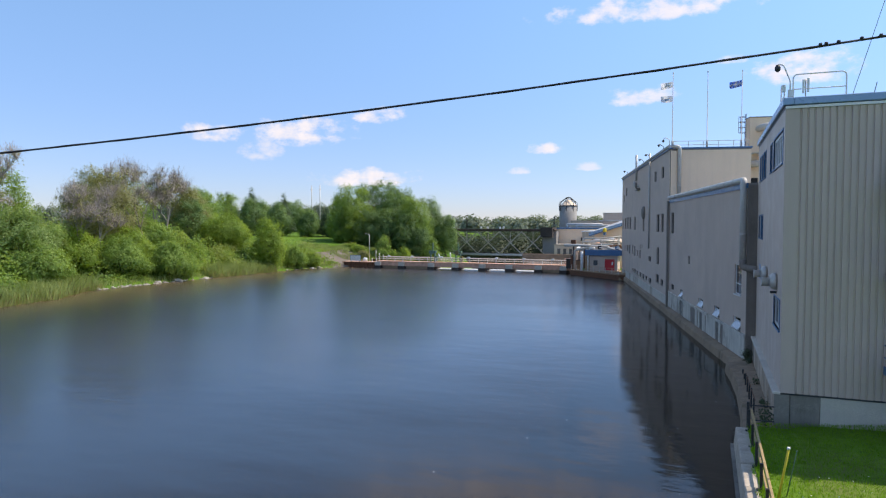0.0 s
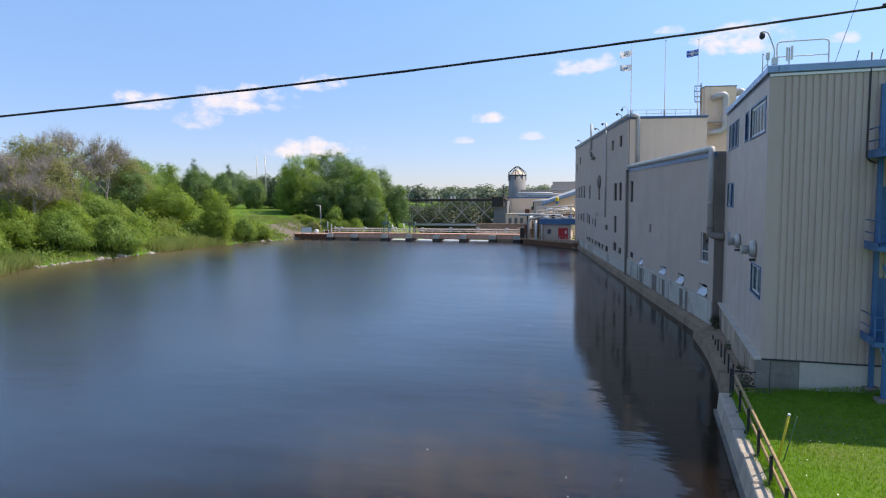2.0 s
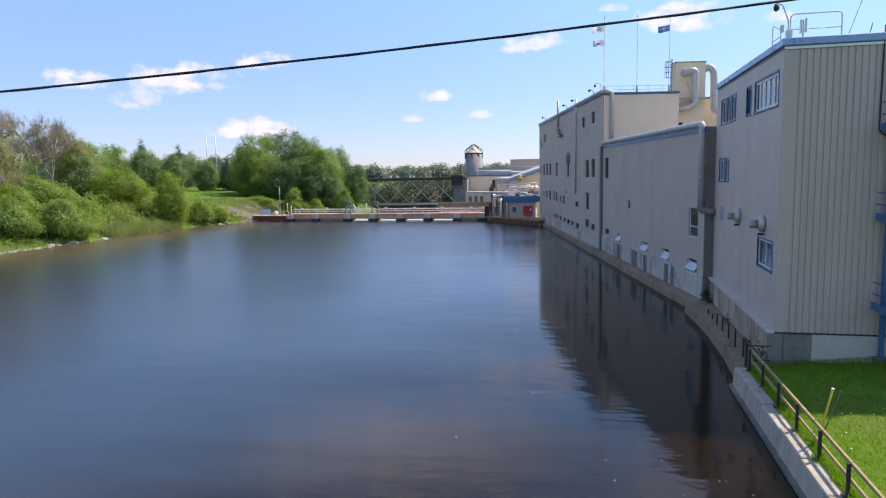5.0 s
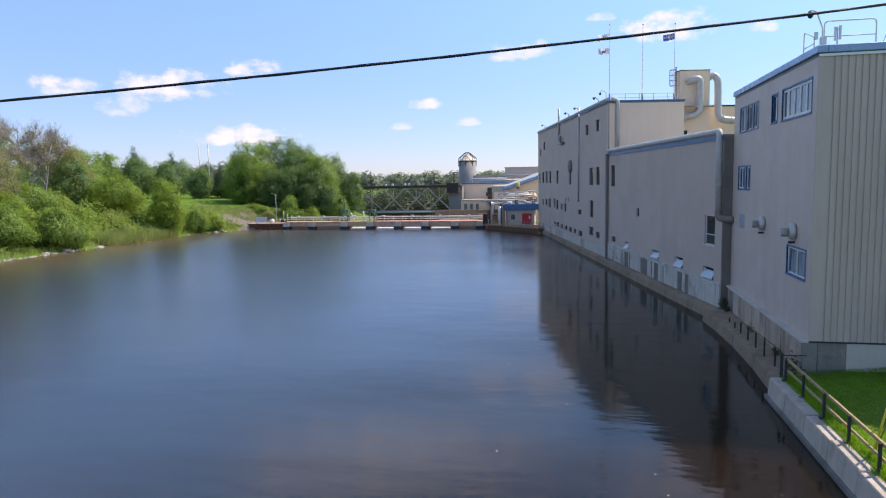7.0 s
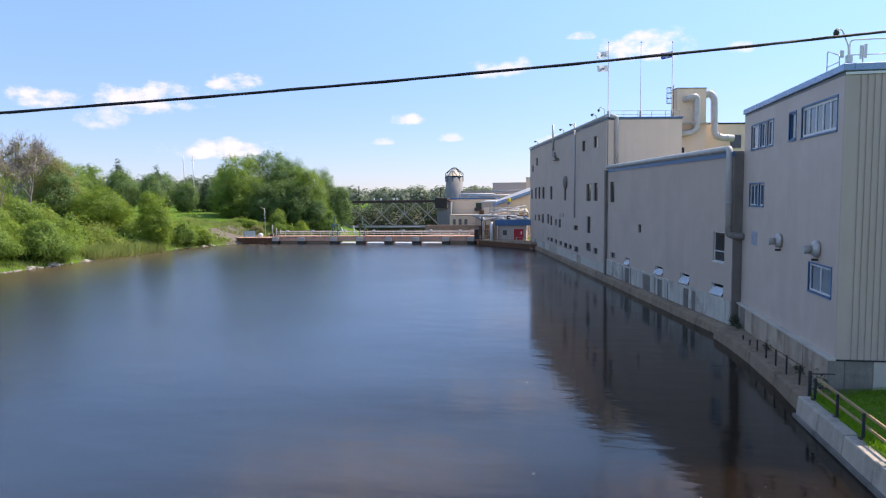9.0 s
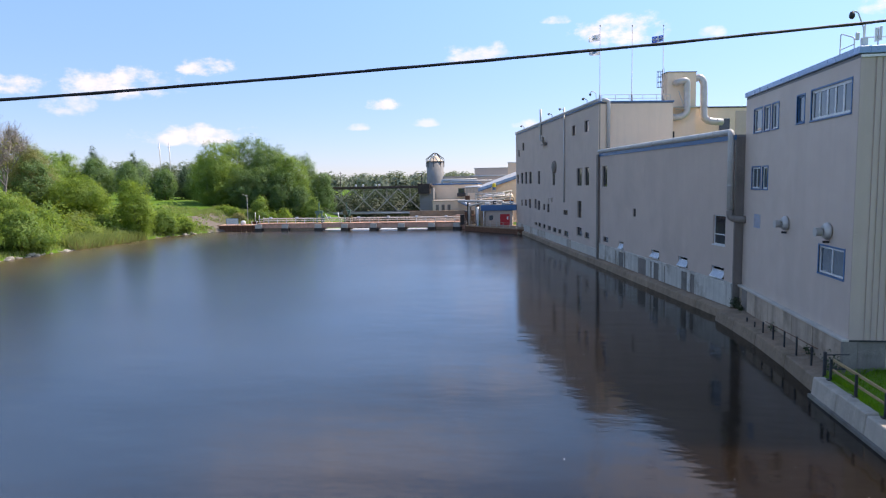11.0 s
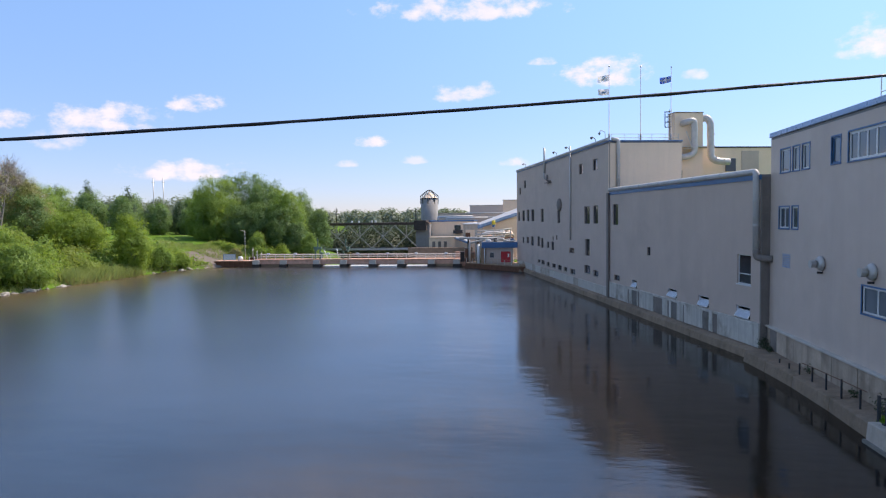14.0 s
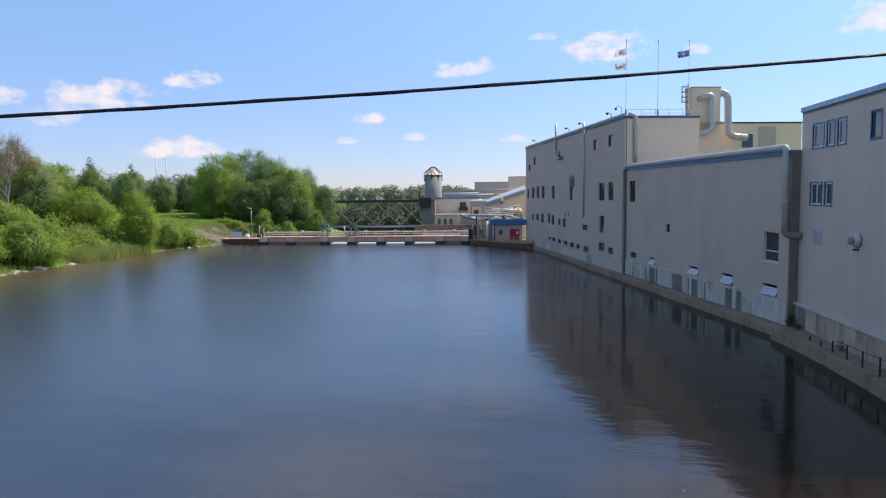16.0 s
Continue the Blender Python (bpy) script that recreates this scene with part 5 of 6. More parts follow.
def kiosk():
    b = thing("pump_kiosk", pose(-23.0, 102.2, 1.15), "grey pump kiosk with blue roof and red door", "kiosk")
    part("wall", Geo().box(-2.8, 2.8, 0, 4.5, 0, 3.25), RENDER_GREY, b)
    part("roof", Geo().box(-3.7, 3.7, -0.5, 5.0, 3.2, 4.35), BLUE, b, "blue metal roof fascia", bevel=0.05)
    part("roof_top", Geo().box(-3.5, 3.5, -0.3, 4.8, 4.35, 4.45), ROOFING, b)
    part("side_wall", Geo().box(-4.0, -3.0, 1.5, 4.5, 0, 3.2), PLANK, b, "brown timber side bay")
    d = part("door", Geo().box(0.25, 2.25, -0.06, 0.0, 0.2, 2.45), RED, b, "bright red steel door", bevel=0.01)
    part("notice", Geo().box(1.65, 1.95, -0.085, -0.065, 1.3, 1.95), WHITE, d)
    part("door_frame", Geo().box(0.12, 0.24, -0.04, 0.0, 0.0, 2.56).box(2.26, 2.38, -0.04, 0.0, 0.0, 2.56).box(0.24, 2.26, -0.04, 0.0, 2.46, 2.56), CONCRETE_PALE, b)
    part("window", Geo().box(-2.0, -1.2, -0.03, 0.0, 1.2, 2.2), GLASS, b)
    for x, q in ((-4.35, 0.27), (-3.1, 0.12)):
        part("column", Geo().sweep([(x, -0.3, 0), (x, -0.3, 4.0 if q > 0.2 else 3.2)], q, 12), WHITE, b, "white standing pipe", smooth=True)
    T = pose(0, 0, 0)
    pipe_run("process_pipe", [(-31.5, 104, 6.3), (-28.5, 104.0, 6.35), (-22.2, 104.0, 6.1), (-22.2, 104.0, 5.6)], 0.26, INSULATED, "fat white process pipe over the kiosk", T, "process pipes", 12, 2.2)
    pipe_run("process_pipe", [(-29.5, 105.4, 1.15), (-29.5, 105.4, 5.2), (-26.5, 105.4, 5.9), (-24.5, 106, 5.8), (-24.5, 106, 5.5)], 0.22, INSULATED, "white process pipe rising from the deck", T, "process pipes", 12, 1.7)
    pipe_run("process_pipe", [(-28.6, 109.2, 6.9), (-26.0, 109.2, 7.0), (-20.6, 109.5, 7.3)], 0.15, GALV, "grey process pipe on a rack", T, "process pipes", 12, 1.5)
    pipe_run("process_pipe", [(-28.6, 110.4, 7.6), (-24.0, 110.4, 7.8), (-20.6, 110.5, 8.2)], 0.13, INSULATED, "pale process pipe on a rack", T, "process pipes", 12, 1.3)
    r = thing("pipe_rack", None, "steel rack carrying process pipes", "rack")
    for x in (-28.4, -24.6, -20.9):
        for y in (108.8, 110.9):
            part("post", Geo().box(x - 0.1, x + 0.1, y - 0.1, y + 0.1, 1.15, 7.9), GALV, r)
        part("crossbeam", Geo().box(x - 0.1, x + 0.1, 108.9, 110.8, 6.4, 6.6), GALV, r)
    # roof of a lean-to rising towards the block
    s = thing("lean_to_roof", None, "sloping blue-edged metal roof on a tan wall", "roof")
    g = Geo().add([(-28.6, 118, 8.2), (-19.6, 118, 11.1), (-19.6, 130, 12.6), (-28.6, 130, 9.3), (-28.6, 118, 8.45), (-19.6, 118, 11.35), (-19.6, 130, 12.85), (-28.6, 130, 9.55)],
                  [(3, 2, 1, 0), (4, 5, 6, 7), (0, 1, 5, 4), (1, 2, 6, 5), (2, 3, 7, 6), (3, 0, 4, 7)])
    part("sheet", g, GALV, s)
    part("fascia", Geo().bar((-28.6, 117.9, 8.2), (-19.6, 117.9, 11.1), 0.12, 0.35), BLUE, s)
    part("flashing", Geo().bar((-28.6, 117.8, 8.5), (-19.6, 117.8, 11.4), 0.12, 0.6), BLUE_PALE, s)
    g = Geo().add([(-27.5, 118.6, 1.2), (-19.7, 118.6, 1.2), (-19.7, 118.6, 10.95), (-27.5, 118.6, 8.4), (-27.5, 119.0, 1.2), (-19.7, 119.0, 1.2), (-19.7, 119.0, 10.95), (-27.5, 119.0, 8.4)],
                  [(0, 1, 2, 3), (7, 6, 5, 4), (0, 4, 5, 1), (1, 5, 6, 2), (2, 6, 7, 3), (3, 7, 4, 0)])
    part("wall", g, RENDER_TAN, s)
    h = thing("hopper", pose(-24.9, 116.9, 1.2), "small yellow and blue hopper on legs", "hopper")
    part("bin", Geo().sweep([(0, 0, 7.8), (0, 0, 8.5), (0, 0, 8.75)], [0.42, 0.42, 0.25], 12), YELLOW, h)
    part("cone", Geo().sweep([(0, 0, 7.2), (0, 0, 7.8)], [0.34, 0.44], 12), BLUE, h)
    for a in (0, 1, 2, 3):
        x, y = 0.36 * math.cos(a * 1.571 + 0.78), 0.36 * math.sin(a * 1.571 + 0.78)
        part("leg", Geo().sweep([(x, y, 0), (x, y, 7.9)], 0.05, 6), GALV, h)
    for k, (x, z, mat) in enumerate(((-31.3, 4.0, RUST), (-32.4, 3.2, TRUSS_DARK), (-30.4, 2.9, PLANK))):
        e = thing("machine_crate", pose(x + 1.2, 106.6 + k * 0.9, 1.15), "weathered equipment box on the platform", "box", "platform boxes")
        part("body", Geo().box(-0.45, 0.45, -0.4, 0.4, 0.0, z - 1.15), mat, e, bevel=0.04)
        part("lid", Geo().box(-0.5, 0.5, -0.45, 0.45, z - 1.15, z - 1.05), DARK_METAL, e)


def pipe_yard():
    """Trestle, roof plant and pipework crowding the kiosk."""
    t = thing("pipe_trestle", None, "tan pipe trestle with a blue edge leading to the kiosk", "trestle")
    a, b = Vector((-38.6, 164.0, 4.7)), Vector((-30.2, 113.0, 5.3))
    # infill's shade is painted in with the dark brown render, against pale posts
    part("wall", Geo().bar(a - Vector((-0.3, 0, 1.9)), b - Vector((-0.3, 0, 2.3)), 0.25, 3.4), STAINED, t, "shaded brown infill wall")
    part("beam", Geo().bar(a, b, 0.7, 0.3), WHITE, t, "pale capping")
    part("edge", Geo().bar(a - Vector((0.4, 0, 0.3)), b - Vector((0.4, 0, 0.3)), 0.12, 0.35), BLUE, t, "blue edge strip")
    for k in range(11):
        p = a.lerp(b, k / 10)
        part("post", Geo().box(p.x - 0.3, p.x + 0.1, p.y - 0.25, p.y + 0.25, 1.2, p.z - 0.1), RENDER_TAN, t)
    rng = random.Random(12)
    T = pose(0, 0, 0)
    for k in range(9):
        y, z = 107.6 + 1.05 * k, 5.7 + 0.24 * k + rng.uniform(-0.1, 0.15)
        xa, xb = rng.uniform(-28.6, -26.0), rng.uniform(-22.6, -19.8)
        pts = [(xa, y, 1.2), (xa, y, z), ((xa + xb) / 2, y, z + rng.uniform(-0.15, 0.25)), (xb, y + 0.3, z + 0.3), (xb, y + 0.3, z - 0.8)]
        pipe_run("process_pipe", pts, rng.uniform(0.10, 0.24), (INSULATED, RUST, WHITE, CONCRETE, GALV)[k % 5], ("pale insulated process pipe", "rusted process pipe", "white process pipe", "dusty process pipe", "grey process pipe")[k % 5] + " in the yard pipework", T, "process pipes", 10, 0)
    for k, (x, y, z, r, h) in enumerate(((-27.3, 109.5, 5.0, 0.75, 1.6), (-25.6, 111.5, 5.4, 0.9, 1.5), (-23.4, 113.2, 5.9, 0.8, 1.6), (-21.2, 112.0, 6.3, 0.85, 1.5))):
        v = thing("pressure_vessel", pose(x, y, 1.2), "dusty insulated vessel standing among the pipes", "tank", "pipe yard vessels")
        part("shell", Geo().sweep([(0, 0, 0), (0, 0, z + h - 1.9), (0, 0, z + h - 1.45), (0, 0, z + h - 1.25)], [r, r, r * 0.75, r * 0.2], 16), (CONCRETE_PALE, BLEACHED, CONCRETE, RENDER_TAN)[k], v, smooth=True)
        part("nozzle", Geo().sweep([(0, 0, z + h - 1.3), (0, 0, z + h - 0.9)], 0.12, 8), GALV, v)
    for k, (x, y, w, d, h) in enumerate(((-25.4, 102.6, 0.5, 0.5, 0.5), (-23.9, 103.2, 0.35, 0.5, 0.75), (-21.6, 102.5, 0.7, 0.4, 0.4), (-20.4, 103.0, 0.4, 0.4, 0.6))):
        v = thing("roof_unit", pose(x, y, 5.6), "small pale plant box on the kiosk roof", "roof unit", "kiosk roof units")
        part("casing", Geo().box(-w, w, -d, d, 0, h), (WHITE, DARK_METAL, GALV, BLUE)[k], v, bevel=0.04)
        part("pipe_stub", Geo().sweep([(0, -d, h * 0.5), (0, -d - 0.25, h * 0.5), (w + 0.4, -d - 0.25, h * 0.4)], 0.08, 8), WHITE, v)
    v = thing("standpost", pose(-29.8, 105.8, 1.15), "tall brown timber post on the platform corner", "post")
    part("shaft", Geo().box(-0.16, 0.16, -0.16, 0.16, 0, 5.4), TRUSS_DARK, v, bevel=0.02)
    part("head_box", Geo().box(-0.55, 0.45, -0.25, 0.25, 5.2, 6.3), RUST, v, bevel=0.03)


kiosk()
pipe_yard()


# ---- truss bridge, mill buildings beyond the dam ----
def truss():
    t = thing("truss_bridge", None, "old steel truss bridge with a dark deck", "bridge")
    x0, x1, n = -88.6, -51.1, 5
    step = (x1 - x0) / n
    for y, near in ((170.0, True), (174.5, False)):
        steel = TRUSS if near else TRUSS_DARK
        thick = 0.30
        part("top_chord", Geo().box(x0 - 8, x1 + 1.2, y - 0.2, y + 0.2, 8.55, 8.95), TRUSS_DECK, t)
        part("bottom_chord", Geo().box(x0, x1, y - 0.2, y + 0.2, 0.9, 1.4), steel, t)
        for k in range(n if near else 0):
            a = x0 + k * step
            part("diagonal", Geo().bar((a, y - 0.1, 8.5), (a + step, y - 0.1, 1.3), 0.22, thick), steel, t)
            part("diagonal", Geo().bar((a, y + 0.14, 1.3), (a + step, y + 0.14, 8.5), 0.22, thick), steel, t)
            part("hanger", Geo().box(a + step / 2 - 0.12, a + step / 2 + 0.12, y - 0.12, y + 0.12, 4.8, 8.5), steel, t)
    part("deck", Geo().box(x0 - 10, x1 + 3.2, 169.6, 174.9, 8.95, 9.35), TRUSS_DECK, t, "dark rust-brown bridge deck")
    part("pipe", Geo().sweep([(x0, 169.4, 0.8), (x1 + 2, 169.4, 0.9)], 0.28, 10), INSULATED, t, smooth=True)
    part("abutment", Geo().box(-52.0, -47.6, 171.2, 175.4, -4, 8.6), SILO_GREY, t, "grey concrete abutment under the silo")
    part("end_block", Geo().box(-52.2, -48.4, 169.0, 175, 6.8, 9.9), TRUSS_DARK, t)
    for x in (-84.6, -78.0):
        p = thing("utility_pole", pose(x, 172, 9.35), "thin dark pole standing on the truss bridge", "pole", "bridge poles")
        part("shaft", Geo().sweep([(0, 0, 0), (0, 0, 4.9)], [0.13, 0.09], 8), TRUSS_DARK, p, smooth=True)
        part("crossarm", Geo().box(-0.5, 0.5, -0.05, 0.05, 4.2, 4.32), TRUSS_DARK, p)
    for x in (-82, -72.5, -70.2, -66.0, -64.8):
        solo("bridge_light", Geo().box(x - 0.3, x + 0.3, 170.2, 170.6, 9.35, 10.05), WHITE, "small white fixture on the bridge deck", "light", "bridge fixtures", bevel=0.08)


truss()


def mill():
    b = thing("pump_house", None, "beige pump house with a blue roof edge", "building")
    part("wall", Geo().box(-48.4, -34.0, 176, 190, 4.4, 9.4), RENDER_TAN, b)
    part("lower_wall", Geo().box(-47.0, -34.2, 165.5, 176, -4.0, 4.5), RENDER_TAN, b, "stained tan lower wall")
    part("lower_roof", Geo().box(-47.2, -34.0, 165.3, 176, 4.5, 4.7), CONCRETE, b, "dusty lower roof")
    part("roof_edge", Geo().box(-48.6, -33.8, 175.7, 190.3, 9.4, 9.8), BLUE, b, "blue painted roof edge")
    part("window", Geo().box(-40.2, -38.2, 175.85, 176.0, 6.2, 8.2), GLASS, b)
    part("balcony", Geo().box(-40.5, -37.5, 174.6, 175.9, 5.6, 5.75).box(-40.5, -37.5, 174.55, 174.62, 5.75, 6.7), DARK_METAL, b)
    for x in (-46.0, -44.2, -42.4):
        part("stain_panel", Geo().box(x, x + 0.9, 165.42, 165.5, -1.0, 3.4), STAINED, b)
    for z, y, xa, xb in ((11.0, 180, -46, -34.5), (10.5, 186, -44, -30)):
        pipe_run("process_pipe", [(xa, y, 9.8), (xa, y, z), (xb, y, z)], 0.3, INSULATED, "white pipe across the pump house roof", pose(0, 0, 0), "process pipes", 10, 0, 0.4)
    s = thing("silo", pose(-57.85, 242, 0), "round grey silo with a pale conical cap", "silo")
    part("shell", Geo().sweep([(0, 0, -3), (0, 0, 18.6)], 3.6, 32), SILO_GREY, s, smooth=True)
    part("rim", Geo().sweep([(0, 0, 18.6), (0, 0, 18.9)], 3.75, 32), DARK_METAL, s)
    part("cap", Geo().sweep([(0, 0, 18.9), (0, 0, 21.3)], [3.5, 0.7], 24), RENDER_TAN, s, "weathered conical cap")
    for k in range(8):
        a = k * math.pi / 4
        c, q = math.cos(a), math.sin(a)
        part("hoop", Geo().sweep(bend([(3.8 * c, 3.8 * q, 16.5), (3.8 * c, 3.8 * q, 19.9), (0.8 * c, 0.8 * q, 22.3), (0, 0, 22.4)], 0.5, 3), 0.14, 6), DARK_METAL, s)
    part("stair_tower", Geo().box(-6.0, -3.7, -1.0, 1.0, 13.2, 13.4).box(-6.0, -5.8, -1.0, -0.8, -2, 14.2).box(-6.0, -5.8, 0.8, 1.0, -2, 14.2).box(-6.0, -3.7, -1.0, -0.9, 14.1, 14.25), DARK_METAL, s)
    part("neck", Geo().box(-2.6, 3.6, -5.2, -3.4, -2, 9.4), SILO_GREY, s)
    f = thing("mill_building", None, "distant grey mill building with flat roofs", "building")
    part("wall", Geo().box(-37.2, -25.4, 200, 222, -2, 14.8), SIDING_FLAT, f)
    part("tall_wall", Geo().box(-25.4, -10.0, 200, 222, -2, 16.5), RENDER_TAN, f)
    part("roof_edge", Geo().box(-37.4, -25.4, 199.8, 222, 14.8, 15.0).box(-25.5, -9.8, 199.8, 222, 16.5, 16.75), GALV, f)
    part("low_wall", Geo().box(-49.0, -37.2, 202, 222, -2, 12.3), CONCRETE, f)
    for z in (12.1, 10.6):
        pipe_run("process_pipe", [(-38, 196, z), (-18, 196, z)], 0.3, INSULATED, "pale pipe along the mill wall", pose(0, 0, 0), "process pipes", 10)
    g = thing("yard_building", None, "low pale yard building beside the mill", "building")
    part("wall", Geo().box(-34.0, -20.5, 140, 160, -2, 8.8), CONCRETE, g)
    part("roof", Geo().box(-34.2, -20.3, 139.8, 160.2, 8.8, 9.1), WHITE, g)
    for k in range(4):
        part("panel", Geo().box(-33.4 + 3.1 * k, -31.0 + 3.1 * k, 139.85, 140.0, 1.5, 7.4), RENDER_TAN, g)


mill()

for x, y in ((-157.2, 200.0), (-153.2, 200.0)):
    z = land(x, y)
    t = thing("transmission_pole", pose(x, y, z), "tall weathered transmission pole beyond the trees", "pole", "transmission poles")
    part("shaft", Geo().sweep([(0, 0, 0), (0, 0, 27.0 - z)], [0.22, 0.15], 10), GALV, t, smooth=True)
    part("crossarm", Geo().box(-0.08, 0.08, -0.9, 0.9, 25.2 - z, 25.35 - z), BARK_PALE, t)


# ---- trees ----
def crown_mesh(name, rng, lobes, count, size, mat, hollow=0.55):
    lobes = np.array(lobes, float)   # x, y, z, rx, ry, rz
    weight = (lobes[:, 3] * lobes[:, 4] * lobes[:, 5]) ** 0.67
    pick = np.sort(rng.choice(len(lobes), count, p=weight / weight.sum()))
    d = rng.normal(0, 1, (count, 3))
    d /= np.linalg.norm(d, axis=1, keepdims=True)
    r = 1 - (1 - hollow) * rng.random((count, 1)) ** 1.6
    # uneven outline: clumps swell and gaps sink
    ph = rng.uniform(0, 6.28, (len(lobes), 4))[pick]
    bump = 1 + 0.14 * np.sin(d[:, 0] * 5.3 + ph[:, 0]) * np.sin(d[:, 1] * 4.7 + ph[:, 1]) + 0.10 * np.sin(d[:, 2] * 8 + ph[:, 2]) * np.sin(d[:, 0] * 9 + ph[:, 3])
    p = lobes[pick, :3] + d * lobes[pick, 3:] * r * bump[:, None]
    # leaves hang together in sprays round every ninth one
    lead = (np.arange(count) // 9) * 9
    p = np.where((np.arange(count) % 9 == 0)[:, None] | (pick != pick[lead])[:, None], p, p[lead] + rng.normal(0, 2.1 * size, (count, 3)))
    p += rng.normal(0, 0.12, (count, 3))
    mid = p.mean(axis=0)
    out = (p - mid) / (np.abs(p - mid).max(axis=0) + 0.01)
    return big_mesh(name, leaf_quads(rng, p, d[lead] * 0.8 + out * 0.9 + np.array([0, 0, 0.3]), size, 0.42), 4, [mat])


def limbs(rng, h, r, spread, levels=2, lean=0.0):
    """A tapered trunk with limbs, and where the limbs end."""
    g = Geo()
    tips = []

    def grow(p, d, length, rad, lev):
        pts, rs = [p], [rad]
        q = p
        for k in range(4):
            d = (d + Vector(rng.normal(0, 0.13, 3))).normalized()
            q = q + d * length / 4
            pts.append(q)
            rs.append(rad * (1 - 0.2 * (k + 1)) + 0.008)
        g.sweep(pts, rs, 6 if lev else 8)
        tips.append(q)
        if lev < levels:
            for k in range(4 if lev == 0 else 3):
                f = 0.4 + 0.6 * (k + 1) / 4
                base = pts[min(4, int(f * 4))]
                a = rng.uniform(0, 6.283)
                side = Vector((math.cos(a), math.sin(a), 0)) * spread
                grow(base, (d * 0.55 + side + Vector((0, 0, 0.35))).normalized(), length * rng.uniform(0.45, 0.65), rad * 0.5, lev + 1)

    grow(Vector((0, 0, -0.3)), Vector((lean, 0, 1)).normalized(), h, r, 0)
    return g, tips


def tree(x, y, height, half, mat, label, seed, kind="broad", count=5200, size=0.23, base=None, bark=None, group="riverside trees", name="tree", sx=1.0):
    rng = np.random.default_rng(seed)
    z = land(x, y) if base is None else base
    count = int(count * (3.2 if kind != "bare" else 1.2))
    size = size * (0.70 if kind != "bare" else 1.0)
    t = thing(name, pose(x, y, z), label, "tree" if name == "tree" else "shrub", group)
    h = height - z
    if kind == "bare":
        g, tips = limbs(rng, h * 0.62, 0.24, 0.55, 3)
        part("trunk", g, bark or BARK_PALE, t)
        c = np.array([tuple(q) for q in tips if q.z > h * 0.2])
        lob = [(*c[k % len(c)], 1.0, 1.0, 0.9) for k in range(len(c))]
        # fine twigs
        w = Geo()
        for q in tips:
            for _ in range(20):
                e = q + Vector((rng.normal(0, 0.8), rng.normal(0, 0.8), rng.uniform(0.4, 2.6)))
                w.sweep([q, (q + e) / 2 + Vector(rng.normal(0, 0.15, 3)), e], [0.03, 0.022, 0.011], 3, False)
        tagged(part("twig", w, bark or BARK_BROWN, t), kind="stuff")
        if count:
            cm = new("crown", crown_mesh("crown", rng, lob, count, size, mat, 0.1))
            cm.parent = t
        return t
    lob = []
    if kind == "broad":
        for k in range(52):
            a, q = rng.uniform(0, 6.283), (k + rng.random()) / 52
            zz = h * (0.08 + 0.86 * q)
            reach = half * (1.0 - 0.85 * abs(q - 0.40) ** 1.2)
            w = half * rng.uniform(0.17, 0.33) * (1.05 - 0.3 * q)
            c = max(0.0, reach - w) * rng.uniform(0.55, 1.0)
            lob.append((math.cos(a) * c, math.sin(a) * c, min(zz, h - w * 0.7), w, w, w * rng.uniform(0.6, 0.95)))
        lob.append((0, 0, h * 0.46, half * 0.70, half * 0.70, h * 0.44))
    elif kind == "bush":
        for k in range(46):
            a, q = rng.uniform(0, 6.283), rng.random() ** 0.55
            w = half * rng.uniform(0.13, 0.30)
            top = h * (1.0 - 0.55 * q * q) - w * 0.75
            lob.append((math.cos(a) * half * 0.78 * q, math.sin(a) * half * 0.78 * q, max(w * 0.5, top * rng.uniform(0.55, 1.0)), w, w, w * rng.uniform(0.6, 1.0)))
        for k in range(16):
            a, q = rng.uniform(0, 6.283), rng.random() ** 0.6
            w = half * rng.uniform(0.06, 0.13)
            rise = h * rng.uniform(0.07, 0.13)
            lob.append((math.cos(a) * half * 0.8 * q, math.sin(a) * half * 0.8 * q, h * (1.0 - 0.5 * q * q) - rise * 0.3, w, w, rise))
        lob.append((0, 0, h * 0.40, half * 0.78, half * 0.78, h * 0.50))
    elif kind == "cone":
        for k in range(9):
            q = k / 8
            w = half * (1.02 - 0.93 * q)
            lob.append((rng.normal(0, 0.1), rng.normal(0, 0.1), h * (0.14 + 0.83 * q), w, w, h * 0.075))
    if kind != "bush":
        g, tips = limbs(rng, h * 0.5, 0.05 * half + 0.1, 0.5, 1)
        part("trunk", g, bark or BARK, t)
    else:
        g = Geo()
        for k in range(5):
            a = k * 1.3
            g.sweep([(0, 0, -0.2), (0.3 * math.cos(a), 0.3 * math.sin(a), h * 0.25), (half * 0.4 * math.cos(a), half * 0.4 * math.sin(a), h * 0.55)], [0.09, 0.07, 0.03], 6)
        part("stems", g, bark or BARK, t)
    lob = [(a * sx, b, c, d * sx, e, f) for a, b, c, d, e, f in lob]
    cm = new("crown", crown_mesh("crown", rng, lob, count, size, mat))
    cm.parent = t
    return t


# grove beside the dam
tree(-99.5, 133, 22.9, 8.6, LEAF_MID, "tall broad leafy tree with a pale forked trunk", 1, count=8500, bark=BARK_PALE)
tree(-96.0, 147, 24.8, 8.5, LEAF_DARK, "tall dark green tree in the grove", 2, count=8000)
tree(-101.5, 146, 23.6, 7.5, LEAF_DARK, "tall dark tree behind the pale-trunked one", 14, count=6500)
tree(-90.5, 146, 22.4, 7.5, LEAF_DARK, "broad dark tree filling the grove", 15, count=6500)
tree(-88.5, 139, 20.6, 7.6, LEAF_DARK, "leafy mid-green tree in the grove", 3, count=7000)
tree(-80.2, 134, 18.8, 7.2, LEAF_MID, "rounded leafy tree at the edge of the grove", 4, count=7500)
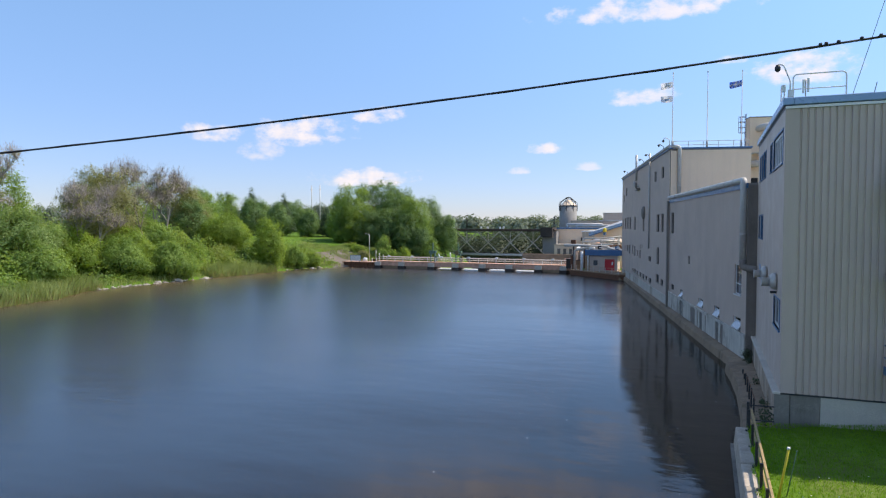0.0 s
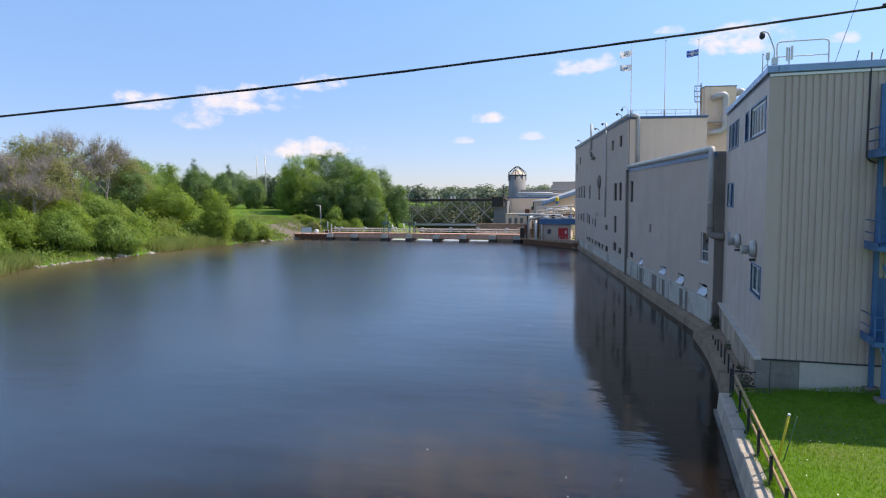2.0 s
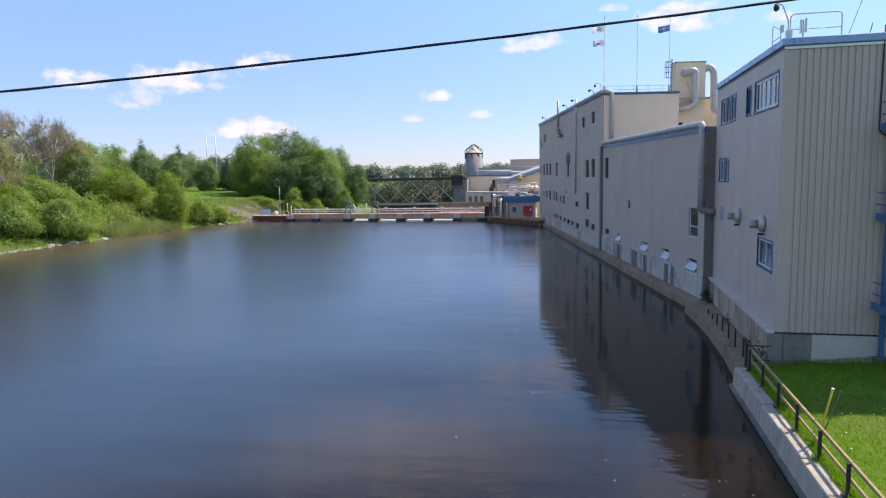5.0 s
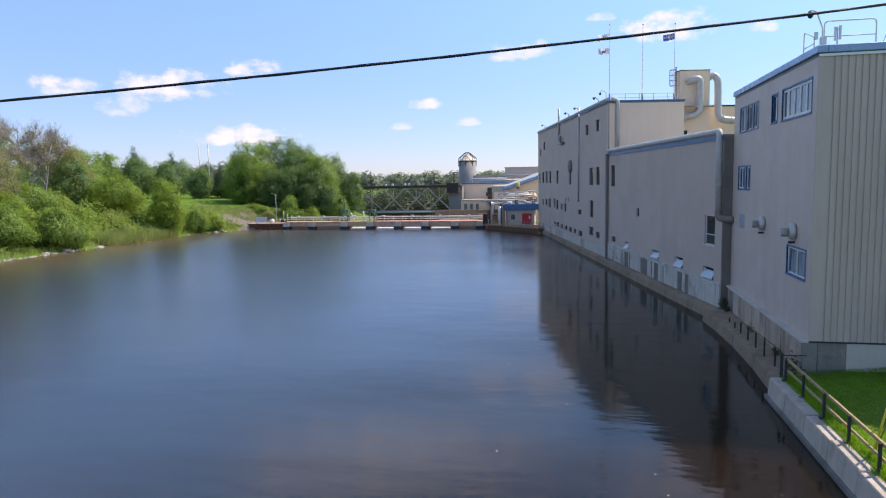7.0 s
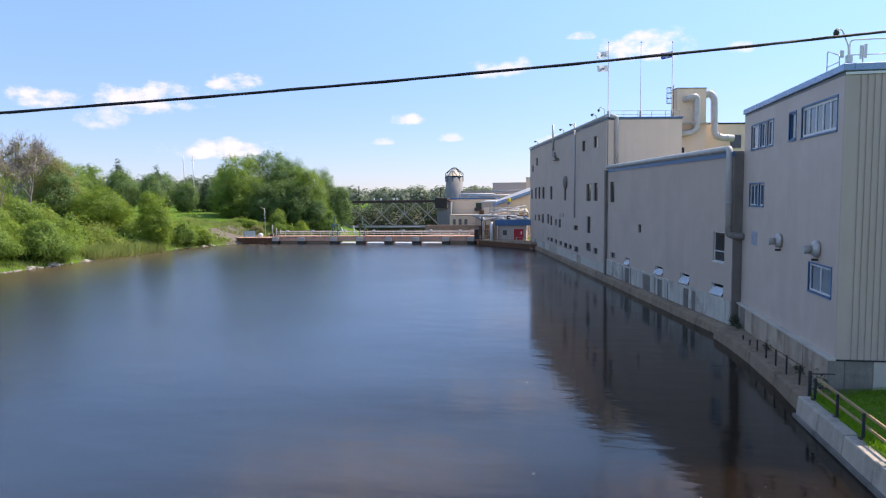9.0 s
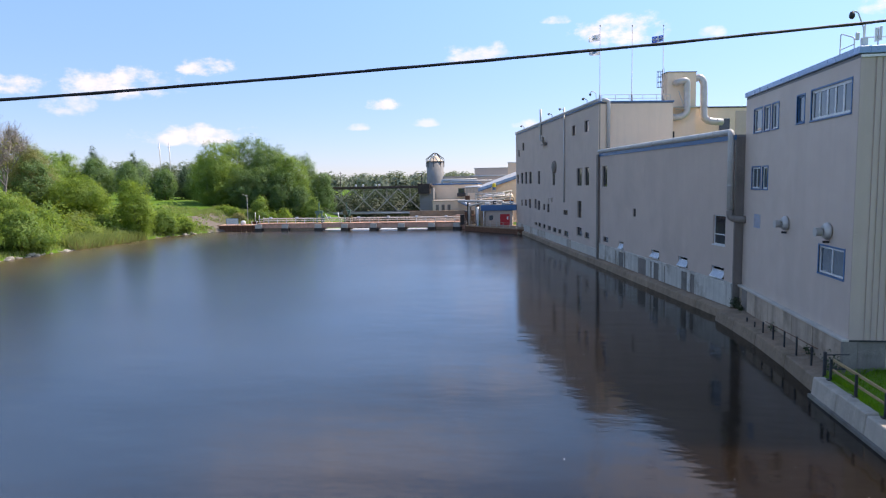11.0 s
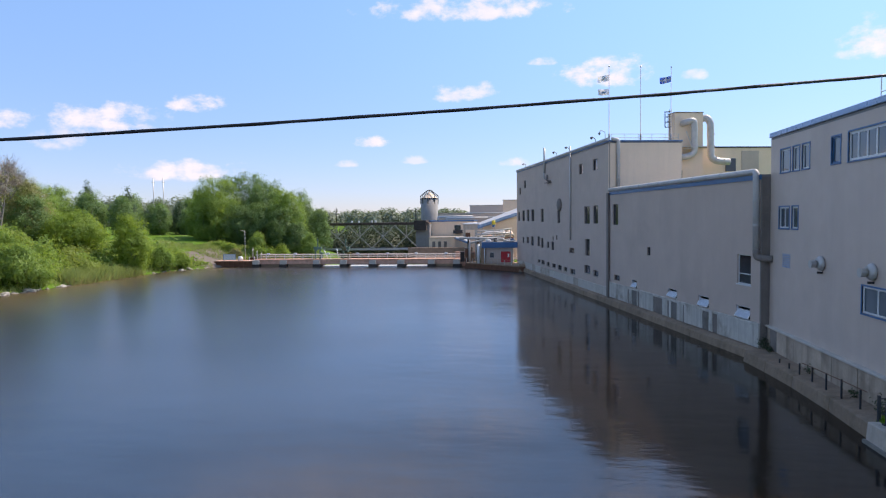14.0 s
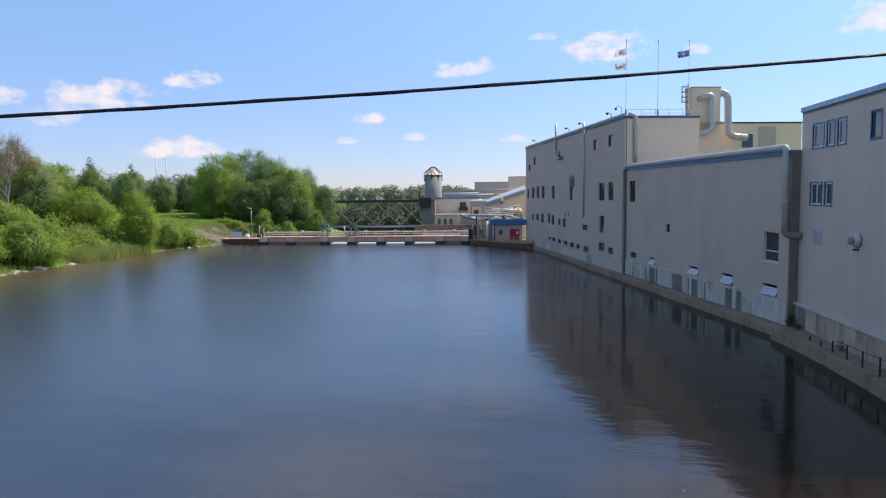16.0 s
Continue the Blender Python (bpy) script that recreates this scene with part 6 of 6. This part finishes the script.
tree(-84.0, 152, 19.6, 7.5, LEAF_DARK, "dark green tree at the back of the grove", 5, count=6000)
tree(-77.5, 152, 14.0, 5.0, LEAF_DARK, "smaller dark tree beside the truss bridge", 6, count=4200)
tree(-107.5, 139, 19.5, 5.2, LEAF_MID, "slender leafy tree behind the gravel track", 7, count=4200)
tree(-89.5, 118.5, 4.2, 1.7, LEAF_BRIGHT, "bright green young tree beside the dam", 8, "bush", 3000, name="shrub", group="bank shrubs")
tree(-76.0, 119, 4.6, 2.6, LEAF_BRIGHT, "low bright shrub behind the abutment", 9, "bush", 1800, name="shrub", group="bank shrubs")
tree(-71.5, 126, 7.0, 3.0, LEAF_MID, "leafy shrub at the foot of the grove", 10, "bush", 2600, name="shrub", group="bank shrubs")
for k, (x, y, h, w, mat) in enumerate(((-99.5, 130, 15.5, 6.0, LEAF_MID), (-92.5, 131, 15.0, 5.6, LEAF_DARK), (-86.5, 131, 15.5, 5.6, LEAF_DARK), (-80.5, 130, 14.0, 5.2, LEAF_DARK), (-76.0, 130, 10.0, 3.8, LEAF_DARK))):
    tree(x, y, h, w, mat, "dense low tree closing the foot of the grove", 110 + k, "broad", 4200, name="shrub", group="grove shrubs")
for k, (x, y, h, w, mat) in enumerate(((-83.5, 121.5, 7.6, 2.2, LEAF_MID), (-81.0, 116.5, 4.4, 1.7, LEAF_MID), (-93.0, 121.0, 4.6, 1.8, LEAF_BRIGHT), (-87.0, 116.5, 3.4, 1.5, LEAF_OLIVE), (-78.5, 117.5, 3.8, 1.8, LEAF_BRIGHT))):
    tree(x, y, h, w, mat, "loose young shrub on the rough ground by the dam", 150 + k, "bush", 1300, name="shrub", group="dam-side shrubs")
# rounded bushes on the bank
tree(-106.5, 86.5, 13.0, 7.3, LEAF_BRIGHT, "large rounded bright green bush on the bank", 20, "bush", 9000, name="shrub", group="bank shrubs")
tree(-95.6, 88.5, 12.3, 4.6, LEAF_BRIGHT, "tall bright bush leaning over the water", 21, "broad", 4200, name="shrub", group="bank shrubs")
tree(-94.2, 96.5, 5.4, 3.0, LEAF_MID, "low waterside bush near the track", 22, "bush", 2400, name="shrub", group="bank shrubs")
tree(-92.0, 101.0, 3.6, 1.9, LEAF_BRIGHT, "small bright green waterside bush", 23, "bush", 1400, name="shrub", group="bank shrubs")
tree(-97.0, 60, 7.2, 5.2, LEAF_MID, "spreading waterside shrub over the rocks", 24, "bush", 6500, name="shrub", group="bank shrubs")
tree(-100.0, 52, 8.4, 5.4, LEAF_MID, "dense waterside shrub over the rocks", 25, "bush", 6000, name="shrub", group="bank shrubs")
tree(-105, 58, 10.0, 5.0, LEAF_BRIGHT, "bright leafy shrub on the slope", 26, "bush", 5200, name="shrub", group="bank shrubs")
tree(-104.0, 36, 14.2, 7.5, LEAF_PALE, "pale flowering tree at the water's edge", 27, "bush", 8000, name="shrub", group="bank shrubs")
tree(-97.0, 34, 8.0, 5.2, LEAF_MID, "leafy shrub below the flowering tree", 28, "bush", 5000, name="shrub", group="bank shrubs")
tree(-103.5, 46, 10.0, 4.8, LEAF_BRIGHT, "yellowish-green shrub on the slope", 29, "bush", 4500, name="shrub", group="bank shrubs")
tree(-112, 70, 11.5, 6.0, LEAF_MID, "leafy shrub behind the slope", 30, "bush", 4500, name="shrub", group="bank shrubs")
tree(-108, 27, 13.0, 6.0, LEAF_MID, "dense leafy shrub on the bank", 31, "bush", 5000, name="shrub", group="bank shrubs")
tree(-112, 92, 10.5, 5.5, LEAF_MID, "leafy shrub on the upper bank", 32, "bush", 4000, name="shrub", group="bank shrubs")
# taller trees behind
tree(-112.5, 59, 21.6, 10.2, LEAF_OLIVE, "broad olive-grey tree with thinning leaves", 40, "broad", 10500, bark=BARK_PALE)
tree(-126, 48, 21.0, 8.0, LEAF_MID, "tall leafy tree behind the bank", 41, "broad", 5000)
tree(-109.5, 66, 22.0, 6.5, LEAF_OLIVE, "half-bare tree with grey twigs", 42, "bare", 1300, 0.18)
tree(-114.5, 74, 23.2, 6.5, LEAF_OLIVE, "half-bare grey tree above the bushes", 43, "bare", 900, 0.18)
tree(-106.0, 47, 17.5, 5.0, LEAF_OLIVE, "leaning dead tree with pale branches", 44, "bare", 700, 0.22)
tree(-117, 86, 20.0, 6.0, LEAF_OLIVE, "dull olive tree behind the bank", 45, "broad", 3600)
tree(-114, 84, 16.5, 5.0, LEAF_DARK, "dark leafy tree behind the bank", 46, "broad", 3000)
tree(-120, 40, 22.5, 6.0, LEAF_OLIVE, "bare grey tree behind the flowering shrub", 46, "bare", 500, 0.22)
tree(-107.5, 54, 16.5, 5.5, LEAF_OLIVE, "brown twiggy tree below the olive crown", 52, "bare", 500, 0.18, bark=BARK_BROWN)
for k, (x, y, h) in enumerate(((-113.0, 75, 22.8), (-117.0, 79, 23.0))):
    tree(x, y, h, 6.0, LEAF_OLIVE, "bare grey-brown tree with fine upright twigs", 130 + k, "bare", 500, 0.2, group="bare trees")
tree(-122, 96, 18.5, 8.0, LEAF_MID, "leafy tree in the hedge line", 47, "broad", 5000)
tree(-135, 110, 20.0, 8.5, LEAF_DARK, "dark leafy tree in the hedge line", 48, "broad", 5000)
tree(-128, 70, 20.5, 8.5, LEAF_DARK, "dark leafy tree behind the half-bare trees", 49, "broad", 5000)
tree(-140, 92, 21.5, 9.0, LEAF_MID, "broad tree on the upper bank", 50, "broad", 4500)
tree(-149, 122, 22.0, 9.0, LEAF_DARK, "dark tree in the far hedge", 51, "broad", 4500)
for k, (x, y, h) in enumerate(((-148, 149, 22.6), (-137, 152, 20.4), (-157, 148, 21.6), (-125, 160, 16.5))):
    tree(x, y, h, 4.6, LEAF_CONIFER, "dark pointed conifer in the hedge line", 60 + k, "cone", 2600, 0.3, group="conifers")
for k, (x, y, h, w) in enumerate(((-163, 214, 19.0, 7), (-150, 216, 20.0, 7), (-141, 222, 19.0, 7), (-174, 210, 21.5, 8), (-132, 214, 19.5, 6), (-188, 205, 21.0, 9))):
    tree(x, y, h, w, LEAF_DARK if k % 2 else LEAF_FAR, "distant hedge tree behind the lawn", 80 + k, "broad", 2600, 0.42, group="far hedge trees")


for k, (x, y, h, w) in enumerate(((-152, 141, 21.5, 6.5), (-143, 143, 19.6, 6.0), (-134, 145, 18.2, 5.5), (-160, 138, 21.0, 7.0), (-126, 150, 16.0, 5.0), (-119, 155, 14.5, 4.5))):
    tree(x, y, h, w, LEAF_MID if k % 3 == 0 else LEAF_DARK, "dense hedge tree above the lawn", 90 + k, "broad", 3600, 0.26, group="hedge trees")


def far_woods():
    """Woods on the horizon and below the bridge: bands of clumps."""
    rng = np.random.default_rng(99)
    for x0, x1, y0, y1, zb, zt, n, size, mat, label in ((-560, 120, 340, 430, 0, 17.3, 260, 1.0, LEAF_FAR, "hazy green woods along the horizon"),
                                                # both bands below the bridge have their shade in the leaf colour
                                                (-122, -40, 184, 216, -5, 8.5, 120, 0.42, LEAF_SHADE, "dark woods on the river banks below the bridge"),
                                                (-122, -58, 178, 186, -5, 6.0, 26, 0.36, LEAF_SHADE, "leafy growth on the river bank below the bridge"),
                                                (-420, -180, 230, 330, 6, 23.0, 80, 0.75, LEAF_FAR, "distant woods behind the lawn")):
        allv = []
        for _ in range(n):
            cx, cy = rng.uniform(x0, x1), rng.uniform(y0, y1)
            top = zb + (zt - zb) * rng.uniform(0.82, 1.02)
            w = rng.uniform(4.5, 8.5) * (1.3 if y0 > 300 else 0.8)
            cnt = 520
            d = rng.normal(0, 1, (cnt, 3))
            d /= np.linalg.norm(d, axis=1, keepdims=True)
            c = np.array([cx, cy, (zb + top) / 2])
            p = c + d * np.array([w, w, (top - zb) / 2]) * rng.uniform(0.6, 1.05, (cnt, 1))
            allv.append(leaf_quads(rng, p, d + np.array([0, 0, 0.4]), size, 0.22))
        ob = new("far_woods", big_mesh("far_woods", np.concatenate(allv), 4, [mat]))
        tagged(ob, label, "woods", kind="stuff")


far_woods()


def undergrowth():
    rng = np.random.default_rng(7)
    for name, mat, n, label in (("undergrowth", LEAF_MID, 44000, "tangled leafy undergrowth covering the bank"), ("undergrowth", LEAF_BRIGHT, 34000, "bright leafy undergrowth covering the bank")):
        y = rng.uniform(14, 108, n)
        d = 2.0 + 36 * rng.random(n) ** 1.3
        x = np.array([shore_left(q) for q in y]) - d
        lump = np.array([noise.noise(Vector((a * 0.22, b * 0.22, 3.1 if mat is LEAF_MID else 8.4))) for a, b in zip(x, y)])
        keep = lump > -0.15
        x, y, lump, d = x[keep], y[keep], lump[keep], d[keep]
        z = np.array([land(a, b) for a, b in zip(x, y)])
        z = z + rng.random(len(x)) * (0.6 + 4.6 * np.clip(lump + 0.15, 0, 1)) * np.clip(d / 5, 0.3, 1.2)
        nrm = np.stack([np.full(len(x), 0.5), rng.normal(0, 0.4, len(x)), np.full(len(x), 0.9)], 1)
        ob = new(name, big_mesh(name, leaf_quads(rng, np.stack([x, y, z], 1), nrm, 0.24), 4, [mat]))
        tagged(ob, label, "undergrowth", kind="stuff")


undergrowth()


def blades(name, rng, x, y, z, h, w, mat, label, category):
    n = len(x)
    a = rng.uniform(0, 6.283, n)
    dx, dy = np.cos(a) * w, np.sin(a) * w
    lx, ly = rng.normal(0, 0.22, n) * h, rng.normal(0, 0.22, n) * h
    p = np.stack([np.stack([x - dx, y - dy, z], 1), np.stack([x + dx, y + dy, z], 1), np.stack([x + dx * 0.6 + lx * 0.5, y + dy * 0.6 + ly * 0.5, z + h * 0.6], 1), np.stack([x + lx, y + ly, z + h], 1)], 1).reshape(-1, 3)
    ob = new(name, big_mesh(name, p, 4, [mat]))
    return tagged(ob, label, category, kind="stuff")


def reeds():
    rng = np.random.default_rng(17)
    for mat, n, lo, hi, label in ((REED, 15000, 1.1, 2.3, "green reeds along the waterline"), (REED_DRY, 4500, 0.6, 1.5, "dry tan reed stems at the water's edge")):
        y = np.where(rng.random(n) < 0.55, rng.uniform(5, 43, n), rng.uniform(68, 88, n))
        d = rng.uniform(-0.5, 4.0 if mat is REED else 0.9, n)
        x = np.array([shore_left(q) for q in y]) - d
        z = np.array([land(a, b) for a, b in zip(x, y)]) - 0.1
        blades("reeds", rng, x, y, z, rng.uniform(lo, hi, n), 0.045, mat, label, "reeds")
    n = 9000
    y = rng.uniform(40, 108, n)
    d = rng.uniform(0.3, 14, n)
    x = np.array([shore_left(q) for q in y]) - d
    z = np.array([land(a, b) for a, b in zip(x, y)])
    blades("bank_grass", rng, x, y, z, rng.uniform(0.4, 1.1, n), 0.06, REED, "long grass on the river bank", "grass")


reeds()


def dry_grass():
    rng = np.random.default_rng(29)
    n = 12000
    a, q = rng.uniform(0, 6.283, n), np.sqrt(rng.random(n))
    x, y = -99.5 + 8.5 * q * np.cos(a), 113.5 + 7.5 * q * np.sin(a)
    lump = np.array([noise.noise(Vector((u * 0.3, v * 0.3, 1.0))) for u, v in zip(x, y)])
    keep = (lump > -0.2) & ((y > 113.6 + 0.1 * x + 9.6) | (x < -99.5) | (rng.random(n) < 0.08))
    x, y = x[keep], y[keep]
    z = np.array([land(u, v) for u, v in zip(x, y)])
    blades("dry_grass", rng, x, y, z, rng.uniform(0.2, 0.5, len(x)), 0.05, REED, "rough olive grass between the lawn and the gravel", "grass")
    # rough ground between the grove and the dam
    n = 15000
    x, y = rng.uniform(-97, -70, n), rng.uniform(111.5, 127, n)
    keep = (y > 113.0 + 0.10 * (x + 77)) & (np.array([noise.noise(Vector((u * 0.25, v * 0.25, 4.0))) for u, v in zip(x, y)]) > -0.3)
    x, y = x[keep], y[keep]
    z = np.array([land(u, v) for u, v in zip(x, y)])
    blades("rough_grass", rng, x, y, z, rng.uniform(0.25, 0.7, len(x)), 0.07, REED, "rough olive grass in front of the grove", "grass")
    # layered weeds on the slope above the reeds
    n = 46000
    y = rng.uniform(58, 106, n)
    d = 2.0 + 22 * rng.random(n)
    x = np.array([shore_left(v) for v in y]) - d
    lump = np.array([noise.noise(Vector((u * 0.16, v * 0.16, 5.0))) for u, v in zip(x, y)])
    keep = lump > 0.0
    x, y, lump, d = x[keep], y[keep], lump[keep], d[keep]
    z = np.array([land(u, v) for u, v in zip(x, y)]) + rng.random(len(x)) * (0.8 + 5.0 * lump)
    nrm = np.stack([np.full(len(x), 0.4), rng.normal(0, 0.4, len(x)), np.full(len(x), 1.0)], 1)
    ob = new("weeds", big_mesh("weeds", leaf_quads(rng, np.stack([x, y, z], 1), nrm, 0.22), 4, [LEAF_WEED]))
    tagged(ob, "layered broad-leaved weeds climbing the bank", "weeds", kind="stuff")


dry_grass()


def lawn():
    rng = np.random.default_rng(23)
    n = 42000
    x, y = rng.uniform(-1.15, 7.5, n), rng.uniform(-24, -0.05, n)
    blades("lawn_grass", rng, x, y, np.array([land(u, v) - 0.01 for u, v in zip(x, y)]), rng.uniform(0.05, 0.15, n), 0.014, GRASS_BLADE, "mown bright green lawn beside the quay", "grass")
    n = 5200
    y = rng.uniform(-24, -0.9, n)
    lump = np.array([noise.noise(Vector((0.0, v * 0.9, 2.0))) for v in y])
    x = -1.15 - rng.random(n) ** 2 * (0.12 + 0.55 * np.clip(lump + 0.25, 0, 1))
    blades("edge_grass", rng, x, y, np.full(n, 1.0), rng.uniform(0.08, 0.32, n), 0.012, GRASS_BLADE, "long grass hanging over the quay blocks", "grass")
    n = 190
    x, y = rng.uniform(-0.6, 7.5, n), rng.uniform(-24, -6.5, n)
    c = np.stack([x, y, np.array([land(u, v) + 0.11 for u, v in zip(x, y)])], 1)
    ob = new("clover_flowers", big_mesh("clover_flowers", leaf_quads(rng, c, np.tile([0, -0.3, 1.0], (n, 1)), 0.035), 4, [CLOVER]))
    tagged(ob, "white clover heads dotted over the lawn", "flowers", kind="stuff")


lawn()


def rocks():
    rng = random.Random(31)
    shapes = []
    for k in range(5):
        bm = bmesh.new()
        bmesh.ops.create_icosphere(bm, subdivisions=2, radius=0.5)
        for v in bm.verts:
            v.co *= 1 + 0.5 * noise.noise(v.co * 1.7 + Vector((k * 9, 0, 0)))
            v.co.z *= 0.6
        me = bpy.data.meshes.new("rock")
        bm.to_mesh(me)
        bm.free()
        me.materials.append(STONE)
        shapes.append(me)
    for k in range(90):
        y = rng.uniform(42, 69) if k < 66 else rng.uniform(90, 107)
        x = shore_left(y) - rng.uniform(-0.5, 0.5)
        s = rng.uniform(0.25, 0.65) if rng.random() < 0.9 else rng.uniform(0.8, 1.4)
        ob = new("rock", shapes[k % 5])
        ob.matrix_world = pose(x, y, max(0.0, land(x, y)) + 0.06 * s, 0, 0, rng.uniform(0, 360)) @ Matrix.Diagonal((s, s * rng.uniform(0.7, 1.2), s, 1))
        tagged(ob, "pale weathered stone at the water's edge", "rock", "shoreline rocks")


rocks()


def flecks():
    rng = np.random.default_rng(41)
    n = 46
    x, y = rng.uniform(-16, -2.6, n), rng.uniform(-14, 22, n)
    keep = x < -2.6 - 0.16 * np.clip(y - 15, 0, 99)
    c = np.stack([x, y, np.full(n, 0.012)], 1)[keep]
    ob = new("foam_flecks", big_mesh("foam_flecks", leaf_quads(rng, c, np.tile([0, 0, 30.0], (len(c), 1)), 0.032), 4, [FOAM]))
    tagged(ob, "tiny white foam flecks floating on the water", "foam", kind="stuff")


flecks()
